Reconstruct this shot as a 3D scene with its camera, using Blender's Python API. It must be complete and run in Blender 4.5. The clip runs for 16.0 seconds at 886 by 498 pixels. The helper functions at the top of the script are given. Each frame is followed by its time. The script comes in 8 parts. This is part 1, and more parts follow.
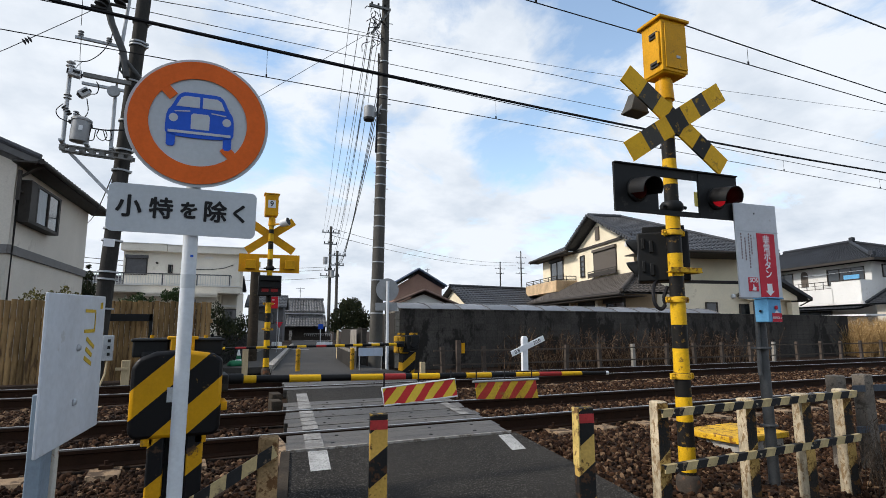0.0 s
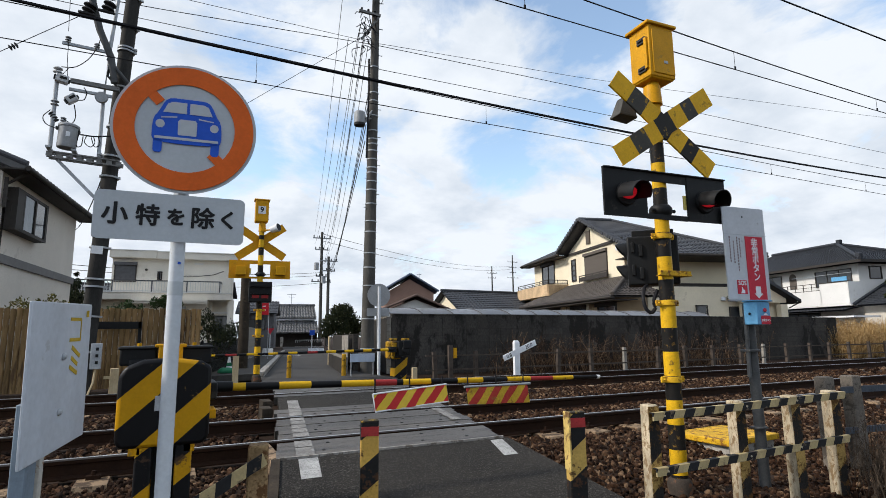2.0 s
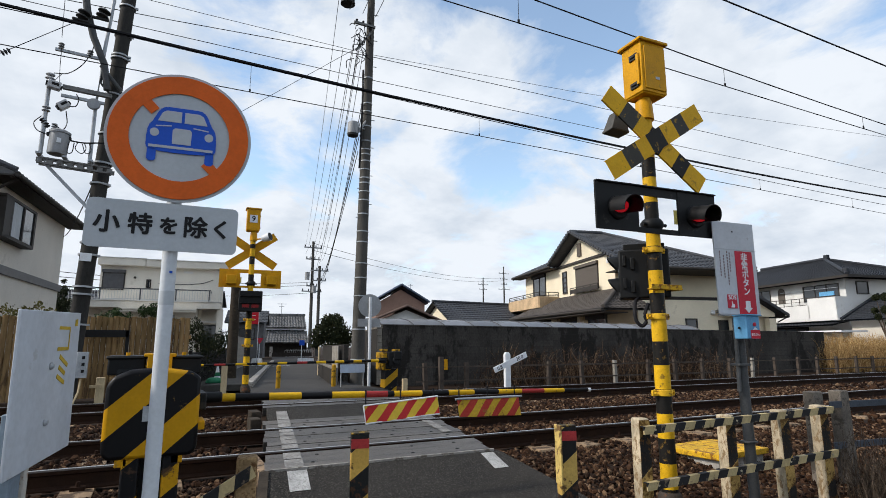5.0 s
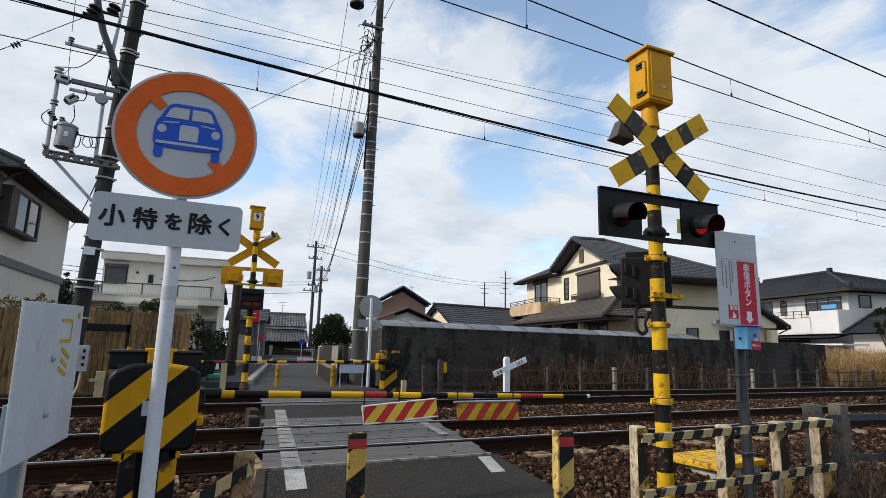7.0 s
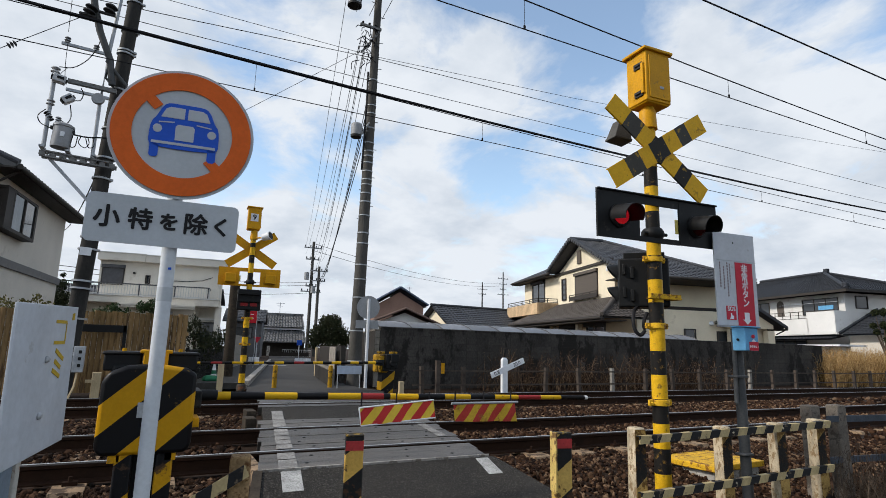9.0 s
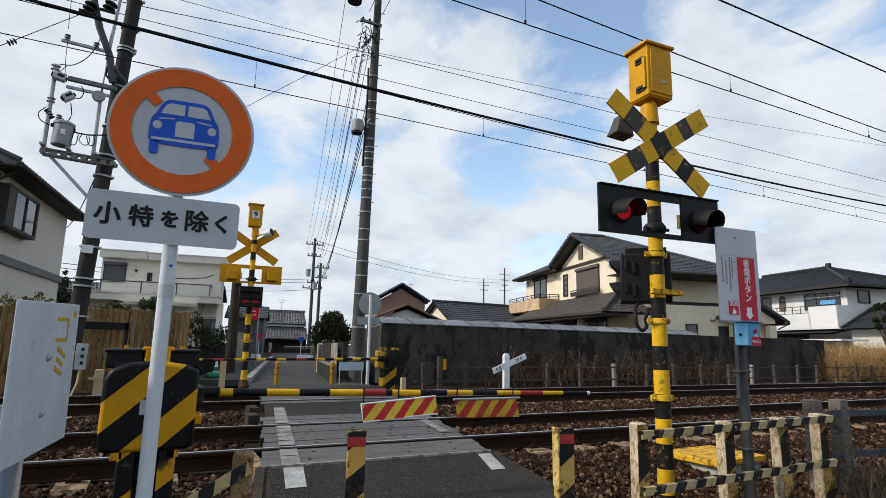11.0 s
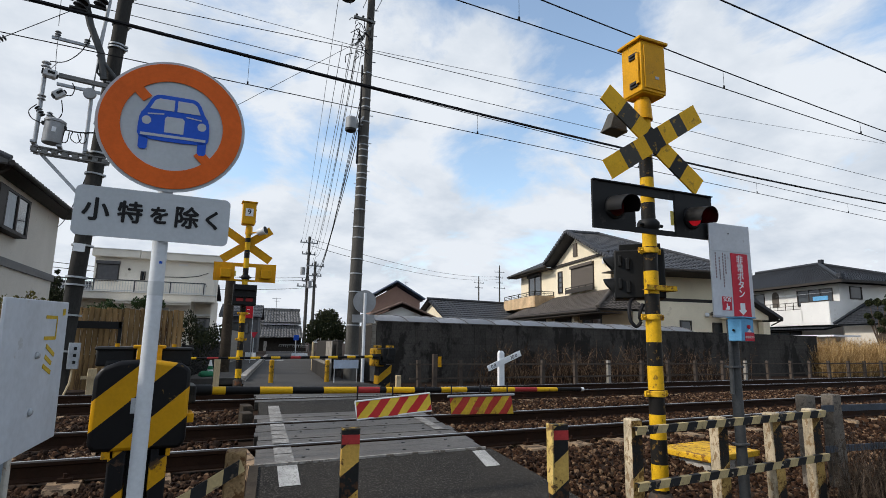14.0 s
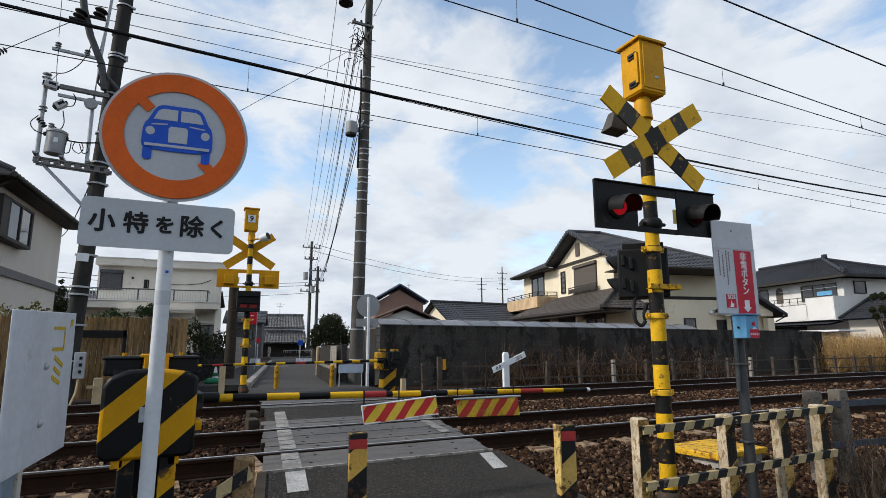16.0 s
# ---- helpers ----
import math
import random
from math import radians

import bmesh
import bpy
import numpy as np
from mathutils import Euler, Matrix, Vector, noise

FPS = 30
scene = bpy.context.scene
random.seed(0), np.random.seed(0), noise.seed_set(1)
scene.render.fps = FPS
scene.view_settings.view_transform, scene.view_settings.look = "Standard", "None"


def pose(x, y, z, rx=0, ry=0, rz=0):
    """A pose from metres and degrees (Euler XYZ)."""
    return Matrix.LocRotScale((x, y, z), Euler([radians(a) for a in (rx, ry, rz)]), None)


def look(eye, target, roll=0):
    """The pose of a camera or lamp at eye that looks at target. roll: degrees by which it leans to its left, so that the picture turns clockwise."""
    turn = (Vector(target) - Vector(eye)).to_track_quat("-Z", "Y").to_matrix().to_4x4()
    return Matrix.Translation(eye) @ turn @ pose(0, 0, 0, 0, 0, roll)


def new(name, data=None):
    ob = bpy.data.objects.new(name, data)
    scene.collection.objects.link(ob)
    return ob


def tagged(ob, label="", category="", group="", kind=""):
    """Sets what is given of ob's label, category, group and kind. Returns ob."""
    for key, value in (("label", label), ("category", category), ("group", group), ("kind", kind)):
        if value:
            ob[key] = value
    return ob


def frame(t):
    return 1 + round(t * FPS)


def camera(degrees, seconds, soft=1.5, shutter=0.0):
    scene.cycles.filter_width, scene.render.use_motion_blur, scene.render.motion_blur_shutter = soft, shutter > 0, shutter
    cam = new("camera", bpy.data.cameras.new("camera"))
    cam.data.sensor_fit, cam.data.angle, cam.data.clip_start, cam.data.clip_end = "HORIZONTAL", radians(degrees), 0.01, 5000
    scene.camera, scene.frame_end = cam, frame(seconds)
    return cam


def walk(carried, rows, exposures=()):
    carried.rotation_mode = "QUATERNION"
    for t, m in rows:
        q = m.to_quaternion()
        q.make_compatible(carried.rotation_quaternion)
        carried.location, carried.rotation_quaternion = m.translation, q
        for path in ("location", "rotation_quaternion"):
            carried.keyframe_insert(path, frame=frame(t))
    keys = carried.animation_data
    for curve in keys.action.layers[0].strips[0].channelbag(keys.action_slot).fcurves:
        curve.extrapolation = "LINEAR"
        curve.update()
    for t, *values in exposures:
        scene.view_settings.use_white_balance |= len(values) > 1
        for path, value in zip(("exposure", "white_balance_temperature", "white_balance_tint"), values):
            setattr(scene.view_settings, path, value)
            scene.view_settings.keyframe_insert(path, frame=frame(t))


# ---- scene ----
cam = camera(76.8, 16.0, soft=0.85)
PATH = [
    (0, (-0.001, -5.482, 0.935), (0.835, -3.689, 1.225), -0.1),
    (0.5, (0.003, -5.485, 0.937), (0.838, -3.691, 1.231), -0.5),
    (1, (0.003, -5.489, 0.939), (0.842, -3.698, 1.238), -0.8),
    (1.5, (0.007, -5.485, 0.937), (0.856, -3.7, 1.239), -0.8),
    (2, (0.009, -5.483, 0.937), (0.871, -3.705, 1.244), -0.6),
    (2.5, (0.009, -5.479, 0.939), (0.877, -3.705, 1.256), -0.5),
    (3, (0.012, -5.474, 0.941), (0.882, -3.704, 1.273), -0.5),
    (3.5, (0.013, -5.476, 0.941), (0.887, -3.709, 1.278), -0.5),
    (4, (0.007, -5.477, 0.941), (0.891, -3.715, 1.281), -0.5),
    (6.5, (-0.004, -5.49, 0.942), (0.875, -3.729, 1.297), 1.0),
    (7, (-0.005, -5.49, 0.939), (0.873, -3.729, 1.294), 1.4),
    (7.5, (0.0, -5.492, 0.94), (0.876, -3.729, 1.298), 1.1),
    (8, (0.007, -5.485, 0.938), (0.884, -3.723, 1.296), 1.4),
    (8.5, (0.007, -5.476, 0.939), (0.887, -3.715, 1.296), 1.1),
    (9, (0.002, -5.478, 0.942), (0.887, -3.721, 1.3), 1.4),
    (11.5, (0.005, -5.47, 0.942), (0.884, -3.707, 1.283), 0.9),
    (12, (0.007, -5.473, 0.941), (0.884, -3.709, 1.289), 0.5),
    (12.5, (0.015, -5.465, 0.939), (0.897, -3.705, 1.29), 0.4),
    (13, (0.019, -5.466, 0.936), (0.909, -3.708, 1.279), 0.2),
    (13.5, (0.019, -5.461, 0.939), (0.918, -3.708, 1.28), 0.4),
    (14, (0.02, -5.461, 0.936), (0.919, -3.707, 1.273), 0.9),
    (14.5, (0.01, -5.466, 0.94), (0.906, -3.709, 1.273), 1.2),
    (15, (0.014, -5.466, 0.941), (0.907, -3.709, 1.28), 0.7),
    (15.5, (0.016, -5.464, 0.94), (0.907, -3.706, 1.283), 0.3),
    (16, (0.007, -5.466, 0.941), (0.899, -3.709, 1.286), -0.2),
]
walk(cam, [(t, look(eye, target, roll)) for t, eye, target, roll in PATH], exposures=[(0, -0.03), (4.2, -0.03), (6.3, -0.17), (16, -0.17)])

# ---------------------------------------------------------------- light
SUN_AZ, SUN_EL = radians(-78), radians(38)      # azimuth from +y towards +x
sun_way = Vector((math.sin(SUN_AZ) * math.cos(SUN_EL), math.cos(SUN_AZ) * math.cos(SUN_EL), math.sin(SUN_EL)))
sun = new("sun", bpy.data.lights.new("sun", "SUN"))
sun.data.energy, sun.data.angle, sun.data.color = 3.8, radians(6), (1.0, 0.93, 0.84)
sun.matrix_world = look(sun_way * 50, (0, 0, 0))


def link(nt, a, b):
    nt.links.new(a, b)


def node(nt, kind, **values):
    n = nt.nodes.new(kind)
    for key, value in values.items():
        n.inputs[key].default_value = value
    return n


def ramp(nt, fac, stops, mode="LINEAR"):
    n = nt.nodes.new("ShaderNodeValToRGB")
    n.color_ramp.interpolation = mode
    e = n.color_ramp.elements
    while len(e) < len(stops):
        e.new(0.5)
    for slot, (pos, col) in zip(e, stops):
        slot.position = pos
        slot.color = (*col, 1) if len(col) == 3 else col
    link(nt, fac, n.inputs[0])
    return n.outputs[0]


def grey(v):
    return (v, v, v)


def blend(nt, fac, a, b, mode="MIX"):
    n = nt.nodes.new("ShaderNodeMix")
    n.data_type, n.blend_type = "RGBA", mode
    for slot, value in ((0, fac), (6, a), (7, b)):
        if isinstance(value, bpy.types.NodeSocket):
            link(nt, value, n.inputs[slot])
        elif slot == 0:
            n.inputs[0].default_value = value
        else:
            n.inputs[slot].default_value = (*value[:3], 1)
    return n.outputs[2]


def calc(nt, op, a, b=0.0, c=0.0):
    n = nt.nodes.new("ShaderNodeMath")
    n.operation = op
    for slot, value in enumerate((a, b, c)):
        if isinstance(value, bpy.types.NodeSocket):
            link(nt, value, n.inputs[slot])
        else:
            n.inputs[slot].default_value = value
    return n.outputs[0]


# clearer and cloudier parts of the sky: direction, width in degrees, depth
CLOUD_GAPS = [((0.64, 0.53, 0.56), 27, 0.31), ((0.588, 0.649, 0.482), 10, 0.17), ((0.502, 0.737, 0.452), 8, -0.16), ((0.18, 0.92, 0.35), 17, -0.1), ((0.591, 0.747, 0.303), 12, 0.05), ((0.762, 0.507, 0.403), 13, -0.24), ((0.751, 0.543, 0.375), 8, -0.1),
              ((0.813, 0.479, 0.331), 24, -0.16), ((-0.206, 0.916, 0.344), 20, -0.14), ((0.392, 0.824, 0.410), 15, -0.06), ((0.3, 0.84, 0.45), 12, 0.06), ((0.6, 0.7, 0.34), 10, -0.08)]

# sky: clear air with broken white cloud
world = bpy.data.worlds.new("sky")
scene.world = world
world.use_nodes = True
wt = world.node_tree
wt.nodes.clear()
sky = wt.nodes.new("ShaderNodeTexSky")
sky.sky_type, sky.sun_disc = "NISHITA", False
sky.sun_elevation, sky.sun_rotation = SUN_EL, SUN_AZ
sky.air_density, sky.dust_density, sky.ozone_density = 1.0, 0.6, 2.0
wco = wt.nodes.new("ShaderNodeTexCoord")
wsep = wt.nodes.new("ShaderNodeSeparateXYZ")
link(wt, wco.outputs["Generated"], wsep.inputs[0])
# clouds lie on a high flat layer, so they draw together towards the horizon
up = calc(wt, "MAXIMUM", wsep.outputs[2], 0.0)
den = calc(wt, "ADD", up, 0.3)
cu = calc(wt, "DIVIDE", wsep.outputs[0], den)
cv = calc(wt, "DIVIDE", wsep.outputs[1], den)
wxy = wt.nodes.new("ShaderNodeCombineXYZ")
link(wt, cu, wxy.inputs[0]), link(wt, cv, wxy.inputs[1])
cl1 = node(wt, "ShaderNodeTexNoise", Scale=1.9, Detail=9.0, Roughness=0.6, Distortion=0.3)
cl2 = node(wt, "ShaderNodeTexNoise", Scale=3.8, Detail=6.0, Roughness=0.55)
wmap = wt.nodes.new("ShaderNodeMapping")
wmap.inputs["Location"].default_value = (4.3, 1.9, 0.0)
link(wt, wxy.outputs[0], wmap.inputs[0])
link(wt, wmap.outputs[0], cl1.inputs["Vector"]), link(wt, wmap.outputs[0], cl2.inputs["Vector"])
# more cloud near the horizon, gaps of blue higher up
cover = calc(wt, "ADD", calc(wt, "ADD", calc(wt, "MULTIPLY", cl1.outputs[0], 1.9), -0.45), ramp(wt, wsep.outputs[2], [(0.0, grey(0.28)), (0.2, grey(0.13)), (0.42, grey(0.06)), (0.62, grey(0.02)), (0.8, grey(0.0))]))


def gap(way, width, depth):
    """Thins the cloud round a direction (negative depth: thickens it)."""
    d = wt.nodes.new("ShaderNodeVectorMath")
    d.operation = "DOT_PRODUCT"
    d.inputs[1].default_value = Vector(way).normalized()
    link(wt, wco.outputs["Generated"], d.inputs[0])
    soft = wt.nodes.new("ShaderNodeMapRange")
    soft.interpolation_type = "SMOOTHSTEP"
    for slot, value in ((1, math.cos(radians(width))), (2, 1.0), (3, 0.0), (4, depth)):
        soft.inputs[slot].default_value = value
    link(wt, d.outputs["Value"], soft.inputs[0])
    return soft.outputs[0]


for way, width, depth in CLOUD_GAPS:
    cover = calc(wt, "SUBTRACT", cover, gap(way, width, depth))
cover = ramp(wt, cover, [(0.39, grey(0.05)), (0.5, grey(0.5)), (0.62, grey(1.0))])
white = ramp(wt, cl2.outputs[0], [(0.3, (7.3, 8.2, 9.4)), (0.58, (10.2, 10.8, 11.6))])
clear = blend(wt, 1.0, sky.outputs[0], (3.45, 3.25, 2.9), "MULTIPLY")
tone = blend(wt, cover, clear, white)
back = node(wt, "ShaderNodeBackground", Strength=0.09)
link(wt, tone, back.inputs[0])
wout = wt.nodes.new("ShaderNodeOutputWorld")
link(wt, back.outputs[0], wout.inputs[0])


# ---------------------------------------------------------------- materials
def surface(name, colour, rough=0.6, metal=0.0, fine=60.0, coarse=5.0, vary=0.25, bump=0.15, dirt=None, dirt_cover=0.4,
            dirt_scale=9.0, vary_each=0.0, stretch=(1, 1, 1), glow=None, spec=0.14, world_grain=False):
    """A weathered surface. colour: a plain colour, or a function of the node tree and the place that gives a colour socket."""
    m = bpy.data.materials.new(name)
    m.use_nodes = True
    nt = m.node_tree
    shader = nt.nodes["Principled BSDF"]
    co = nt.nodes.new("ShaderNodeNewGeometry").outputs["Position"] if world_grain else nt.nodes.new("ShaderNodeTexCoord").outputs["Object"]
    sm = nt.nodes.new("ShaderNodeMapping")
    sm.inputs["Scale"].default_value = stretch
    link(nt, co, sm.inputs[0])
    n1 = node(nt, "ShaderNodeTexNoise", Scale=coarse, Detail=4.0, Roughness=0.6)
    n2 = node(nt, "ShaderNodeTexNoise", Scale=fine, Detail=3.0, Roughness=0.65)
    for n in (n1, n2):
        link(nt, sm.outputs[0], n.inputs["Vector"])
    base = colour(nt, co) if callable(colour) else colour
    k = calc(nt, "ADD", calc(nt, "MULTIPLY", n1.outputs[0], 1.2), calc(nt, "MULTIPLY", n2.outputs[0], 0.8))
    k = calc(nt, "ADD", calc(nt, "MULTIPLY", calc(nt, "SUBTRACT", k, 1.0), 3.4 * vary), 1.0)
    if vary_each:
        rnd = nt.nodes.new("ShaderNodeObjectInfo").outputs["Random"]
        k = calc(nt, "MULTIPLY", k, calc(nt, "ADD", calc(nt, "MULTIPLY", rnd, 2 * vary_each), 1 - vary_each))
    tint = nt.nodes.new("ShaderNodeCombineColor")
    for slot in range(3):
        link(nt, k, tint.inputs[slot])
    tone = blend(nt, 1.0, base, tint.outputs[0], "MULTIPLY")
    if dirt:
        n3 = node(nt, "ShaderNodeTexNoise", Scale=dirt_scale, Detail=6.0, Roughness=0.7)
        link(nt, sm.outputs[0], n3.inputs["Vector"])
        edge = 0.67 - 0.38 * dirt_cover
        tone = blend(nt, ramp(nt, n3.outputs[0], [(edge, grey(0)), (edge + 0.055, grey(0.9))]), tone, dirt)
    link(nt, tone, shader.inputs["Base Color"])
    r = calc(nt, "ADD", calc(nt, "MULTIPLY", n1.outputs[0], 0.25), rough - 0.12)
    link(nt, r, shader.inputs["Roughness"])
    shader.inputs["Metallic"].default_value = metal
    shader.inputs["Specular IOR Level"].default_value = spec
    if bump:
        b = node(nt, "ShaderNodeBump", Strength=bump, Distance=0.01)
        link(nt, n2.outputs[0], b.inputs["Height"])
        link(nt, b.outputs[0], shader.inputs["Normal"])
    if glow:
        shader.inputs["Emission Color"].default_value = (*glow[0], 1)
        shader.inputs["Emission Strength"].default_value = glow[1]
    return m


def slanted(cols, period, way, share=0.5, start=0.0):
    """Diagonal stripes of two colours; way: the direction across them."""
    def make(nt, co):
        d = nt.nodes.new("ShaderNodeVectorMath")
        d.operation = "DOT_PRODUCT"
        d.inputs[1].default_value = way
        link(nt, co, d.inputs[0])
        s = calc(nt, "FRACT", calc(nt, "ADD", calc(nt, "DIVIDE", d.outputs["Value"], period), start + 100))
        return ramp(nt, s, [(0.0, cols[0]), (share, cols[1])], "CONSTANT")
    return make


def banded(axis, lo, hi, stops):
    """Painted bands along an axis: (place, colour) from each place on."""
    def make(nt, co):
        sp = nt.nodes.new("ShaderNodeSeparateXYZ")
        link(nt, co, sp.inputs[0])
        s = calc(nt, "DIVIDE", calc(nt, "SUBTRACT", sp.outputs[axis], lo), hi - lo)
        return ramp(nt, s, [(max(0.0, (p - lo) / (hi - lo)), c) for p, c in stops], "CONSTANT")
    return make


YEL, BLK, RED, CREAM = (0.62, 0.36, 0.012), (0.007, 0.007, 0.008), (0.38, 0.03, 0.03), (0.55, 0.48, 0.33)
M_YELLOW = surface("yellow_paint", (0.57, 0.28, 0.006), 0.45, vary=0.18, bump=0.05, dirt=(0.3, 0.17, 0.03), dirt_cover=0.15)
M_YELLOW_WORN = surface("worn_yellow_paint", (0.6, 0.35, 0.02), 0.6, vary=0.3, dirt=(0.16, 0.06, 0.016), dirt_cover=0.4, dirt_scale=11)
M_BLACK = surface("black_metal", (0.008, 0.0085, 0.009), 0.55, vary=0.2, bump=0.05, dirt=(0.03, 0.028, 0.025), dirt_cover=0.15, spec=0.2)
M_HOOD = surface("weathered_black_hood", (0.008, 0.008, 0.0085), 0.5, vary=0.3, bump=0.05, dirt=(0.022, 0.021, 0.02), dirt_cover=0.25, spec=0.3)
M_DARK = surface("dark_paint", (0.035, 0.035, 0.036), 0.6, vary=0.3)
M_STEEL = surface("galvanised_steel", (0.36, 0.38, 0.4), 0.5, 0.3, vary=0.25, bump=0.05)
M_GREYPOLE = surface("grey_painted_pole", (0.075, 0.078, 0.08), 0.55, 0.2, vary=0.25, dirt=(0.1, 0.09, 0.08), dirt_cover=0.2)
M_WHITEPOLE = surface("white_painted_steel", (0.55, 0.58, 0.61), 0.4, vary=0.1, bump=0.03, dirt=(0.4, 0.38, 0.35), dirt_cover=0.05)
M_SIGNGREY = surface("reflective_sheeting", (0.43, 0.46, 0.485), 0.5, vary=0.08, bump=0.02)
M_ORANGE = surface("faded_red_sheeting", (0.64, 0.115, 0.016), 0.5, vary=0.12, bump=0.02)
M_BLUE = surface("blue_sheeting", (0.02, 0.09, 0.5), 0.45, vary=0.1, bump=0.02)
M_INK = surface("black_lettering", (0.012, 0.012, 0.013), 0.5, vary=0.1, bump=0.0)
M_WHITE = surface("white_enamel", (0.72, 0.74, 0.76), 0.45, vary=0.1, bump=0.03, dirt=(0.5, 0.48, 0.45), dirt_cover=0.1)
M_REDBOARD = surface("red_sheeting", (0.5, 0.03, 0.05), 0.5, vary=0.15, bump=0.02)
M_BLUEBOX = surface("light_blue_paint", (0.12, 0.33, 0.55), 0.5, vary=0.15, dirt=(0.08, 0.15, 0.2), dirt_cover=0.15)
M_REDGLOW = surface("lit_red_lens", (0.35, 0.01, 0.01), 0.25, vary=0.05, bump=0.0, glow=((1.0, 0.02, 0.04), 0.24))
M_REDDIM = surface("dim_lit_arrow", (0.1, 0.01, 0.01), 0.3, vary=0.1, bump=0.0, glow=((1.0, 0.06, 0.08), 0.05))
M_REDLENS = surface("dark_red_lens", (0.04, 0.004, 0.004), 0.2, vary=0.1, bump=0.0)
M_CONCRETE = surface("concrete", (0.34, 0.32, 0.29), 0.85, vary=0.3, bump=0.3, dirt=(0.14, 0.12, 0.1), dirt_cover=0.35)
M_POST = surface("painted_concrete", (0.4, 0.335, 0.235), 0.8, fine=45, vary=0.5, bump=0.6, dirt=(0.2, 0.13, 0.065), dirt_cover=0.4, dirt_scale=24, stretch=(1, 1, 0.5), world_grain=True)
M_DIRTYPOST = surface("stained_concrete", (0.15, 0.13, 0.108), 0.85, vary=0.35, bump=0.3, dirt=(0.07, 0.06, 0.05), dirt_cover=0.4)
M_BROWNPOST = surface("rust_stained_concrete", (0.3, 0.2, 0.1), 0.85, vary=0.45, bump=0.4, dirt=(0.1, 0.045, 0.018), dirt_cover=0.46, dirt_scale=11)
M_RAILSIDE = surface("worn_rail_steel", (0.05, 0.044, 0.04), 0.5, 0.6, fine=20, coarse=1.5, vary=0.3, bump=0.05, stretch=(0.15, 1, 1))
M_RAILTOP = surface("polished_rail_head", (0.62, 0.62, 0.62), 0.42, 1.0, fine=20, coarse=1.5, vary=0.15, bump=0.02, stretch=(0.15, 1, 1))
M_RUST = surface("rusty_rail", (0.02, 0.009, 0.0045), 0.8, vary=0.35, bump=0.2)
M_SLEEPER = surface("concrete_sleeper", (0.25, 0.175, 0.11), 0.9, vary=0.35, bump=0.25, dirt=(0.05, 0.035, 0.025), dirt_cover=0.45, world_grain=True)
M_BED = surface("ballast_bed", (0.024, 0.014, 0.0085), 0.95, fine=30, coarse=0.8, vary=0.5, bump=0.8)
M_ASPHALT = surface("asphalt", (0.02, 0.018, 0.0155), 0.8, fine=60, coarse=0.9, vary=0.6, bump=1.0, dirt=(0.11, 0.1, 0.088), dirt_cover=0.33, dirt_scale=80, spec=0.1)
M_PLANK = surface("weathered_crossing_plank", (0.071, 0.063, 0.054), 0.5, spec=0.28, fine=55, coarse=3.0, vary=0.5, bump=0.5, stretch=(0.12, 1, 1),
                  dirt=(0.034, 0.03, 0.026), dirt_cover=0.42, dirt_scale=9, vary_each=0.25)
M_LINE = surface("worn_road_paint", (0.36, 0.36, 0.35), 0.8, fine=90, coarse=6, vary=0.4, bump=0.3, dirt=(0.12, 0.12, 0.115), dirt_cover=0.36, dirt_scale=85)
M_WIRE = surface("cable", (0.012, 0.012, 0.014), 0.6, vary=0.1, bump=0.0)
M_PORCELAIN = surface("porcelain", (0.45, 0.46, 0.47), 0.3, vary=0.15, bump=0.0)


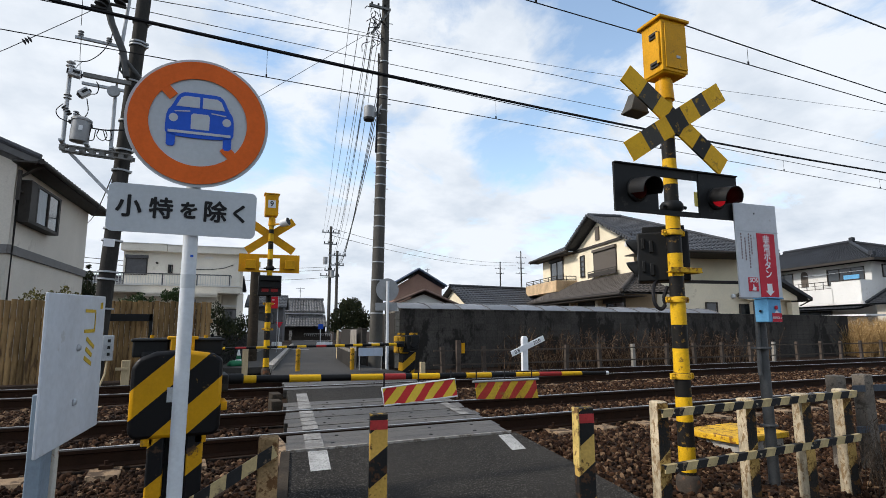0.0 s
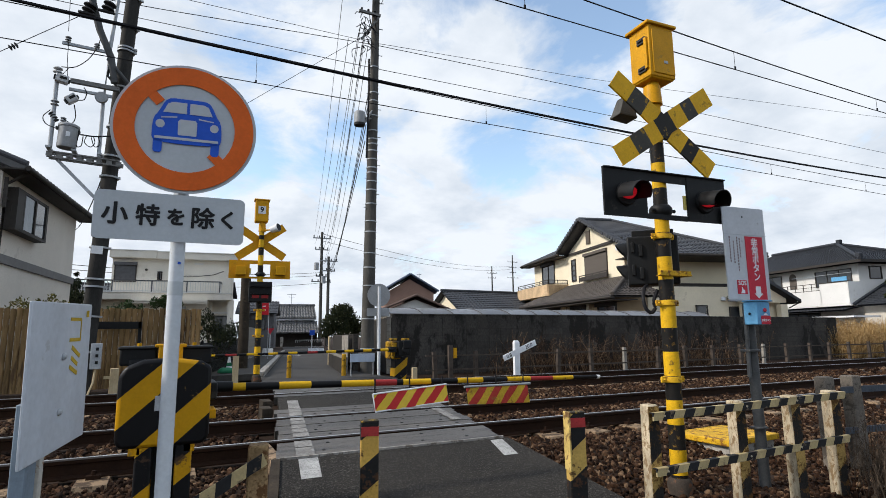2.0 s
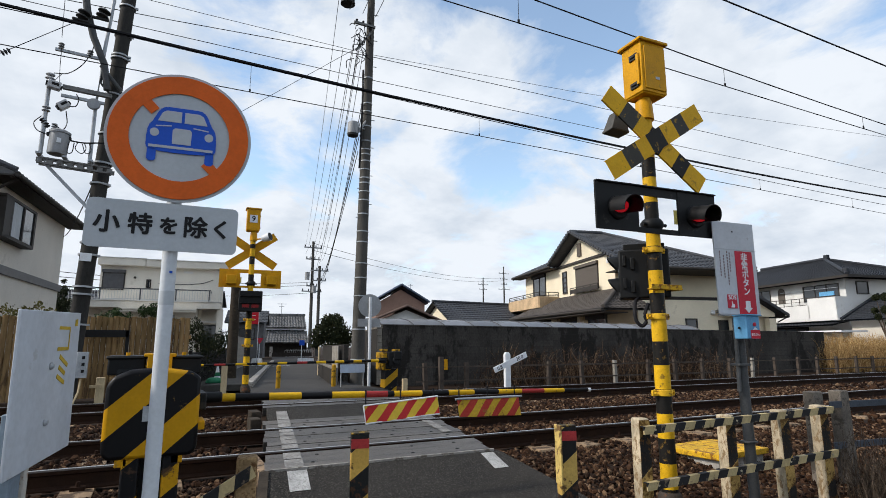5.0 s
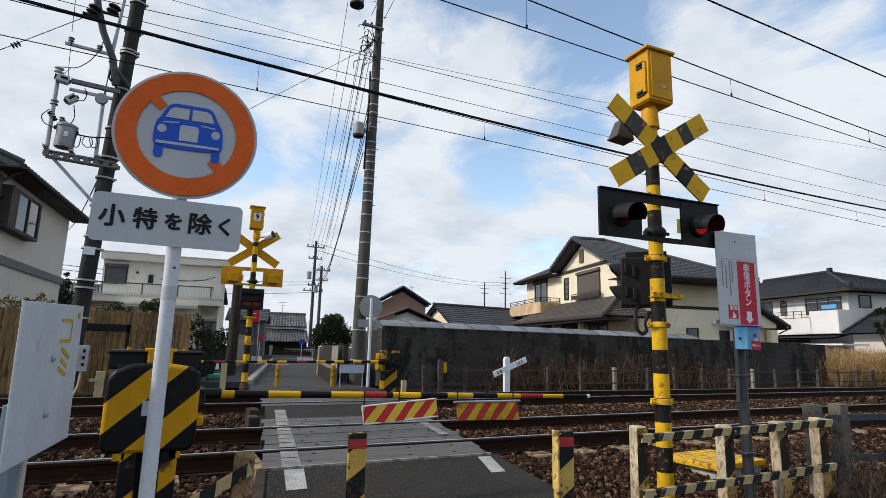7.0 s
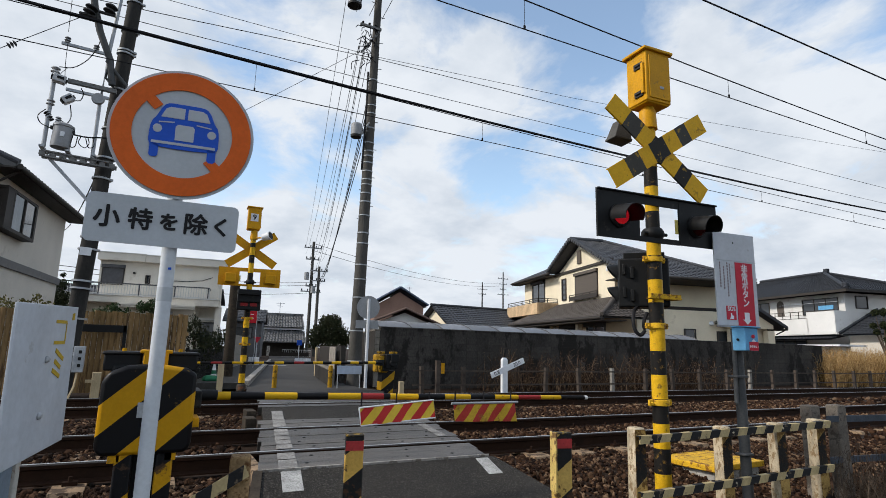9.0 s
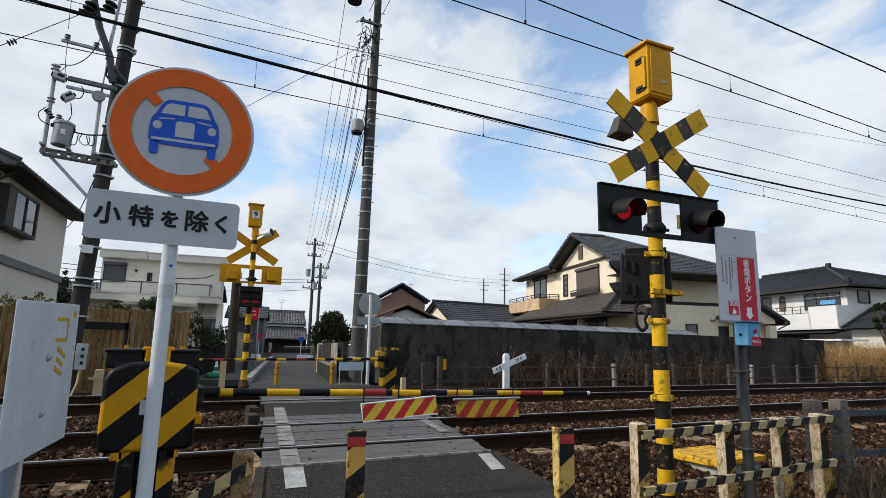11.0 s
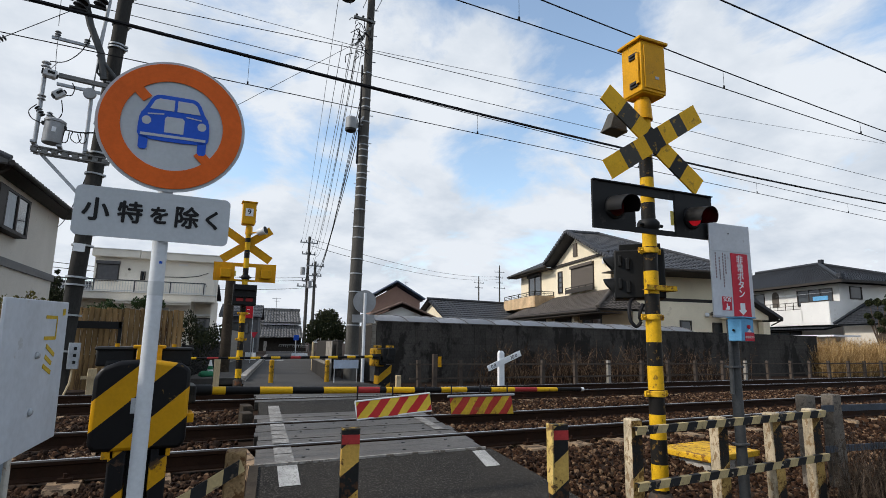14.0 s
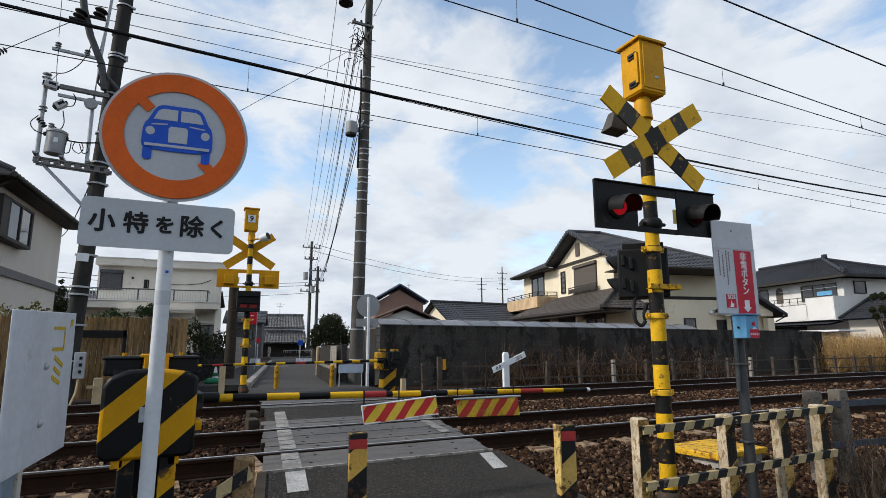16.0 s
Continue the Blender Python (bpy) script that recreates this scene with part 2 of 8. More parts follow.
# ---------------------------------------------------------------- shapes
class Shape:
    """Points and faces of one mesh."""

    def __init__(self):
        self.v, self.f = [], []

    def add(self, pts, faces, m=None):
        k = len(self.v)
        self.v += [tuple(m @ Vector(p)) for p in pts] if m else [tuple(p) for p in pts]
        self.f += [tuple(i + k for i in face) for face in faces]
        return self

    def box(self, c, s, m=None, taper=1.0):
        x, y, z = (a / 2 for a in s)
        t = taper
        pts = [(c[0] + sx * x * (t if sz > 0 else 1), c[1] + sy * y * (t if sz > 0 else 1), c[2] + sz * z)
               for sz in (-1, 1) for sx, sy in ((-1, -1), (1, -1), (1, 1), (-1, 1))]
        return self.add(pts, [(3, 2, 1, 0), (4, 5, 6, 7), (0, 1, 5, 4), (1, 2, 6, 5), (2, 3, 7, 6), (3, 0, 4, 7)], m)

    def rod(self, a, b, r, r2=None, n=12, m=None, caps=True):
        a, b = Vector(a), Vector(b)
        r2 = r if r2 is None else r2
        q = (b - a).to_track_quat("Z", "Y")
        pts = []
        for p, rr in ((a, r), (b, r2)):
            pts += [tuple(p + q @ Vector((math.cos(2 * math.pi * i / n) * rr, math.sin(2 * math.pi * i / n) * rr, 0))) for i in range(n)]
        faces = [(i, (i + 1) % n, n + (i + 1) % n, n + i) for i in range(n)]
        if caps:
            faces += [tuple(range(n))[::-1], tuple(range(n, 2 * n))]
        return self.add(pts, faces, m)

    def lathe(self, c, profile, n=16, axis="Z", m=None):
        """profile: (radius, height) rows turned about the axis through c."""
        turn = {"Z": Matrix(), "Y": Matrix.Rotation(radians(90), 4, "X"), "X": Matrix.Rotation(radians(90), 4, "Y")}[axis]
        base = Matrix.Translation(c) @ turn
        base = m @ base if m else base
        pts = [(r * math.cos(2 * math.pi * i / n), r * math.sin(2 * math.pi * i / n), h) for r, h in profile for i in range(n)]
        faces = [(k * n + i, k * n + (i + 1) % n, (k + 1) * n + (i + 1) % n, (k + 1) * n + i) for k in range(len(profile) - 1) for i in range(n)]
        faces += [tuple(range(n))[::-1], tuple((len(profile) - 1) * n + i for i in range(n))]
        return self.add(pts, faces, base)

    def prism(self, outline, y0, y1, m=None):
        """An outline in x and z, drawn out from y0 to y1."""
        n = len(outline)
        pts = [(x, y0, z) for x, z in outline] + [(x, y1, z) for x, z in outline]
        faces = [tuple(range(n)), tuple(range(n, 2 * n))[::-1]] + [((i + 1) % n, i, n + i, n + (i + 1) % n) for i in range(n)]
        return self.add(pts, faces, m)

    def ring(self, r0, r1, y0, y1, m=None, n=48, a0=0.0, a1=360.0):
        """A flat ring in x and z about the origin."""
        whole = a1 - a0 >= 359.9
        steps = n if whole else n + 1
        pts = []
        for i in range(steps):
            a = radians(a0 + (a1 - a0) * i / n)
            c, s = math.cos(a), math.sin(a)
            pts += [(r0 * c, y0, r0 * s), (r1 * c, y0, r1 * s), (r1 * c, y1, r1 * s), (r0 * c, y1, r0 * s)]
        faces = []
        for i in range(n):
            j = (i + 1) % steps
            faces += [(4 * i + k, 4 * i + (k + 1) % 4, 4 * j + (k + 1) % 4, 4 * j + k) for k in range(4)]
        if not whole:
            faces += [(3, 2, 1, 0), tuple(4 * n + k for k in range(4))]
        return self.add(pts, faces, m)

    def tube(self, points, r, n=8):
        """A bent tube: one ring of points at each place, joined to the next."""
        points = [Vector(p) for p in points]
        pts = []
        for i, p in enumerate(points):
            q = (points[min(i + 1, len(points) - 1)] - points[max(i - 1, 0)]).to_track_quat("Z", "Y")
            pts += [tuple(p + q @ Vector((math.cos(2 * math.pi * k / n) * r, math.sin(2 * math.pi * k / n) * r, 0))) for k in range(n)]
        faces = [(i * n + k, i * n + (k + 1) % n, (i + 1) * n + (k + 1) % n, (i + 1) * n + k) for i in range(len(points) - 1) for k in range(n)]
        faces += [tuple(range(n))[::-1], tuple((len(points) - 1) * n + k for k in range(n))]
        return self.add(pts, faces)


def curved(points, steps=5):
    """A smooth line through the points."""
    pts = [Vector(p) for p in points]
    ends = [pts[0] * 2 - pts[1]] + pts + [pts[-1] * 2 - pts[-2]]
    out = []
    for a, b, c, d in zip(ends, ends[1:], ends[2:], ends[3:]):
        for k in range(steps):
            u = k / steps
            out.append(0.5 * (2 * b + (c - a) * u + (2 * a - 5 * b + 4 * c - d) * u * u + (3 * b - a - 3 * c + d) * u ** 3))
    return out + [pts[-1]]


def smooth(me, angle=38):
    me.polygons.foreach_set("use_smooth", [True] * len(me.polygons))
    me.set_sharp_from_angle(angle=radians(angle))


def mesh_of(name, shape, material):
    me = bpy.data.meshes.new(name)
    me.from_pydata(shape.v, [], shape.f)
    me.materials.append(material)
    bm = bmesh.new()
    bm.from_mesh(me)
    bmesh.ops.recalc_face_normals(bm, faces=bm.faces)
    bm.to_mesh(me)
    bm.free()
    smooth(me)
    return me


def part(name, shape, material, parent, label="", bevel=0.0, at=None):
    ob = new(name, mesh_of(name, shape, material))
    ob.parent = parent
    if at is not None:
        ob.matrix_basis = at
    if bevel:
        b = ob.modifiers.new("bevel", "BEVEL")
        b.width, b.segments, b.limit_method = bevel, 2, "ANGLE"
    return tagged(ob, label)


def thing(name, m, label, category, group="", kind=""):
    ob = new(name)
    ob.empty_display_size = 0.1
    ob.matrix_basis = m
    return tagged(ob, label, category, group, kind)


def single(name, shape, material, m, label, category, group="", kind="", bevel=0.0):
    """A thing of one mesh."""
    ob = new(name, mesh_of(name, shape, material))
    ob.matrix_basis = m
    if bevel:
        b = ob.modifiers.new("bevel", "BEVEL")
        b.width, b.segments, b.limit_method = bevel, 2, "ANGLE"
    return tagged(ob, label, category, group, kind)


def lettering(name, text, height, material, parent, m, weight=0.0, depth=0.0012):
    """Written characters, upright in x and z, seen from -y, centred; weight: how far the strokes are thickened."""
    cu = bpy.data.curves.new(name, "FONT")
    cu.body, cu.size, cu.extrude = text, height, depth
    cu.align_x, cu.align_y = "CENTER", "CENTER"
    cu.resolution_u = 3
    tmp = new(name, cu)
    me = bpy.data.meshes.new_from_object(tmp.evaluated_get(bpy.context.evaluated_depsgraph_get()))
    bpy.data.objects.remove(tmp)
    s = Shape()
    v = [tuple(p.co) for p in me.vertices]
    f = [tuple(p.vertices) for p in me.polygons]
    shifts = [(0, 0)] + ([(math.cos(a * math.pi / 4), math.sin(a * math.pi / 4)) for a in range(8)] if weight else [])
    for k, (dx, dy) in enumerate(shifts):
        s.add([(x + dx * weight, y + dy * weight, z + 0.00006 * k) for x, y, z in v], f)
    out = bpy.data.meshes.new(name)
    out.from_pydata(s.v, [], s.f)
    out.materials.append(material)
    ob = new(name, out)
    ob.parent = parent
    ob.matrix_basis = m @ Matrix.Rotation(radians(90), 4, "X")
    return ob


IDENT = Matrix()

# ---------------------------------------------------------------- ground, tracks and road
def island_tones(stops):
    def make(nt, co):
        return ramp(nt, nt.nodes.new("ShaderNodeNewGeometry").outputs["Random Per Island"], stops)
    return make


M_STONE = surface("ballast_stone", island_tones([(0.0, (0.006, 0.0026, 0.0013)), (0.4, (0.024, 0.0108, 0.0052)), (0.78, (0.056, 0.028, 0.0145)), (1.0, (0.18, 0.115, 0.068))]),
                  0.9, fine=40, coarse=3, vary=0.35, bump=0.3)


def height(y):
    """The ground's height across the line of the tracks."""
    table = [(-2500, -0.62), (-6, -0.6), (-3.0, -0.46), (-1.7, -0.36), (-0.75, -0.19), (2.0, -0.18), (2.6, -0.15), (3.6, -0.15), (4.2, -0.18),
             (6.7, -0.18), (7.3, -0.24), (9.0, -0.2), (10.5, -0.06), (40, -0.06), (2500, -0.06)]
    return float(np.interp(y, [a for a, _ in table], [b for _, b in table]))


def build_ground():
    xs = [-2500, -300, -60, -30] + [-16 + 0.5 * i for i in range(100)] + [40, 80, 300, 2500]
    ys = [-2500, -300, -40, -12, -6, -4, -3] + [-2.6 + 0.2 * i for i in range(60)] + [11, 15, 25, 60, 200, 2500]
    pts = [(x, y, height(y) + (0.02 * noise.noise((x * 1.7, y * 1.7, 3)) if -3 < y < 9.2 and abs(x) < 40 else 0)) for y in ys for x in xs]
    n = len(xs)
    faces = [(j * n + i, j * n + i + 1, (j + 1) * n + i + 1, (j + 1) * n + i) for j in range(len(ys) - 1) for i in range(n - 1)]
    single("ground", Shape().add(pts, faces), M_BED, IDENT, "brown stony ground with ballast under the railway tracks", "ground", kind="structure")


build_ground()


def stones(name, spots, label):
    """Broken stones, one joined mesh; spots: (x, y, z, size)."""
    rng = np.random.RandomState(len(spots))
    g = (1 + 5 ** 0.5) / 2
    ico = np.array([(-1, g, 0), (1, g, 0), (-1, -g, 0), (1, -g, 0), (0, -1, g), (0, 1, g), (0, -1, -g), (0, 1, -g), (g, 0, -1), (g, 0, 1), (-g, 0, -1), (-g, 0, 1)]) / 1.9
    tri = np.array([(0, 11, 5), (0, 5, 1), (0, 1, 7), (0, 7, 10), (0, 10, 11), (1, 5, 9), (5, 11, 4), (11, 10, 2), (10, 7, 6), (7, 1, 8),
                    (3, 9, 4), (3, 4, 2), (3, 2, 6), (3, 6, 8), (3, 8, 9), (4, 9, 5), (2, 4, 11), (6, 2, 10), (8, 6, 7), (9, 8, 1)])
    n = len(spots)
    spots = np.array(spots)
    v = ico[None] * (1 + rng.uniform(-0.32, 0.32, (n, 12, 1)))
    v = v * rng.uniform(0.55, 1.15, (n, 1, 3))
    q = rng.normal(size=(n, 4))
    q /= np.linalg.norm(q, axis=1, keepdims=True)
    w, x, y, z = q.T
    turn = np.stack([1 - 2 * (y * y + z * z), 2 * (x * y - z * w), 2 * (x * z + y * w), 2 * (x * y + z * w), 1 - 2 * (x * x + z * z),
                     2 * (y * z - x * w), 2 * (x * z - y * w), 2 * (y * z + x * w), 1 - 2 * (x * x + y * y)], -1).reshape(n, 3, 3)
    v = np.einsum("nij,nkj->nki", turn, v) * spots[:, 3, None, None] * 0.5 + spots[:, None, :3]
    faces = (tri[None] + 12 * np.arange(n)[:, None, None]).reshape(-1, 3)
    me = bpy.data.meshes.new(name)
    me.from_pydata(v.reshape(-1, 3).tolist(), [], faces.tolist())
    me.materials.append(M_STONE)
    return tagged(new(name, me), label, "gravel", kind="stuff")


LEFT = lambda y: 0.955 + 0.155 * y          # edges of the crossing's deck
RIGHT = lambda y: 3.08 + 0.24 * y
rng = random.Random(4)


def scatter(n, x0, x1, y0, y1, size, clear=True, lift=0.0):
    out = []
    while len(out) < n:
        x, y = rng.uniform(x0, x1), rng.uniform(y0, y1)
        edge = (0.62 if y < -0.8 else LEFT(y) - 0.12, 3.02 if y < -0.8 else RIGHT(y) + 0.1)
        if clear and edge[0] < x < edge[1]:
            continue
        s = size * rng.uniform(0.55, 1.35)
        out.append((x, y, height(y) + lift + s * rng.uniform(0.0, 0.3), s))
    return out


stones("gravel", scatter(15000, 2.9, 9.5, -2.7, -0.1, 0.046) + scatter(6500, -2.2, 0.85, -2.6, -0.1, 0.046) + scatter(3600, 9.5, 22, -3.2, -0.1, 0.085),
       "brown and grey broken ballast stones beside the track")
stones("gravel", scatter(10000, 3.4, 16, 1.7, 4.3, 0.06) + scatter(5500, -6, 1.7, 1.7, 4.3, 0.06) + scatter(2600, 16, 40, 1.7, 4.3, 0.11),
       "brown broken ballast stones between the two tracks")
stones("gravel", scatter(1500, -6, 9, 6.2, 8.2, 0.085) + scatter(1500, 6, 40, 6.2, 7.6, 0.11) + scatter(900, -3, 9, 0.1, 1.4, 0.08) + scatter(900, -3, 12, 4.6, 5.8, 0.08) + scatter(6500, 3.5, 15, 0.12, 1.38, 0.06, lift=0.03) + scatter(1500, -3.5, 0.9, 0.12, 1.38, 0.06, lift=0.02),
       "dark ballast stones beside and between the rails")


def railway_track(y0, y1, label):
    track = thing("railway_track", pose(0, 0, 0), label, "railway track", "railway tracks", "structure")
    prof = [(-0.065, -0.15), (0.065, -0.15), (0.065, -0.138), (0.012, -0.122), (0.009, -0.045), (0.0325, -0.033), (0.0325, -0.006), (0.026, -0.001),
            (-0.026, -0.001), (-0.0325, -0.006), (-0.0325, -0.033), (-0.009, -0.045), (-0.012, -0.122), (-0.065, -0.138)]
    side = Matrix.Rotation(radians(90), 4, "Z")
    for y in (y0, y1):
        rail = part("rail", Shape().prism(prof, -160, 160, Matrix.Translation((0, y, 0)) @ side), M_RUST, track, "rust-brown steel rail")
        part("rail_head", Shape().prism([(-0.0335, -0.009), (0.0335, -0.009), (0.0335, -0.006), (0.0265, -0.0005), (0.021, 0.0022), (-0.021, 0.0022), (-0.0265, -0.0005), (-0.0335, -0.006)], -160, 160, Matrix.Translation((0, y, 0)) @ side), M_RAILSIDE, rail, "worn dark rail head")
        part("running_band", Shape().box((0, y, 0.0022), (320, 0.026, 0.0036)), M_RAILTOP, rail, "polished running band")
    mid = (y0 + y1) / 2
    sl = Shape().box((0, 0, -0.23), (0.24, 2.35, 0.16), taper=0.94)
    clip = Shape()
    for y in (y0 - mid, y1 - mid):
        for s in (-1, 1):
            clip.box((0, y + s * 0.11, -0.135), (0.1, 0.06, 0.03)).rod((0, y + s * 0.11, -0.13), (0, y + s * 0.11, -0.085), 0.016, n=6)
    sm, cm = mesh_of("sleeper", sl, M_SLEEPER), mesh_of("rail_clip", clip, M_RUST)
    far = Shape()
    for i in range(-60, 110):
        x = i * 0.62 + 0.15
        if LEFT(mid) - 0.5 < x < RIGHT(mid) + 0.3:
            continue
        if -14 <= i <= 40:
            ob = new("sleeper", sm)
            ob.parent, ob.location = track, (x, mid, 0)
            cl = new("rail_clip", cm)
            cl.parent = ob
        else:
            far.box((x, mid, -0.23), (0.24, 2.35, 0.16), taper=0.94)
    tagged(part("distant_sleepers", far, M_SLEEPER, track), kind="stuff")
    return track


railway_track(0.0, 1.5, "near railway track with rusty rails on concrete sleepers")
railway_track(4.45, 5.95, "far railway track with rusty rails on concrete sleepers")


def slab(corners, top, thick):
    """A flat slab with the given corners; top: a height or a function of y."""
    f = top if callable(top) else (lambda y: top)
    n = len(corners)
    pts = [(x, y, f(y)) for x, y in corners] + [(x, y, f(y) - thick) for x, y in corners]
    return Shape().add(pts, [tuple(range(n)), tuple(range(n, 2 * n))[::-1]] + [((i + 1) % n, i, n + i, n + (i + 1) % n) for i in range(n)])


def strip(y0, y1, top, thick, a=LEFT, b=RIGHT, x0=0.0, x1=0.0):
    return slab([(a(y0) + x0, y0), (b(y0) + x1, y0), (b(y1) + x1, y1), (a(y1) + x0, y1)], top, thick)


def build_crossing():
    deck = thing("crossing_deck", pose(0, 0, 0), "worn grey plank deck of the level crossing between the rails", "level crossing", kind="structure")
    bolt = mesh_of("bolt", Shape().lathe((0, 0, 0), [(0.019, 0), (0.019, 0.004), (0.011, 0.008)], 8), M_BLACK)
    rows = [(-0.78, -0.44), (-0.43, -0.115), (0.075, 0.34), (0.35, 0.61), (0.62, 0.88), (0.89, 1.15), (1.16, 1.385), (1.575, 1.93), (1.94, 2.3),
            (4.0, 4.335), (4.525, 4.8), (4.81, 5.06), (5.07, 5.33), (5.34, 5.6), (5.61, 5.835), (6.025, 6.35), (6.36, 6.7)]
    for i, (a, b) in enumerate(rows):
        drop = 0.004 + 0.006 * (i * 37 % 5) / 5
        p = part("plank", strip(a, b, -drop, 0.12, x0=0.012 * (i * 29 % 4 - 1.5), x1=0.01 * (i * 53 % 5 - 2)), M_PLANK, deck)
        for k in (0.18, 0.4, 0.62, 0.84):
            ob = new("bolt", bolt)
            y = (a + b) / 2
            ob.parent, ob.location = p, (LEFT(y) + (RIGHT(y) - LEFT(y)) * (k + 0.03 * (i % 3)), y, -drop - 0.002)
    part("asphalt_infill", strip(2.31, 3.99, -0.012, 0.1, x0=0.05), M_ASPHALT, deck, "patched asphalt between the tracks")
    part("edge_angle", strip(-0.808, -0.788, 0.004, 0.12), M_CONCRETE, deck, "steel edge angle of the deck")
    for a, b in ((2.32, 2.62), (3.2, 3.55)):
        part("end_block", Shape().box((LEFT(a) - 0.1, (a + b) / 2, -0.06), (0.14, b - a, 0.16)), M_KERB, deck, "old timber end block", bevel=0.01)
    part("end_timber", Shape().box((LEFT(-0.4) - 0.07, -0.4, -0.07), (0.1, 0.78, 0.13)), M_SLEEPER, deck, bevel=0.01)
    # worn white edge lines
    for name, x0, w, ya, yb in (("edge_line", 1.1, 0.155, -0.77, 3.3), ("edge_line", 2.86, 0.12, 0.1, 1.42)):
        s = Shape()
        for a, b in [r for r in rows + [(2.31, 3.3)] if r[0] >= ya - 0.02 and r[1] <= yb + 0.02]:
            k = 0.165 if x0 < 2 else 0.2
            s.add([(x0 + k * a, a + 0.01, 0.003), (x0 + k * a + w, a + 0.01, 0.003), (x0 + k * b + w, b - 0.01, 0.003), (x0 + k * b, b - 0.01, 0.003)], [(0, 1, 2, 3)])
        part(name, s, M_LINE_FAINT, deck, "faded white edge line")


M_KERB = surface("old_dark_timber", (0.04, 0.032, 0.024), 0.9, vary=0.4, bump=0.3, dirt=(0.07, 0.052, 0.036), dirt_cover=0.25)
M_LINE_FAINT = surface("faded_road_paint", (0.24, 0.235, 0.225), 0.8, fine=90, coarse=4, vary=0.5, bump=0.3, dirt=(0.13, 0.12, 0.108), dirt_cover=0.42, dirt_scale=45)
build_crossing()

SLOPE = lambda y: 0.0 if y > -0.82 else max(-0.012 - 0.12 * (-0.82 - y), -0.58)


def build_roads():
    road = thing("road", pose(0, 0, 0), "dark worn asphalt road rising to the level crossing", "road", kind="structure")
    near = Shape()
    ys = [-0.82, -1.2, -1.6, -2.0, -2.5, -3.2, -4.2, -5.6, -8, -14, -40]
    lx = [0.84, 0.77, 0.7, 0.62, 0.5, 0.35, 0.1, -0.3, -1.0, -2.4, -8]
    rx = [2.93, 2.93, 2.93, 2.93, 2.93, 2.9, 2.8, 2.55, 1.9, 0.7, -4.6]
    for i in range(len(ys) - 1):
        c = [(lx[i], ys[i]), (rx[i], ys[i]), (rx[i + 1], ys[i + 1]), (lx[i + 1], ys[i + 1])]
        pts = [(x, y, SLOPE(y)) for x, y in c] + [(x, y, SLOPE(y) - 0.25) for x, y in c]
        near.add(pts, [(3, 2, 1, 0), (0, 4, 7, 3), (1, 2, 6, 5)])
    near.add([(lx[0], ys[0], SLOPE(ys[0])), (rx[0], ys[0], SLOPE(ys[0])), (rx[0], ys[0], -0.3), (lx[0], ys[0], -0.3)], [(0, 1, 2, 3)])
    part("asphalt", near, M_ASPHALT, road)
    for x0, x1, x2, x3, ya, yb in ((0.975, 1.13, 1.06, 0.91, -0.84, -1.27), (2.71, 2.84, 2.745, 2.605, -0.86, -1.27)):
        part("edge_line", Shape().add([(x0, ya, SLOPE(ya) + 0.004), (x1, ya, SLOPE(ya) + 0.004), (x2, yb, SLOPE(yb) + 0.004), (x3, yb, SLOPE(yb) + 0.004)],
                                      [(0, 1, 2, 3)]), M_LINE, road, "worn white edge line")
    kb = Shape()
    for a, b in ((0, 3), (3, 5), (5, 7)):
        kb.add([(lx[i] - w, ys[i], SLOPE(ys[i]) + h) for i in (a, b) for w, h in ((0.07, -0.2), (0.07, 0.015), (0.0, 0.015), (0.0, -0.2))],
               [(0, 1, 5, 4), (1, 2, 6, 5), (2, 3, 7, 6), (0, 3, 2, 1), (4, 5, 6, 7)])
    part("kerb_board", kb, M_KERB, road, "old timber board along the asphalt edge")
    far = thing("road", pose(0, 0, 0), "narrow grey asphalt lane running away from the crossing", "road", kind="structure")
    part("asphalt", slab([(1.75, 6.72), (4.75, 6.72), (4.6, 9.2), (9.4, 31.5), (14, 53), (10.3, 53), (6.7, 32), (2.14, 9.2)], 0.0, 0.1), M_LANE, far)
    for k in range(2):
        y = 24 + 3 * k
        part("road_mark", slab([(5.2 + k * 0.6, y), (6.1 + k * 0.6, y), (6.2 + k * 0.6, y + 0.5), (5.3 + k * 0.6, y + 0.5)], 0.004, 0.002), M_LINE, far, "worn white road marking")
    kerb = thing("kerb", pose(0, 0, 0), "pale concrete kerb stones along the lane", "kerb", kind="structure")
    for k in range(26):
        y = 9.3 + k * 0.92
        x = 2.1 + 0.2 * (y - 9.2)
        part("kerb_stone", Shape().box((0, 0, 0.03), (0.16, 0.9, 0.18)), M_CONCRETE, kerb, at=pose(x, y, 0, 0, 0, -11))
    pav = slab([(-1.0, 9.3), (2.02, 9.3), (6.6, 32), (3.4, 32), (0.5, 14)], 0.05, 0.15)
    single("pavement", pav, M_CONCRETE_PAVE, IDENT, "grey concrete verge beside the lane", "pavement", kind="structure")


M_LANE = surface("lane_asphalt", (0.052, 0.05, 0.048), 0.9, fine=60, coarse=0.6, vary=0.3, bump=0.3)
M_CONCRETE_PAVE = surface("paving_concrete", (0.05, 0.048, 0.045), 0.9, vary=0.3, bump=0.2)
build_roads()

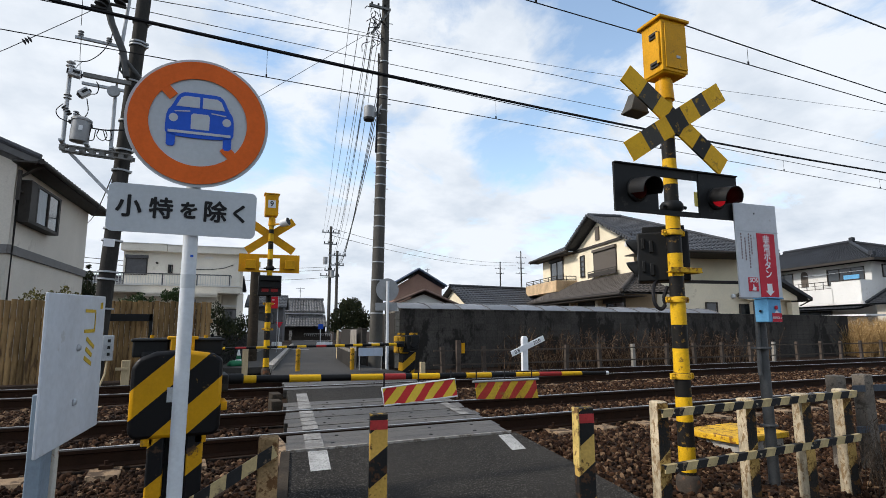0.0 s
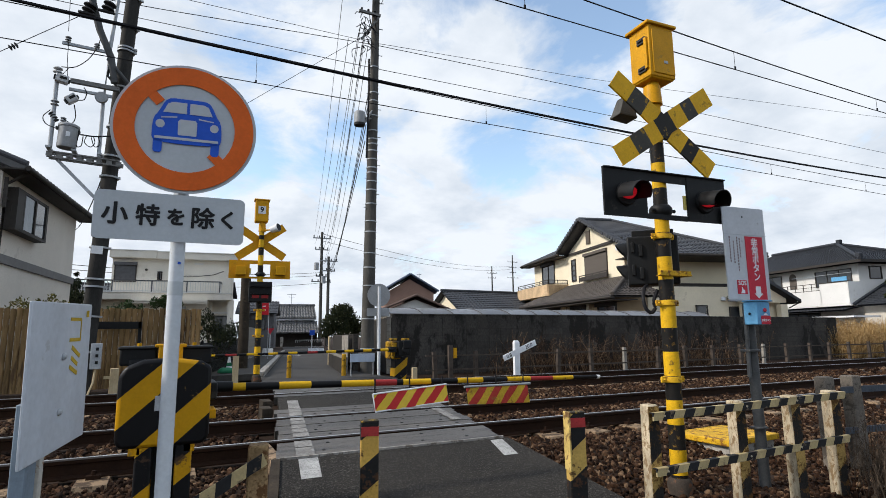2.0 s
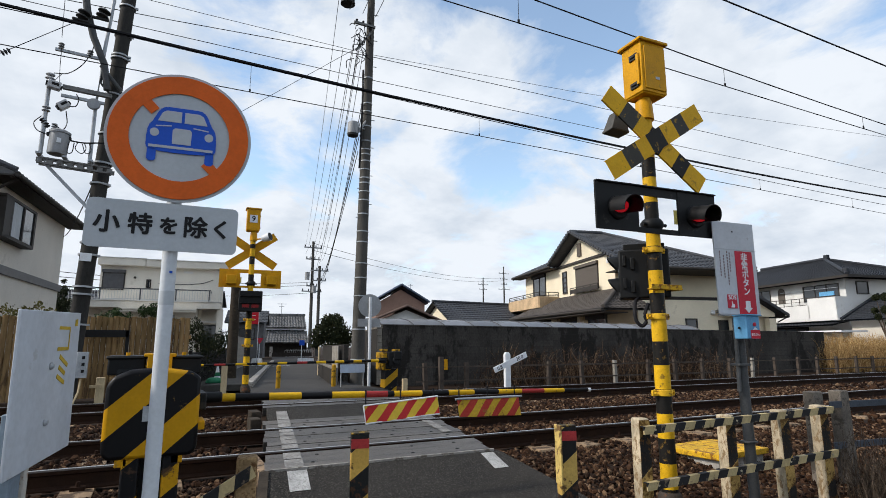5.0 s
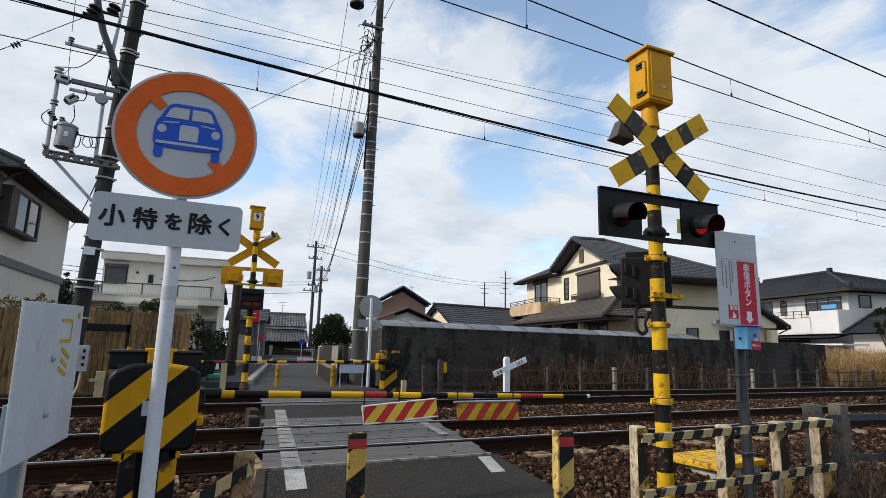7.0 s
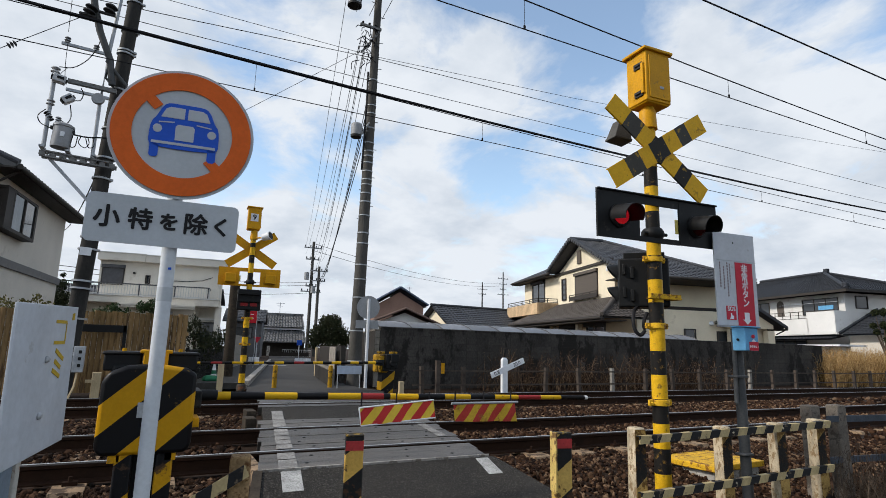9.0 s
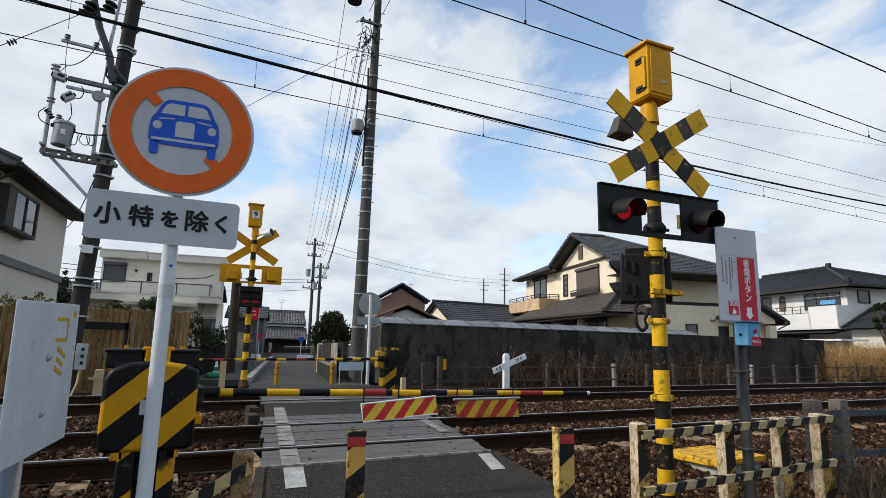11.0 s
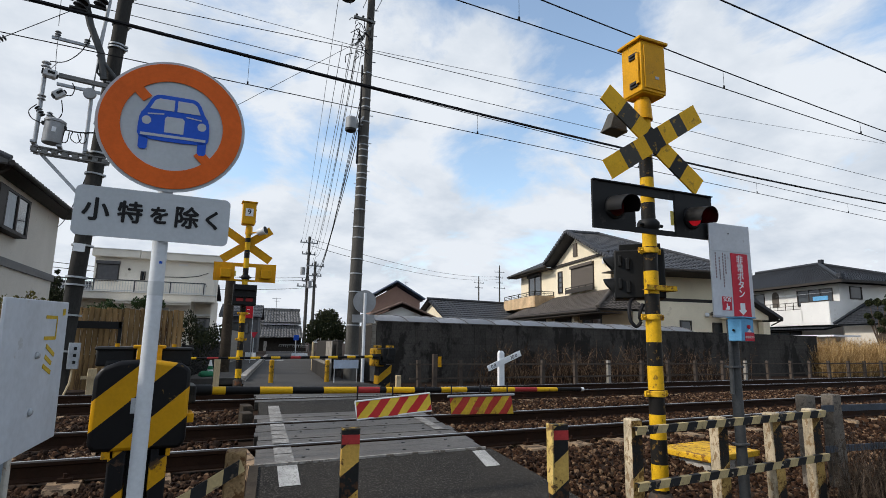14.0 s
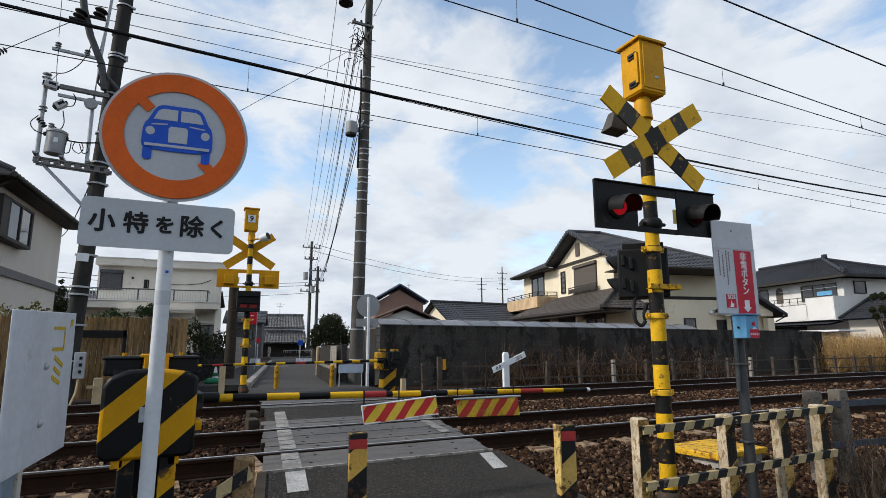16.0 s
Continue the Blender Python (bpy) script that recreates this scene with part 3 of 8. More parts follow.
# ---------------------------------------------------------------- crossing equipment on the near side
def clamp(parent, z, r, w, material, h=0.05):
    """A two-eared pole clamp with bolts."""
    s = Shape().lathe((0, 0, z - h / 2), [(r + 0.012, 0), (r + 0.012, h)], 20)
    s.box((-(r + w / 2), 0, z), (w, 0.02, h)).box((r + w / 2, 0, z), (w, 0.02, h))
    for x in (-1, 1):
        s.rod((x * (r + w * 0.6), -0.03, z), (x * (r + w * 0.6), 0.03, z), 0.01, n=6)
    return part("pole_clamp", s, material, parent, bevel=0.004)


def hood(m):
    """A lamp hood open below at the front, along -y."""
    s = Shape()
    n, length = 26, 0.225
    pts, faces = [], []
    for i in range(n + 1):
        a = radians(-22 + 224 * i / n)
        reach = length * (0.93 + 0.07 * math.sin(a))
        for r in (0.1, 0.093):
            pts += [(r * math.cos(a), 0, r * math.sin(a)), (r * math.cos(a), -reach, r * math.sin(a))]
    for i in range(n):
        k, j = 4 * i, 4 * i + 4
        faces += [(k, k + 1, j + 1, j), (k + 2, j + 2, j + 3, k + 3), (k + 1, k + 3, j + 3, j + 1), (k, j, j + 2, k + 2)]
    return s.add(pts, faces, m)


FLASHERS = []


PALE = (0.66, 0.37, 0.012)              # sun-bleached yellow


def warning_mast(m, front):
    """A level crossing mast with crossbuck, flashers and a relay box. front: seen from its front."""
    mast = thing("crossing_mast", m, "black and yellow banded crossing mast with crossbuck and red flashers" if front else
                 "yellow and black crossing mast with a numbered yellow box", "crossing signal", "crossing masts")
    G = 0.38
    edges = [(-0.4, 0), (0.142, 1), (0.342, 0), (0.545, 1), (0.754, 0), (0.952, 1), (1.157, 0), (1.354, 1), (1.569, 0), (1.768, 1), (1.976, 0), (2.188, 1),
             (2.388, 0), (2.607, 1), (2.829, 0), (3.02, 1), (3.2, 0), (3.3, 1)]
    paint = surface("mast_bands", banded(2, -0.5, 3.8, [(a, YEL if c else (0.012, 0.011, 0.01)) for a, c in edges]), 0.5, vary=0.25, bump=0.05,
                    dirt=(0.17, 0.098, 0.02), dirt_cover=0.24, dirt_scale=15)
    part("pole", Shape().rod((0, 0, 0), (0.008, 0, 3.62), 0.069, 0.058, n=28), paint, mast)
    part("base_sleeve", Shape().lathe((0, 0, -0.02), [(0.1, 0), (0.1, 0.11), (0.085, 0.14), (0.07, 0.15)], 24), M_RUSTY_SLEEVE, mast, "rust-stained dark sleeve")
    # relay box on top
    box = part("relay_box", Shape().box((0, 0, 0.285), (0.29, 0.25, 0.5)).box((0, 0, 0.035), (0.26, 0.22, 0.03), taper=1.1), M_YELLOW, mast, "yellow steel relay box", bevel=0.008,
               at=pose(0.028, 0.0, 3.215 + G, 0, 0, 2))
    part("box_roof", Shape().box((0, 0, 0.545), (0.35, 0.3, 0.03)), M_YELLOW, box, bevel=0.008)
    part("door_panel", Shape().box((0.012, -0.128, 0.28), (0.25, 0.012, 0.43)), M_YELLOW, box, bevel=0.004)
    for z in (0.12, 0.4):
        part("latch", Shape().box((-0.152, -0.03, z), (0.012, 0.1, 0.055)).rod((-0.163, -0.06, z), (-0.163, 0.0, z), 0.008), M_DARK, box, "dark door latch")
    part("side_rib", Shape().box((-0.158, -0.09, 0.26), (0.016, 0.03, 0.3)), M_YELLOW, box)
    if front:
        part("name_plate", Shape().box((0.03, -0.136, 0.18), (0.045, 0.004, 0.025)), M_STEEL, box)
    else:
        plate = part("number_plate", Shape().box((0, 0.13, 0.3), (0.17, 0.006, 0.18)), M_WHITE, box, "white plate with a number")
        lettering("number", "9", 0.17, M_INK, plate, pose(0, 0.136, 0.3, 0, 0, 180), 0.004)
    part("box_collar", Shape().rod((0, 0, 3.02 + G), (0, 0, 3.2 + G), 0.085, 0.075, n=20), M_YELLOW, mast)
    # loudspeaker under the box
    horn = Shape().box((0, 0, 0), (0.17, 0.18, 0.17), taper=0.7).box((0, 0, -0.092), (0.18, 0.19, 0.025)).rod((0, 0.06, 0.06), (0.22, 0.06, 0.1), 0.018)
    if front:
        part("loudspeaker", horn, M_SPEAKER, mast, "grey horn loudspeaker", bevel=0.006, at=pose(-0.19, 0.16, 3.03 + G, 4, 10, -8))
    else:
        drum = part("loudspeaker", Shape().rod((0, 0, 0), (0, 0, 0.2), 0.075, 0.1, n=20), M_WHITE, mast, "white horn loudspeaker", bevel=0.006, at=pose(-0.19, 0.16, 3.05 + G, -75, 0, 55))
        part("speaker_mouth", Shape().rod((0, 0, 0.195), (0, 0, 0.206), 0.088, n=20), M_BLACK, drum, "dark speaker mouth")
    part("speaker_arm", Shape().rod((0, 0, 3.05 + G), (-0.18, 0.22, 3.04 + G), 0.018), M_YELLOW, mast)
    # crossbuck
    for k, tilt in enumerate((-35.9, 33)):
        if front:
            arm_paint = surface("crossbuck_bands", banded(0, -0.65, 0.65, [(-0.65, PALE), (-0.43, (0.05, 0.046, 0.038)), (-0.245, PALE), (-0.1, (0.02, 0.018, 0.015)),
                                (0.1, PALE), (0.27, (0.014, 0.013, 0.012) if not k else (0.045, 0.042, 0.036)), (0.42, PALE)]), 0.45, vary=0.15, bump=0.03,
                                dirt=(0.33, 0.19, 0.016), dirt_cover=0.2, dirt_scale=10)
        else:
            arm_paint = M_YELLOW
        s = Shape().box((0, 0, 0), (1.285, 0.006, 0.186)).box((0, 0.008, 0.089), (1.285, 0.018, 0.006)).box((0, 0.008, -0.089), (1.285, 0.018, 0.006))
        part("crossbuck_arm", s, arm_paint, mast, at=pose(0.016, -0.1 - 0.014 * k, 2.793 + G, 0, -tilt, 0))
    part("crossbuck_bracket", Shape().box((0, -0.05, 2.82 + G), (0.09, 0.1, 0.12)), M_BLACK, mast)
    # flasher board
    z0, z1 = 1.93 + G, 2.352 + G
    plate_mat = M_BLACK if front else M_YELLOW
    for side, x0, x1 in ((0, -0.665, -0.215), (1, 0.24, 0.69)):
        edge = lambda x: 2.345 + G - 0.005 * (x + 0.665)
        b = part("lamp_board", Shape().prism([(x0, z0), (x1, z0), (x1, edge(x1)), (x0, edge(x0))], -0.085, -0.065)
                 .prism([(x0, edge(x0)), (x1, edge(x1)), (x1, edge(x1) + 0.01), (x0, edge(x0) + 0.01)], -0.105, -0.065),
                 plate_mat, mast, "black flasher back board" if front else "")
        cx, cz = ((-0.44, 2.125 + G), (0.43, 2.115 + G))[side]
        if front:
            part("lamp_hood", hood(Matrix.Translation((cx, -0.085, cz)) @ Matrix.Rotation(radians(9), 4, "X")), M_HOOD, b, "black lamp hood")
            part("lamp_rim", Shape().lathe((cx, -0.083, cz), [(0.104, 0), (0.104, 0.02), (0.092, 0.03)], 28, "Y"), M_BLACK, b)
            FLASHERS.append((mast, b, cx, cz, side))
        else:
            part("lamp_housing", Shape().box((cx, 0.02, cz - 0.02), (0.22, 0.18, 0.2)), M_YELLOW, b, "yellow lamp housing", bevel=0.01)
    part("top_bar", Shape().prism([(-0.22, edge(-0.22) - 0.075), (0.245, edge(0.245) - 0.075), (0.245, edge(0.245) + 0.01), (-0.22, edge(-0.22) + 0.01)], -0.081, -0.063)
         .prism([(-0.22, edge(-0.22)), (0.245, edge(0.245)), (0.245, edge(0.245) + 0.01), (-0.22, edge(-0.22) + 0.01)], -0.105, -0.081), plate_mat, mast)
    part("bottom_bar", Shape().box((0.012, -0.072, 1.95 + G), (0.46, 0.016, 0.045)), plate_mat, mast)
    part("side_plate", Shape().box((0.225, -0.06, 2.1 + G), (0.03, 0.01, 0.13)), M_CREAMPLATE, mast)
    part("pole_clamp", Shape().lathe((0, 0, 1.97 + G), [(0.078, 0), (0.1, 0.03), (0.1, 0.07), (0.078, 0.1)], 20).rod((-0.13, -0.03, 2.02 + G), (0.13, -0.03, 2.02 + G), 0.016),
         M_BLACK, mast)
    # train direction box
    if front:
        ind = part("direction_box", Shape().box((0, 0, 0), (0.44, 0.26, 0.45)), M_BLACK, mast, "black train direction indicator box", bevel=0.015, at=pose(0.08, 0.24, 1.6 + G, 0, 0, -38))
        part("box_lid", Shape().box((0.01, 0, 0.25), (0.36, 0.22, 0.06)), M_BLACK, ind, bevel=0.006)
        for z in (0.09, -0.12):
            # a hood over each arrow, its cheeks cut back in a curve
            v = Shape()
            rows, n = 8, 9
            for i in range(rows):
                u = i / (rows - 1)
                half = 100 * (1 - u) ** 0.55 + 14
                for k in range(n):
                    a = radians(90 - half + 2 * half * k / (n - 1))
                    v.v += [(-0.22 - 0.1 * u, -r * math.cos(a), z + r * math.sin(a) - 0.01 * u) for r in (0.1, 0.092)]
            for i in range(rows - 1):
                for k in range(n - 1):
                    q = 2 * (i * n + k)
                    v.f += [(q, q + 2, q + 2 * n + 2, q + 2 * n), (q + 1, q + 2 * n + 1, q + 2 * n + 3, q + 3)]
                for q in (2 * i * n, 2 * (i * n + n - 1)):
                    v.f.append((q, q + 2 * n, q + 2 * n + 1, q + 1))
            q = 2 * (rows - 1) * n
            v.f += [(q + 2 * k, q + 2 * k + 2, q + 2 * k + 3, q + 2 * k + 1) for k in range(n - 1)]
            part("visor", v, M_BLACK, ind, "black curved visor")
            part("hinge", Shape().box((-0.17, -0.14, z + 0.03), (0.03, 0.03, 0.1)).box((-0.1, -0.14, z), (0.035, 0.03, 0.11)), M_BLACK, ind, bevel=0.006)
        part("cable", Shape().tube(curved([(-0.02, 0.2, 1.38 + G), (-0.1, 0.16, 1.34 + G), (-0.15, 0.12, 1.24 + G), (-0.15, 0.1, 1.16 + G), (-0.11, 0.08, 1.12 + G), (-0.08, 0.06, 1.16 + G), (-0.09, 0.06, 1.22 + G), (-0.06, 0.04, 1.32 + G)]), 0.016),
             M_WIRE, mast, "black looped cable")
    else:
        ind = part("direction_box", Shape().box((0, 0.16, 1.6 + G), (0.5, 0.24, 0.46)), M_BLACK, mast, "black train direction indicator with a red arrow", bevel=0.015)
        for x in (-0.1, 0.1):
            part("lit_arrow", Shape().box((x, 0.285, 1.49 + G), (0.15, 0.006, 0.07)), M_REDDIM, ind, "lit red arrow")
        part("arrow_visor", Shape().box((0, 0.32, 1.72 + G), (0.44, 0.1, 0.02)).box((0, 0.32, 1.56 + G), (0.44, 0.06, 0.02)), M_BLACK, ind)
    for z in ((1.79, 1.2, 0.55) if front else (1.2, 0.62)):
        clamp(mast, z + G, 0.066, 0.055, M_YELLOW_WORN)
    if front:
        part("bracket_plate", Shape().box((0.05, -0.075, 1.455 + G), (0.34, 0.012, 0.045)).box((0.05, -0.05, 1.436 + G), (0.34, 0.06, 0.008)).box((0.19, 0.02, 1.44 + G), (0.1, 0.18, 0.012)), M_YELLOW_WORN, mast, bevel=0.003)
    return mast


M_RUSTY_SLEEVE = surface("rusty_sleeve", (0.05, 0.04, 0.032), 0.8, vary=0.35, bump=0.2, dirt=(0.14, 0.06, 0.03), dirt_cover=0.4)
M_CREAMPLATE = surface("pale_yellow_plate", (0.55, 0.45, 0.12), 0.5, vary=0.15)
M_SPEAKER = surface("grey_speaker", (0.075, 0.072, 0.065), 0.6, vary=0.2)
warning_mast(pose(3.91, -1.92, -0.38, 0, 0, -5), True)
warning_mast(pose(1.81, 7.9, -0.02, 0, 0, 175), False)


def crossing_gate(m, label, reach, bands, flags, far):
    gate = thing("crossing_gate", m, label, "barrier", "crossing barriers")
    stripes = surface("gate_stripes", slanted([(0.5, 0.255, 0.006), BLK], 0.26, (-0.67, 0, 0.74), 0.46, 0.785), 0.4, vary=0.12, bump=0.03, dirt=(0.2, 0.13, 0.03), dirt_cover=0.1)
    outline = [(-0.235, -0.2), (-0.205, -0.235), (0.205, -0.235), (0.235, -0.2), (0.235, 0.19), (0.19, 0.22), (0.02, 0.245), (-0.12, 0.235), (-0.205, 0.2), (-0.235, 0.15)]
    cover = part("front_cover", Shape().prism(outline, -0.08, 0.1), stripes, gate, "yellow and black striped front cover", bevel=0.02, at=pose(0.005, 0, 0.95))
    part("name_plate", Shape().box((-0.02, -0.083, 0.0), (0.06, 0.006, 0.08)), M_STEEL, cover)
    part("drive_case", Shape().box((0, 0.26, 0.98), (0.4, 0.32, 0.42)), M_BLACK, gate, "black drive casing", bevel=0.02)
    for x in (-0.15, 0.15):
        top = part("counterweight_box", Shape().box((x, 0.26, 1.2), (0.19, 0.3, 0.1)).box((x, 0.26, 1.25), (0.21, 0.33, 0.02)), M_BLACK, gate, bevel=0.01)
        part("lifting_eye", Shape().rod((x, 0.2, 1.25), (x, 0.2, 1.278), 0.012), M_YELLOW, top)
    part("centre_frame", Shape().box((0.02, 0.25, 1.2), (0.13, 0.36, 0.13)).box((0.02, 0.12, 1.262), (0.17, 0.1, 0.02)), M_YELLOW, gate, bevel=0.006)
    leg = surface("leg_stripes", slanted([(0.45, 0.23, 0.006), BLK], 0.25, (-0.62, 0.0, 0.78), 0.36, 0.62), 0.5, vary=0.2, dirt=(0.06, 0.035, 0.02), dirt_cover=0.18)
    part("column", Shape().box((0.01, 0.2, 0.38), (0.13, 0.2, 0.8)), M_BLACK, gate, "black column", bevel=0.01)
    for x in (-0.085, 0.115):
        part("leg", Shape().box((x, 0.06, 0.38), (0.085, 0.24, 0.8)), leg, gate, "striped leg", bevel=0.01)
    for x in (-0.13, 0.14):
        part("cover_foot", Shape().box((x, -0.01, 0.7), (0.06, 0.1, 0.05)), M_YELLOW, gate, bevel=0.005)
    part("arm_socket", Shape().rod((0.1, 0.35, 0.99), (0.4, 0.35, 0.99), 0.038, 0.034, n=16).box((0.25, 0.2, 0.99), (0.07, 0.3, 0.1)), M_BLACK, gate, bevel=0.01)
    part("hinge", Shape().box((0.25, 0.05, 0.87), (0.05, 0.2, 0.05)), M_YELLOW, gate, bevel=0.005)
    lo, hi = bands[0][0], reach
    paint = surface("boom_bands", banded(0, lo, hi, bands), 0.45, vary=0.15, bump=0.02, dirt=(0.12, 0.09, 0.04), dirt_cover=0.12)
    arm = part("boom", Shape().rod((lo, 0.35, 0.99), (reach, 0.35, 0.93), 0.027, 0.016, n=18), paint, gate, "black and yellow boom with red bands")
    part("boom_tip", Shape().rod((reach, 0.35, 0.93), (reach + 0.03, 0.35, 0.929), 0.017, n=14), M_WHITE, arm, "cream end cap")
    for x0, x1, zl, zr, hl, hr, rim in flags:
        n = 14
        s = Shape()
        pts = []
        for i in range(n + 1):
            u = i / n
            x = x0 + (x1 - x0) * u
            z = zl + (zr - zl) * u
            w = 0.012 * math.sin(u * 9 + x0) + 0.006 * math.sin(u * 21)
            h = hl + (hr - hl) * u
            for k in (0, 1):
                y = 0.29 + w * (0.3 + 0.7 * k)
                pts += [(x + 0.02 * k, y, z - h * k), (x + 0.02 * k, y + 0.003, z - h * k)]
        faces = []
        for i in range(n):
            a, b = 4 * i, 4 * i + 4
            faces += [(a, b, b + 2, a + 2), (a + 1, a + 3, b + 3, b + 1), (a, a + 1, b + 1, b), (a + 2, b + 2, b + 3, a + 3)]
        faces += [(0, 2, 3, 1), (4 * n, 4 * n + 1, 4 * n + 3, 4 * n + 2)]
        flag = part("warning_flag", s.add(pts, faces), M_FLAG if rim else M_FLAG_DULL, arm, "red and yellow diagonally striped warning sheet")
        for u in (0.04, 0.5, 0.96):
            x, z = x0 + (x1 - x0) * u, zl + (zr - zl) * u
            part("flag_tie", Shape().rod((x, 0.31, z - 0.01), (x, 0.31, 1.0), 0.006, n=6), M_WIRE, flag)
        edge = Shape().tube([(x0, 0.288, zl), (x1, 0.288, zr), (x1 + 0.02, 0.288, zr - hr), (x0 + 0.02, 0.288, zl - hl), (x0, 0.288, zl)], 0.006, 6) if rim else \
            Shape().rod((x0 - 0.02, 0.288, zl), (x1 + 0.03, 0.288, zr), 0.009)
        part("flag_edge", edge, M_WHITE if rim else M_STEEL, flag, "pale edge strip")
    return gate


M_FLAG = surface("striped_sheet", slanted([(0.55, 0.04, 0.04), (0.75, 0.52, 0.06)], 0.116, (0.8, 0, -0.6), 0.5, 0.1), 0.55, vary=0.12, bump=0.05)
M_FLAG_DULL = surface("faded_striped_sheet", slanted([(0.42, 0.045, 0.035), (0.56, 0.36, 0.035)], 0.116, (0.8, 0, -0.6), 0.5, 0.4), 0.6, vary=0.25, bump=0.05, dirt=(0.25, 0.12, 0.035), dirt_cover=0.22)
REDB = (0.3, 0.03, 0.03)
gate_bands = [(0.2, BLK), (0.37, YEL), (0.466, BLK), (0.682, YEL), (0.902, BLK), (1.12, YEL), (1.355, REDB), (1.541, BLK), (1.59, YEL), (1.815, BLK), (2.036, YEL),
              (2.268, BLK), (2.492, YEL), (2.725, REDB), (2.949, YEL), (3.171, BLK)]
crossing_gate(pose(0.0, -1.85, -0.365), "level crossing gate with a lowered striped boom and hanging flags", 3.44, gate_bands,
              [(1.34, 1.925, 0.895, 0.94, 0.125, 0.13, True), (2.1, 2.66, 0.91, 0.91, 0.135, 0.15, False)], False)


M_GATEYELLOW = surface("grimy_yellow_paint", (0.36, 0.2, 0.012), 0.6, vary=0.3, dirt=(0.06, 0.035, 0.015), dirt_cover=0.38, dirt_scale=8)


def far_gate():
    gate = thing("crossing_gate", pose(4.98, 7.35, -0.36), "far level crossing gate seen from behind with a lowered thin boom", "barrier", "crossing barriers")
    part("casing", Shape().box((-0.08, 0.1, 0.97), (0.22, 0.5, 0.42)), M_GATEYELLOW, gate, "yellow drive casing", bevel=0.03)
    part("motor", Shape().box((0.08, -0.16, 1.02), (0.32, 0.2, 0.34)).box((0.14, -0.2, 1.1), (0.2, 0.22, 0.2)).rod((0.1, -0.3, 0.98), (0.1, -0.1, 0.98), 0.09, 0.11).box((-0.04, -0.17, 0.86), (0.16, 0.08, 0.14)), M_BLACK, gate, "black motor and weight", bevel=0.02)
    for x in (-0.12, 0.2):
        part("lifting_eye", Shape().box((x, 0, 1.225), (0.14, 0.2, 0.05)), M_GATEYELLOW, gate, bevel=0.008)
    for z in (0.85, 1.08):
        part("latch", Shape().box((-0.2, 0.0, z), (0.02, 0.06, 0.1)), M_GATEYELLOW, gate, bevel=0.004)
    leg = surface("far_leg_stripes", slanted([BLK, (0.38, 0.21, 0.01)], 0.3, (-0.62, 0.0, 0.78), 0.52, 0.35), 0.5, vary=0.2, dirt=(0.1, 0.07, 0.04), dirt_cover=0.2)
    part("leg", Shape().add([(-0.14, -0.12, 0), (0.16, -0.12, 0), (0.16, 0.18, 0), (-0.14, 0.18, 0), (-0.1, -0.12, 0.8), (0.22, -0.12, 0.8), (0.22, 0.18, 0.8), (-0.1, 0.18, 0.8)],
                            [(3, 2, 1, 0), (4, 5, 6, 7), (0, 1, 5, 4), (1, 2, 6, 5), (2, 3, 7, 6), (3, 0, 4, 7)]), leg, gate, "striped leg", bevel=0.01)
    arm = part("boom", Shape().rod((-0.2, -0.3, 0.99), (-5.5, -0.3, 0.93), 0.034, 0.018, n=14), surface("far_boom_bands", banded(0, -5.6, 0.0, [(-5.6 + 0.21 * i, (YEL, BLK)[i % 2] if i not in (8, 16) else REDB) for i in range(26)]),
                                                                                               0.45, vary=0.15, bump=0.02, dirt=(0.12, 0.09, 0.04), dirt_cover=0.12), gate, "thin black and yellow boom")
    part("arm_socket", Shape().box((-0.22, -0.22, 0.99), (0.16, 0.18, 0.13)), M_BLACK, gate, bevel=0.01)


far_gate()


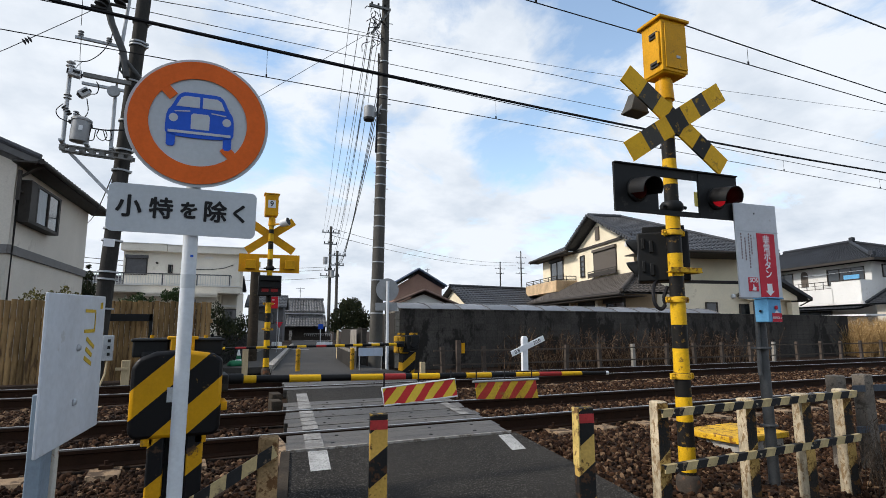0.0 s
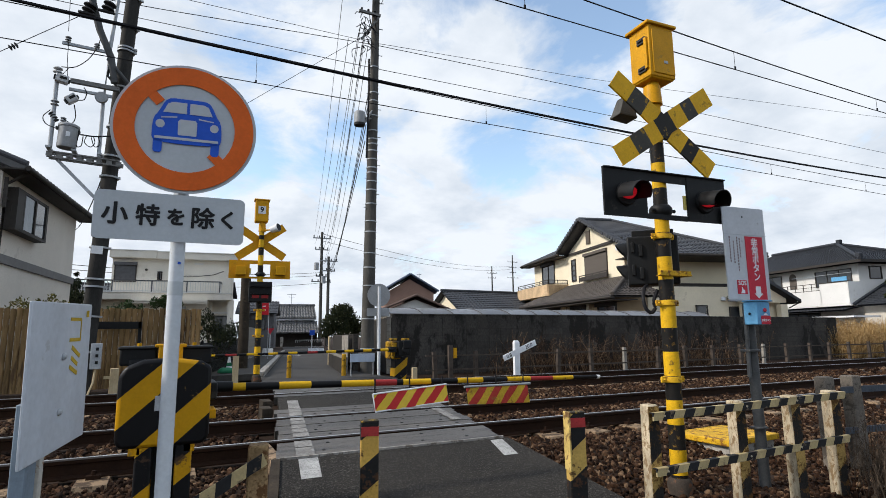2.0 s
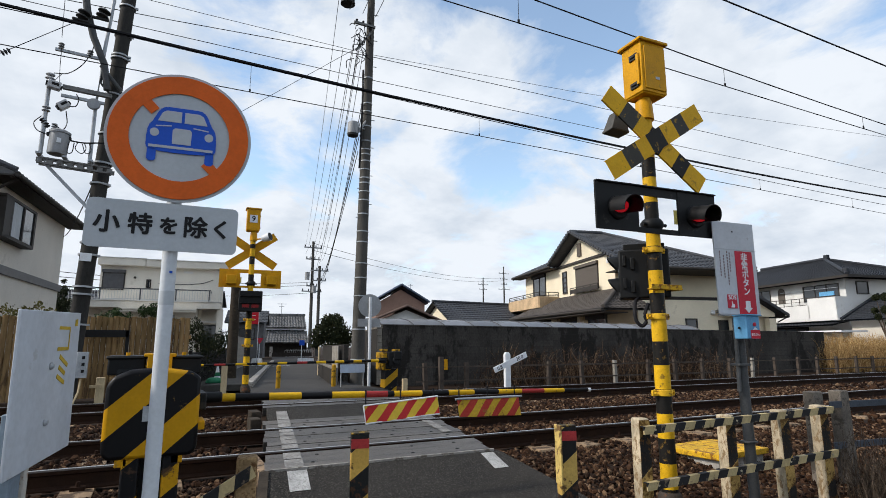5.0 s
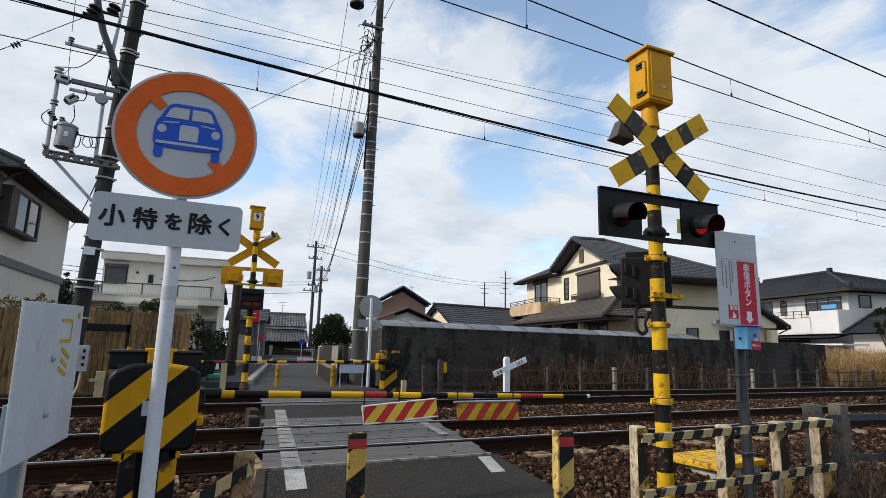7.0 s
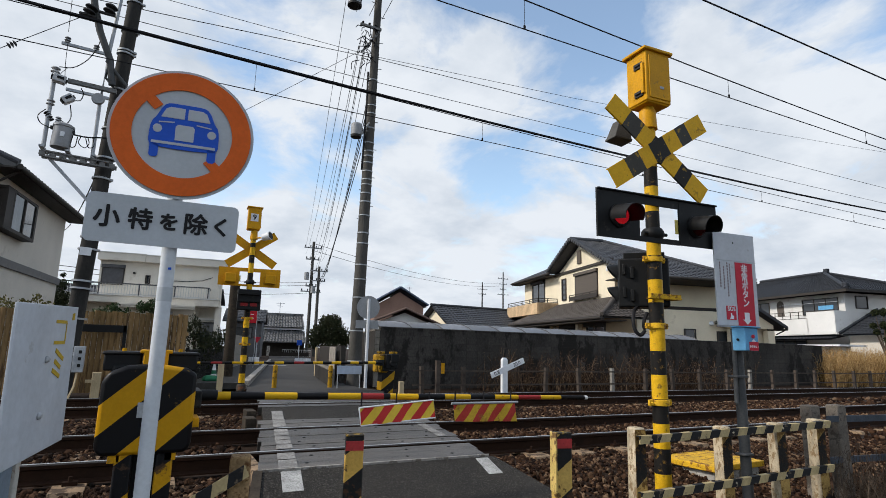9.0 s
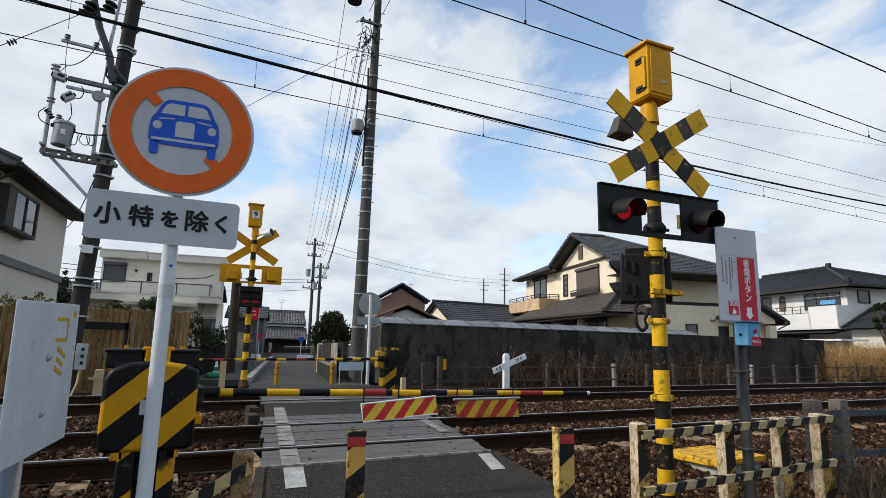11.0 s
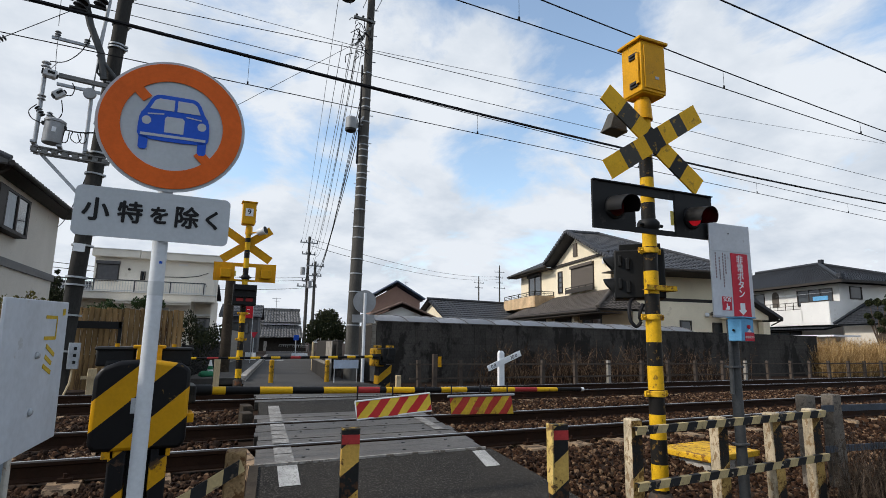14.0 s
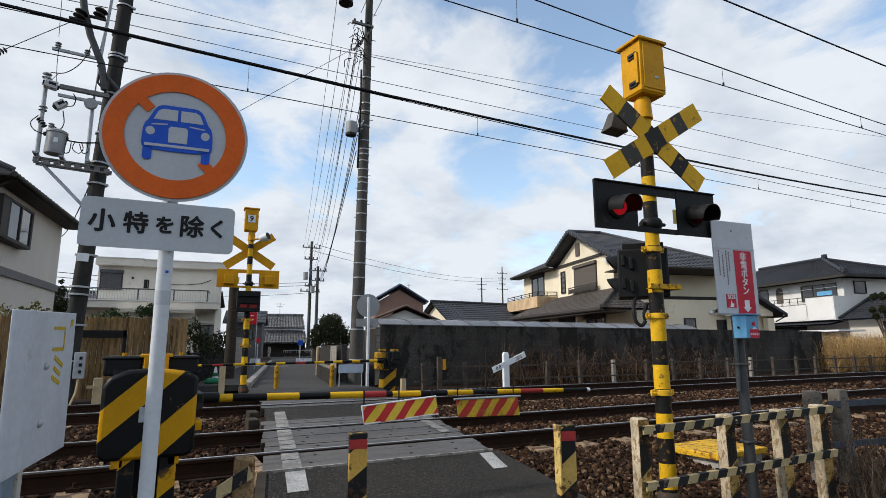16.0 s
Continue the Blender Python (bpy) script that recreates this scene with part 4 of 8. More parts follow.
def traffic_sign():
    sign = thing("road_sign", pose(0.018, -2.8, -0.44, 0, 0, -5), "round red-ringed no-cars sign with white plate on white pole", "road sign", "road signs")
    G = 0.44
    part("pole", Shape().rod((0, 0, 0), (0, 0, 2.1 + G), 0.0305, n=24), M_WHITEPOLE, sign, "white steel pole")
    part("pole_band", Shape().rod((0, 0, 1.12 + G), (0, 0, 1.18 + G), 0.0312, n=24), M_SIGNGREY, sign)
    c = pose(0.007, -0.045, 1.861 + G)
    disc = part("sign_disc", Shape().lathe((0, 0.004, 0), [(0.295, -0.004), (0.297, 0.0), (0.297, 0.004)], 64, "Y"), M_SIGNGREY, sign, "round sign face", at=c)
    ring = Shape().ring(0.203, 0.284, -0.006, -0.003, n=72)
    part("red_ring", ring, M_ORANGE, disc, "faded red ring")
    for a in (135, -45):
        m = Matrix.Rotation(radians(-a), 4, "Y")
        part("red_slash", Shape().box((0.18, -0.0043, 0), (0.056, 0.003, 0.043), m), M_ORANGE, disc, "stub of the red slash")
    # the car on the sign
    side = [(0.045, 0.1), (0.06, 0.098), (0.071, 0.091), (0.08, 0.078), (0.09, 0.056), (0.096, 0.044), (0.105, 0.032), (0.11, 0.015), (0.112, -0.01), (0.112, -0.04), (0.108, -0.05), (0.1, -0.055), (0.07, -0.059), (0.03, -0.061)]
    body = side + [(-x, z) for x, z in reversed(side)]
    car = part("car_symbol", Shape().prism(body, -0.006, -0.003), M_BLUE, disc, "blue car symbol", at=Matrix.Translation((0.006, 0, 0.004)) @ Matrix.Diagonal((1.26, 1, 1.3, 1)))
    for x in (-0.092, 0.092):
        part("wheel_symbol", Shape().prism([(x - 0.014, -0.05), (x + 0.014, -0.05), (x + 0.014, -0.088), (x + 0.008, -0.095), (x - 0.008, -0.095), (x - 0.014, -0.088)], -0.006, -0.003), M_BLUE, car)
        part("headlamp_symbol", Shape().lathe((x * 0.95, -0.006, 0.005), [(0.0145, 0), (0.0145, 0.0015)], 20, "Y"), M_SIGNGREY, car)
    for s in (-1, 1):
        w = [(s * 0.005, 0.047), (s * 0.005, 0.086), (s * 0.052, 0.086), (s * 0.066, 0.078), (s * 0.08, 0.047)]
        part("windscreen_symbol", Shape().prism(w if s > 0 else w[::-1], -0.0078, -0.006), M_SIGNGREY, car)
        part("wing_line", Shape().prism([(s * 0.035, 0.031), (s * 0.035, 0.035), (s * 0.085, 0.03), (s * 0.085, 0.026)][::s], -0.0078, -0.006), M_SIGNGREY, car)
    part("grille_symbol", Shape().prism([(-0.03, -0.03), (0.03, -0.03), (0.031, 0.018), (0.024, 0.026), (-0.024, 0.026), (-0.031, 0.018)], -0.0078, -0.006), M_SIGNGREY, car)
    part("bumper_symbol", Shape().box((0, -0.0069, -0.043), (0.205, 0.0018, 0.009)), M_SIGNGREY, car)
    # the plate
    w, h, r = 0.296, 0.104, 0.025
    out = []
    for cx, cz, a0 in ((w - r, h - r, 0), (-w + r, h - r, 90), (-w + r, -h + r, 180), (w - r, -h + r, 270)):
        out += [(cx + r * math.cos(radians(a0 + 15 * k)), cz + r * math.sin(radians(a0 + 15 * k))) for k in range(7)]
    plate = part("sub_plate", Shape().prism(out, -0.0015, 0.0015), M_SIGNGREY, sign, "white plate with black writing", at=pose(-0.028, -0.042, 1.453 + G, 0, 0.6, 0))
    for ch, x, size in (("小", -0.216, 0.1), ("特", -0.092, 0.096), ("を", 0.018, 0.08), ("除", 0.123, 0.099), ("く", 0.227, 0.088)):
        lettering("character", ch, size, M_INK, plate, pose(x, -0.003, 0.0), 0.0028)
    for z in (1.455, 1.86):
        part("bracket", Shape().box((0, -0.02, z + G), (0.1, 0.04, 0.03)), M_STEEL, sign, "steel bracket")
    part("maker_sticker", Shape().box((0.012, -0.031, 1.2 + G + 0.06), (0.012, 0.002, 0.01)), M_BLUE, sign)


traffic_sign()


def white_board():
    b = thing("notice_board", pose(-0.455, -2.99, -0.5, 0, 0, 80), "plain white weathered board on a rusty channel post", "notice board")
    G = 0.5
    board = part("board", Shape().box((0.33, 0.0, 0.779 + G), (0.66, 0.012, 0.602)), M_WHITEBOARD, b, "blank white board with old tape marks", bevel=0.003, at=pose(0.06, 0, 0, 0, -2, 0))
    for x, z in ((0.335, 0.856), (0.33, 0.631)):
        part("bolt", Shape().lathe((x, -0.006, z + G), [(0.015, 0), (0.015, 0.006), (0.008, 0.014)], 10, "Y"), M_STEEL, board)
    tape = [(0.5, 1.027, 0.13, 0.014, 1), (0.565, 0.98, 0.008, 0.09, 0), (0.5, 0.938, 0.13, 0.015, 1), (0.52, 0.885, 0.11, 0.018, 23), (0.508, 0.845, 0.085, 0.018, 23), (0.502, 0.807, 0.1, 0.018, 20), (0.635, 1.05, 0.012, 0.03, 0), (0.652, 1.052, 0.012, 0.03, 0)]
    for x, z, sx, sz, tilt in tape:
        part("tape_mark", Shape().box((0, 0, 0), (sx, 0.002, sz)), M_TAPE, board, "faded yellow tape mark", at=pose(x - 0.04, -0.0075, z + G - 0.016, 0, tilt, 0))
    part("post", Shape().box((0.16, 0.03, 0.6), (0.1, 0.05, 1.2)), M_BLUEPOST, b, "grey channel post", bevel=0.004)
    part("post_edge", Shape().box((0.24, 0.02, 0.6), (0.04, 0.045, 1.2)), M_RUSTWHITE, b, "white rust-stained post edge", bevel=0.003)


M_WHITEBOARD = surface("weathered_white_board", (0.5, 0.53, 0.57), 0.55, fine=25, coarse=3, vary=0.12, bump=0.03, dirt=(0.4, 0.41, 0.42), dirt_cover=0.15)
M_TAPE = surface("faded_yellow_tape", (0.5, 0.34, 0.03), 0.7, vary=0.3)
M_BLUEPOST = surface("blue_grey_paint", (0.2, 0.25, 0.3), 0.5, vary=0.15)
M_RUSTWHITE = surface("rusty_white_paint", (0.45, 0.43, 0.38), 0.7, vary=0.2, dirt=(0.2, 0.08, 0.03), dirt_cover=0.3)
white_board()


def emergency_board():
    e = thing("emergency_button_post", pose(4.66, -2.13, -0.45, 0, 0, -5), "white and red emergency button board over a light blue button box", "emergency button")
    G = 0.45
    part("pole", Shape().rod((0.02, 0.02, 0), (0.02, 0.02, 1.2 + G), 0.045, n=16), M_GREYPOLE, e, "dark grey pole", at=pose(0.03, 0, 0, 0, -0.6, 0))
    part("conduit", Shape().rod((-0.05, -0.01, 0.55 + G), (-0.03, -0.01, 1.2 + G), 0.018, n=12), M_GREYPOLE, e, "thin conduit")
    part("pole_clamp", Shape().box((0, 0.0, 0.78 + G), (0.14, 0.1, 0.02)), M_GREYPOLE, e, bevel=0.004)
    part("pole_clamp", Shape().box((0.02, 0.005, 0.12 + G), (0.108, 0.1, 0.018)), M_GREYPOLE, e, bevel=0.004)
    x0, x1, z0, z1 = -0.17, 0.345, 1.23 + G, 2.09 + G
    board = part("board", Shape().box(((x0 + x1) / 2, 0.03, (z0 + z1) / 2), (x1 - x0, 0.014, z1 - z0)), M_BOARD, e, "white board", bevel=0.004)
    part("board_base", Shape().box(((x0 + x1) / 2, 0.03, z0 - 0.008), (x1 - x0, 0.03, 0.014)), M_STEELDULL, board)
    part("top_sheet_edge", Shape().box(((x0 + x1) / 2, 0.0215, z1 - 0.26), (x1 - x0, 0.003, 0.006)), M_SIGNGREY, board)
    part("bolt", Shape().rod((0.07, 0.02, z1 - 0.09), (0.07, 0.026, z1 - 0.09), 0.008, n=8), M_BLACK, board)
    rx = x0 + 0.36 * (x1 - x0) + 0.17
    panel = part("red_panel", Shape().box((rx, 0.0205, z0 + 0.295), (0.215, 0.005, 0.585)), M_REDBOARD, board, "red panel with white writing")
    for i, ch in enumerate("非常ボタン"):
        lettering("character", ch, 0.086, M_WHITE, panel, pose(rx, 0.0165, z0 + 0.525 - 0.079 * i), 0.0016)
    arrow = [(-0.03, 0.05), (0.03, 0.05), (0.03, -0.015), (0.052, -0.015), (0.0, -0.06), (-0.052, -0.015), (-0.03, -0.015)]
    part("arrow", Shape().prism([(rx + x, z0 + 0.075 + z) for x, z in arrow], 0.0155, 0.0175), M_WHITE, panel, "white arrow")
    sx = x0 + 0.165
    icon = part("sos_mark", Shape().box((sx, 0.0205, z0 + 0.115), (0.115, 0.005, 0.125)), M_REDBOARD, board, "red mark with white letters")
    lettering("letters", "SOS", 0.055, M_WHITE, icon, pose(sx, 0.0165, z0 + 0.15), 0.001)
    part("hand_mark", Shape().prism([(sx + x * 0.85, z0 + 0.085 + z * 0.85) for x, z in ((-0.03, -0.03), (0.025, -0.03), (0.03, 0.005), (0.005, 0.01), (0.0, 0.035), (-0.012, 0.035), (-0.012, 0.0))], 0.0155, 0.0175), M_WHITE, icon)
    for k, (x, zt, n) in enumerate(((0.06, 0.57, 9), (0.105, 0.53, 8), (0.15, 0.57, 12), (0.18, 0.56, 7))):
        for i in range(n):
            part("small_print", Shape().box((x0 + x, 0.0215, z0 + zt - 0.027 * i), (0.011, 0.003, 0.018)), M_PRINT, board)
    box = part("button_box", Shape().box((0.04, -0.1, 1.105 + G), (0.17, 0.13, 0.2)), M_BLUEBOX, e, "light blue button box", bevel=0.008, at=pose(-0.045, 0, 0, 0, 0, 4))
    part("box_roof", Shape().box((0.04, -0.11, 1.212 + G), (0.19, 0.15, 0.012)), M_BLUEBOX, box, bevel=0.004)
    part("button", Shape().lathe((0.05, -0.166, 1.13 + G), [(0.017, 0), (0.017, 0.01), (0.01, 0.014)], 16, "Y"), M_REDBOARD, box, "red push button")
    lab = part("box_label", Shape().box((0.06, -0.1665, 1.045 + G), (0.12, 0.003, 0.075)), M_REDBOARD, box, "red label")
    part("label_arrow", Shape().prism([(0.03, 1.085 + G), (0.09, 1.085 + G), (0.06, 1.108 + G)], -0.1685, -0.1665), M_WHITE, lab)
    lettering("label_text", "非常ボタン", 0.024, M_WHITE, lab, pose(0.06, -0.169, 1.04 + G))
    part("keyhole", Shape().lathe((-0.056, -0.1, 1.1 + G), [(0.012, 0), (0.008, -0.01)], 10, "X"), M_BLACK, box)


M_STEELDULL = surface("dull_aluminium", (0.3, 0.31, 0.32), 0.6, 0.3, vary=0.15)
M_BOARD = surface("weathered_white_sheet", (0.5, 0.52, 0.55), 0.5, fine=30, coarse=3, vary=0.1, bump=0.02, dirt=(0.35, 0.35, 0.35), dirt_cover=0.1)
M_PRINT = surface("small_print", (0.2, 0.14, 0.14), 0.6, vary=0.2, bump=0)
emergency_board()


def guard_fence():
    fence = thing("guard_fence", pose(0, 0, 0), "old concrete post fence with black and cream striped rails", "fence", "guard fences")
    posts = [(3.27, -2.26, 0.415), (4.09, -2.36, 0.405), (4.64, -2.45, 0.425), (5.15, -2.47, 0.44)]
    for i, (x, y, z) in enumerate(posts):
        s = Shape().box((0, 0, z / 2 - 0.25), (0.098, 0.104, z + 0.5), taper=0.95)
        part("post", s, M_POST, fence, "chipped cream concrete post", bevel=0.012,
             at=pose(x, y, 0, 0, (0.3, 0.2, -0.4, -0.2)[i], -7))
        part("painted_face", Shape().add([(-0.048, -0.0525, -0.5), (0.048, -0.0525, -0.5), (0.0462, -0.0502, z - 0.012), (-0.0462, -0.0502, z - 0.012),
                                          (-0.048, -0.05, -0.5), (0.048, -0.05, -0.5), (0.0462, -0.0477, z - 0.012), (-0.0462, -0.0477, z - 0.012)],
                                         [(0, 1, 2, 3), (7, 6, 5, 4), (0, 3, 7, 4), (1, 5, 6, 2), (3, 2, 6, 7)]), M_POSTFACE, fence, "flaking black and yellow striped face",
             at=pose(x, y, 0, 0, (0.3, 0.2, -0.4, -0.2)[i], -7))
    for za, zb in ((0.335, 0.405), (-0.055, 0.05)):
        a, b = Vector((3.22, -2.345, za)), Vector((5.22, -2.56, zb))
        d = b - a
        turn = Matrix.Translation(a) @ Matrix.Rotation(math.atan2(d.y, d.x), 4, "Z") @ Matrix.Rotation(-math.atan2(d.z, d.xy.length), 4, "Y")
        rail = part("rail", Shape().box((d.length / 2, 0, 0), (d.length, 0.012, 0.056)).box((d.length / 2, 0.02, 0.025), (d.length, 0.03, 0.006)), M_RAILSTRIPE, fence,
                    "black and cream striped steel rail", at=turn)
        for x in (0.1, 0.9, 1.44, 1.93):
            part("bolt", Shape().lathe((x, -0.006, 0), [(0.008, 0), (0.008, 0.006)], 8, "Y"), M_PALEPOST_BOLT, rail)
    grey_f = thing("guard_fence", pose(0, 0, 0), "old grey concrete posts with blue-grey rails beside the track", "fence", "guard fences")
    for x, y, z in ((5.85, -2.03, 0.5), (6.09, -2.14, 0.51), (7.6, -2.3, 0.5), (9.1, -2.45, 0.5)):
        part("post", Shape().box((0, 0, z / 2 - 0.25), (0.13, 0.13, z + 0.5), taper=0.95), M_DIRTYPOST, grey_f, bevel=0.012, at=pose(x, y, 0, 0, -1, -7))
    for z in (0.38, 0.0):
        part("rail", Shape().box((0, 0, 0), (3.6, 0.02, 0.06)), M_BLUEGREY, grey_f, "blue-grey steel rail", at=pose(7.66, -2.37, z, 0, 0, -6.5))
    stump = thing("guard_fence", pose(0, 0, 0), "short rust-stained concrete post with a striped sloping rail", "fence", "guard fences")
    part("post", Shape().box((0, 0, -0.08), (0.125, 0.13, 0.74), taper=0.95), M_BROWNPOST, stump, "rust-stained concrete post", bevel=0.014, at=pose(0.54, -1.76, 0, 0, 0, -10))
    a, b = Vector((-0.3, -2.0, -0.22)), Vector((0.565, -1.86, 0.22))
    d = b - a
    turn = Matrix.Translation(a) @ Matrix.Rotation(math.atan2(d.y, d.x), 4, "Z") @ Matrix.Rotation(-math.atan2(d.z, d.xy.length), 4, "Y")
    part("rail", Shape().box((d.length / 2, 0, 0), (d.length, 0.012, 0.072)), M_RAILSTRIPE, stump, "black and cream striped steel rail", at=turn)
    for i, (x, y, z, turn) in enumerate(((1.205, -1.9, 0.395, -14), (2.405, -2.47, 0.435, -14))):
        bol = thing("bollard", pose(x, y, -0.3, 0, 0, turn), "yellow and black striped bollard with a red band", "bollard", "near bollards")
        g = 0.3
        part("shaft", Shape().box((0, 0, (z + g) / 2), (0.115, 0.07, z + g)), (M_BOLLARD, M_BOLLARD2)[i], bol, bevel=0.006)
        part("red_band", Shape().box((0, -0.0365, z + g - 0.058), (0.113, 0.003, 0.058)), M_REDB, bol, "red reflective band")
        part("cap", Shape().box((0, 0, z + g + 0.003), (0.117, 0.073, 0.01)), M_CHIPCAP, bol, "chipped dark cap", bevel=0.004)
        if i:
            part("flange", Shape().box((-0.062, -0.02, z + g - 0.17), (0.012, 0.09, 0.36)), M_CREAMPAINT, bol, "cream painted edge", bevel=0.003)


M_POSTFACE = surface("flaking_striped_paint", slanted([(0.34, 0.22, 0.07), (0.022, 0.02, 0.018)], 0.36, (-0.66, 0.0, 0.75), 0.42, 0.35), 0.8, vary=0.5, bump=0.4,
                     dirt=(0.1, 0.05, 0.015), dirt_cover=0.42, dirt_scale=14)
M_RAILSTRIPE = surface("striped_rail", slanted([(0.42, 0.33, 0.17), (0.02, 0.02, 0.021)], 0.172, (0.9, 0, -0.5), 0.5), 0.6, vary=0.25, bump=0.1, dirt=(0.16, 0.12, 0.08), dirt_cover=0.22)
M_PALEPOST_BOLT = surface("painted_bolt", (0.35, 0.3, 0.22), 0.6, vary=0.2)
M_BLUEGREY = surface("blue_grey_rail", (0.06, 0.07, 0.085), 0.7, vary=0.3)
M_BOLLARD = surface("striped_bollard", slanted([(0.5, 0.31, 0.07), (0.015, 0.015, 0.015)], 0.26, (-0.62, 0, 0.78), 0.5, 0.62), 0.6, vary=0.25, bump=0.1, dirt=(0.07, 0.035, 0.018), dirt_cover=0.3, dirt_scale=16)
M_BOLLARD2 = surface("striped_bollard_worn", slanted([(0.5, 0.33, 0.09), (0.015, 0.015, 0.015)], 0.3, (-0.62, 0, 0.78), 0.45, 0.05), 0.6, vary=0.25, bump=0.1, dirt=(0.07, 0.035, 0.018), dirt_cover=0.33, dirt_scale=16)
M_CREAMPAINT = surface("cream_paint", (0.55, 0.4, 0.13), 0.6, vary=0.3, dirt=(0.1, 0.05, 0.025), dirt_cover=0.36, dirt_scale=8)
M_CHIPCAP = surface("chipped_cap", (0.03, 0.026, 0.02), 0.7, vary=0.3, dirt=(0.4, 0.26, 0.05), dirt_cover=0.45, dirt_scale=14)
M_REDB = surface("red_reflector", (0.36, 0.04, 0.04), 0.4, vary=0.25, bump=0.03, dirt=(0.15, 0.03, 0.03), dirt_cover=0.25)
guard_fence()


def yellow_slab():
    s = thing("cable_chamber", pose(5.54, -1.1, -0.33, 0, 0, 4), "chipped yellow painted slab cover on a concrete base", "chamber")
    part("base", Shape().box((0, 0, 0.04), (0.78, 0.6, 0.2)), M_CONCRETE, s, "grey concrete base", bevel=0.01)
    part("cover", Shape().box((-0.222, 0, 0.163), (0.436, 0.68, 0.06)), M_YELLOW_WORN, s, "chipped yellow cover slab", bevel=0.008)
    part("cover", Shape().box((0.222, 0, 0.161), (0.436, 0.68, 0.06)), M_YELLOW_WORN, s, "chipped yellow cover slab", bevel=0.008)


yellow_slab()

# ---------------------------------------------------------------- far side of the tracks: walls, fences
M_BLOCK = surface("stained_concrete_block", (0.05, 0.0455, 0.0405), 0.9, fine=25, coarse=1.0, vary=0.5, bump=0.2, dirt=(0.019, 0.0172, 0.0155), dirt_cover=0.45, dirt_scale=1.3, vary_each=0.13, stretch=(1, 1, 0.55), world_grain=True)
M_BLOCKPALE = surface("pale_concrete_block", (0.19, 0.175, 0.15), 0.9, vary=0.35, bump=0.3, dirt=(0.13, 0.12, 0.1), dirt_cover=0.35, dirt_scale=2, vary_each=0.12, world_grain=True)
M_JOINT = surface("dark_mortar", (0.032, 0.029, 0.026), 0.95, vary=0.3)
M_SHEET = surface("translucent_sheet", (0.15, 0.157, 0.172), 0.4, vary=0.25, bump=0.02, dirt=(0.09, 0.088, 0.085), dirt_cover=0.35, dirt_scale=1.5, vary_each=0.3)
M_RIB = surface("dark_aluminium", (0.1, 0.1, 0.105), 0.5, 0.4, vary=0.2)
M_TIMBER = surface("stained_fence_board", (0.27, 0.172, 0.078), 0.8, fine=16, coarse=1.6, vary=0.5, bump=0.3, stretch=(1, 1, 0.15), dirt=(0.075, 0.045, 0.025), dirt_cover=0.34, dirt_scale=5, vary_each=0.22, world_grain=True)
M_PALEWOOD = surface("pale_timber", (0.5, 0.4, 0.25), 0.8, vary=0.25, stretch=(1, 1, 0.2))
M_DARKWOOD = surface("old_dark_post", (0.075, 0.06, 0.05), 0.9, vary=0.35, bump=0.3)
M_PALEPOST = surface("weathered_pale_post", (0.27, 0.25, 0.22), 0.85, vary=0.3, bump=0.3)
M_REED = surface("dry_brown_stem", island_tones([(0, (0.025, 0.014, 0.008)), (0.6, (0.075, 0.044, 0.025)), (1, (0.25, 0.17, 0.11))]), 0.9, vary=0.2, bump=0)
M_STRAW = surface("dry_straw", island_tones([(0, (0.16, 0.09, 0.032)), (0.6, (0.36, 0.225, 0.09)), (1, (0.6, 0.43, 0.22))]), 0.9, vary=0.2, bump=0)
M_TWIG = surface("bare_twig", island_tones([(0, (0.03, 0.022, 0.016)), (1, (0.1, 0.075, 0.055))]), 0.9, vary=0.2, bump=0)
M_LEAF = surface("evergreen_leaf", island_tones([(0, (0.012, 0.028, 0.01)), (0.6, (0.03, 0.055, 0.018)), (1, (0.06, 0.09, 0.03))]), 0.6, vary=0.2, bump=0)
M_LEAFDARK = surface("dark_evergreen_leaf", island_tones([(0, (0.008, 0.012, 0.005)), (0.6, (0.018, 0.026, 0.01)), (1, (0.05, 0.052, 0.02))]), 0.7, vary=0.2, bump=0)
M_BARK = surface("bark", (0.08, 0.06, 0.045), 0.9, vary=0.4, bump=0.4)


def blocks(name, origin, turn, length, rows, material, label, bw=0.4, bh=0.195, depth=0.13, keep=300):
    """A wall of concrete blocks laid in courses."""
    wall = thing(name, Matrix.Translation(origin) @ Matrix.Rotation(radians(turn), 4, "Z"), label, "wall", kind="structure")
    part("core", Shape().box((length / 2, 0.012, rows * bh / 2), (length, depth - 0.016, rows * bh)), M_JOINT, wall, "dark joints")
    block = mesh_of("block", Shape().box((bw / 2 - 0.004, 0, bh / 2), (bw - 0.006, depth, bh - 0.006)), material)
    rest, made = Shape(), 0
    for i in range(int(length / bw)):
        for k in range(rows):
            x = i * bw
            if made < keep:
                ob = new("block", block)
                ob.parent, ob.location = wall, (x, 0.0012 * ((i * 7 + k * 5) % 3), k * bh)
                made += 1
            else:
                rest.box((x + bw / 2, 0.0012 * ((i * 7 + k * 5) % 3), k * bh + bh / 2), (bw - 0.009, depth, bh - 0.009))
    if rest.v:
        tagged(part("distant_blocks", rest, material, wall), kind="stuff")
    part("coping", Shape().box((length / 2, 0, rows * bh + 0.02), (length, depth + 0.03, 0.04)), material, wall, bevel=0.006)
    return wall


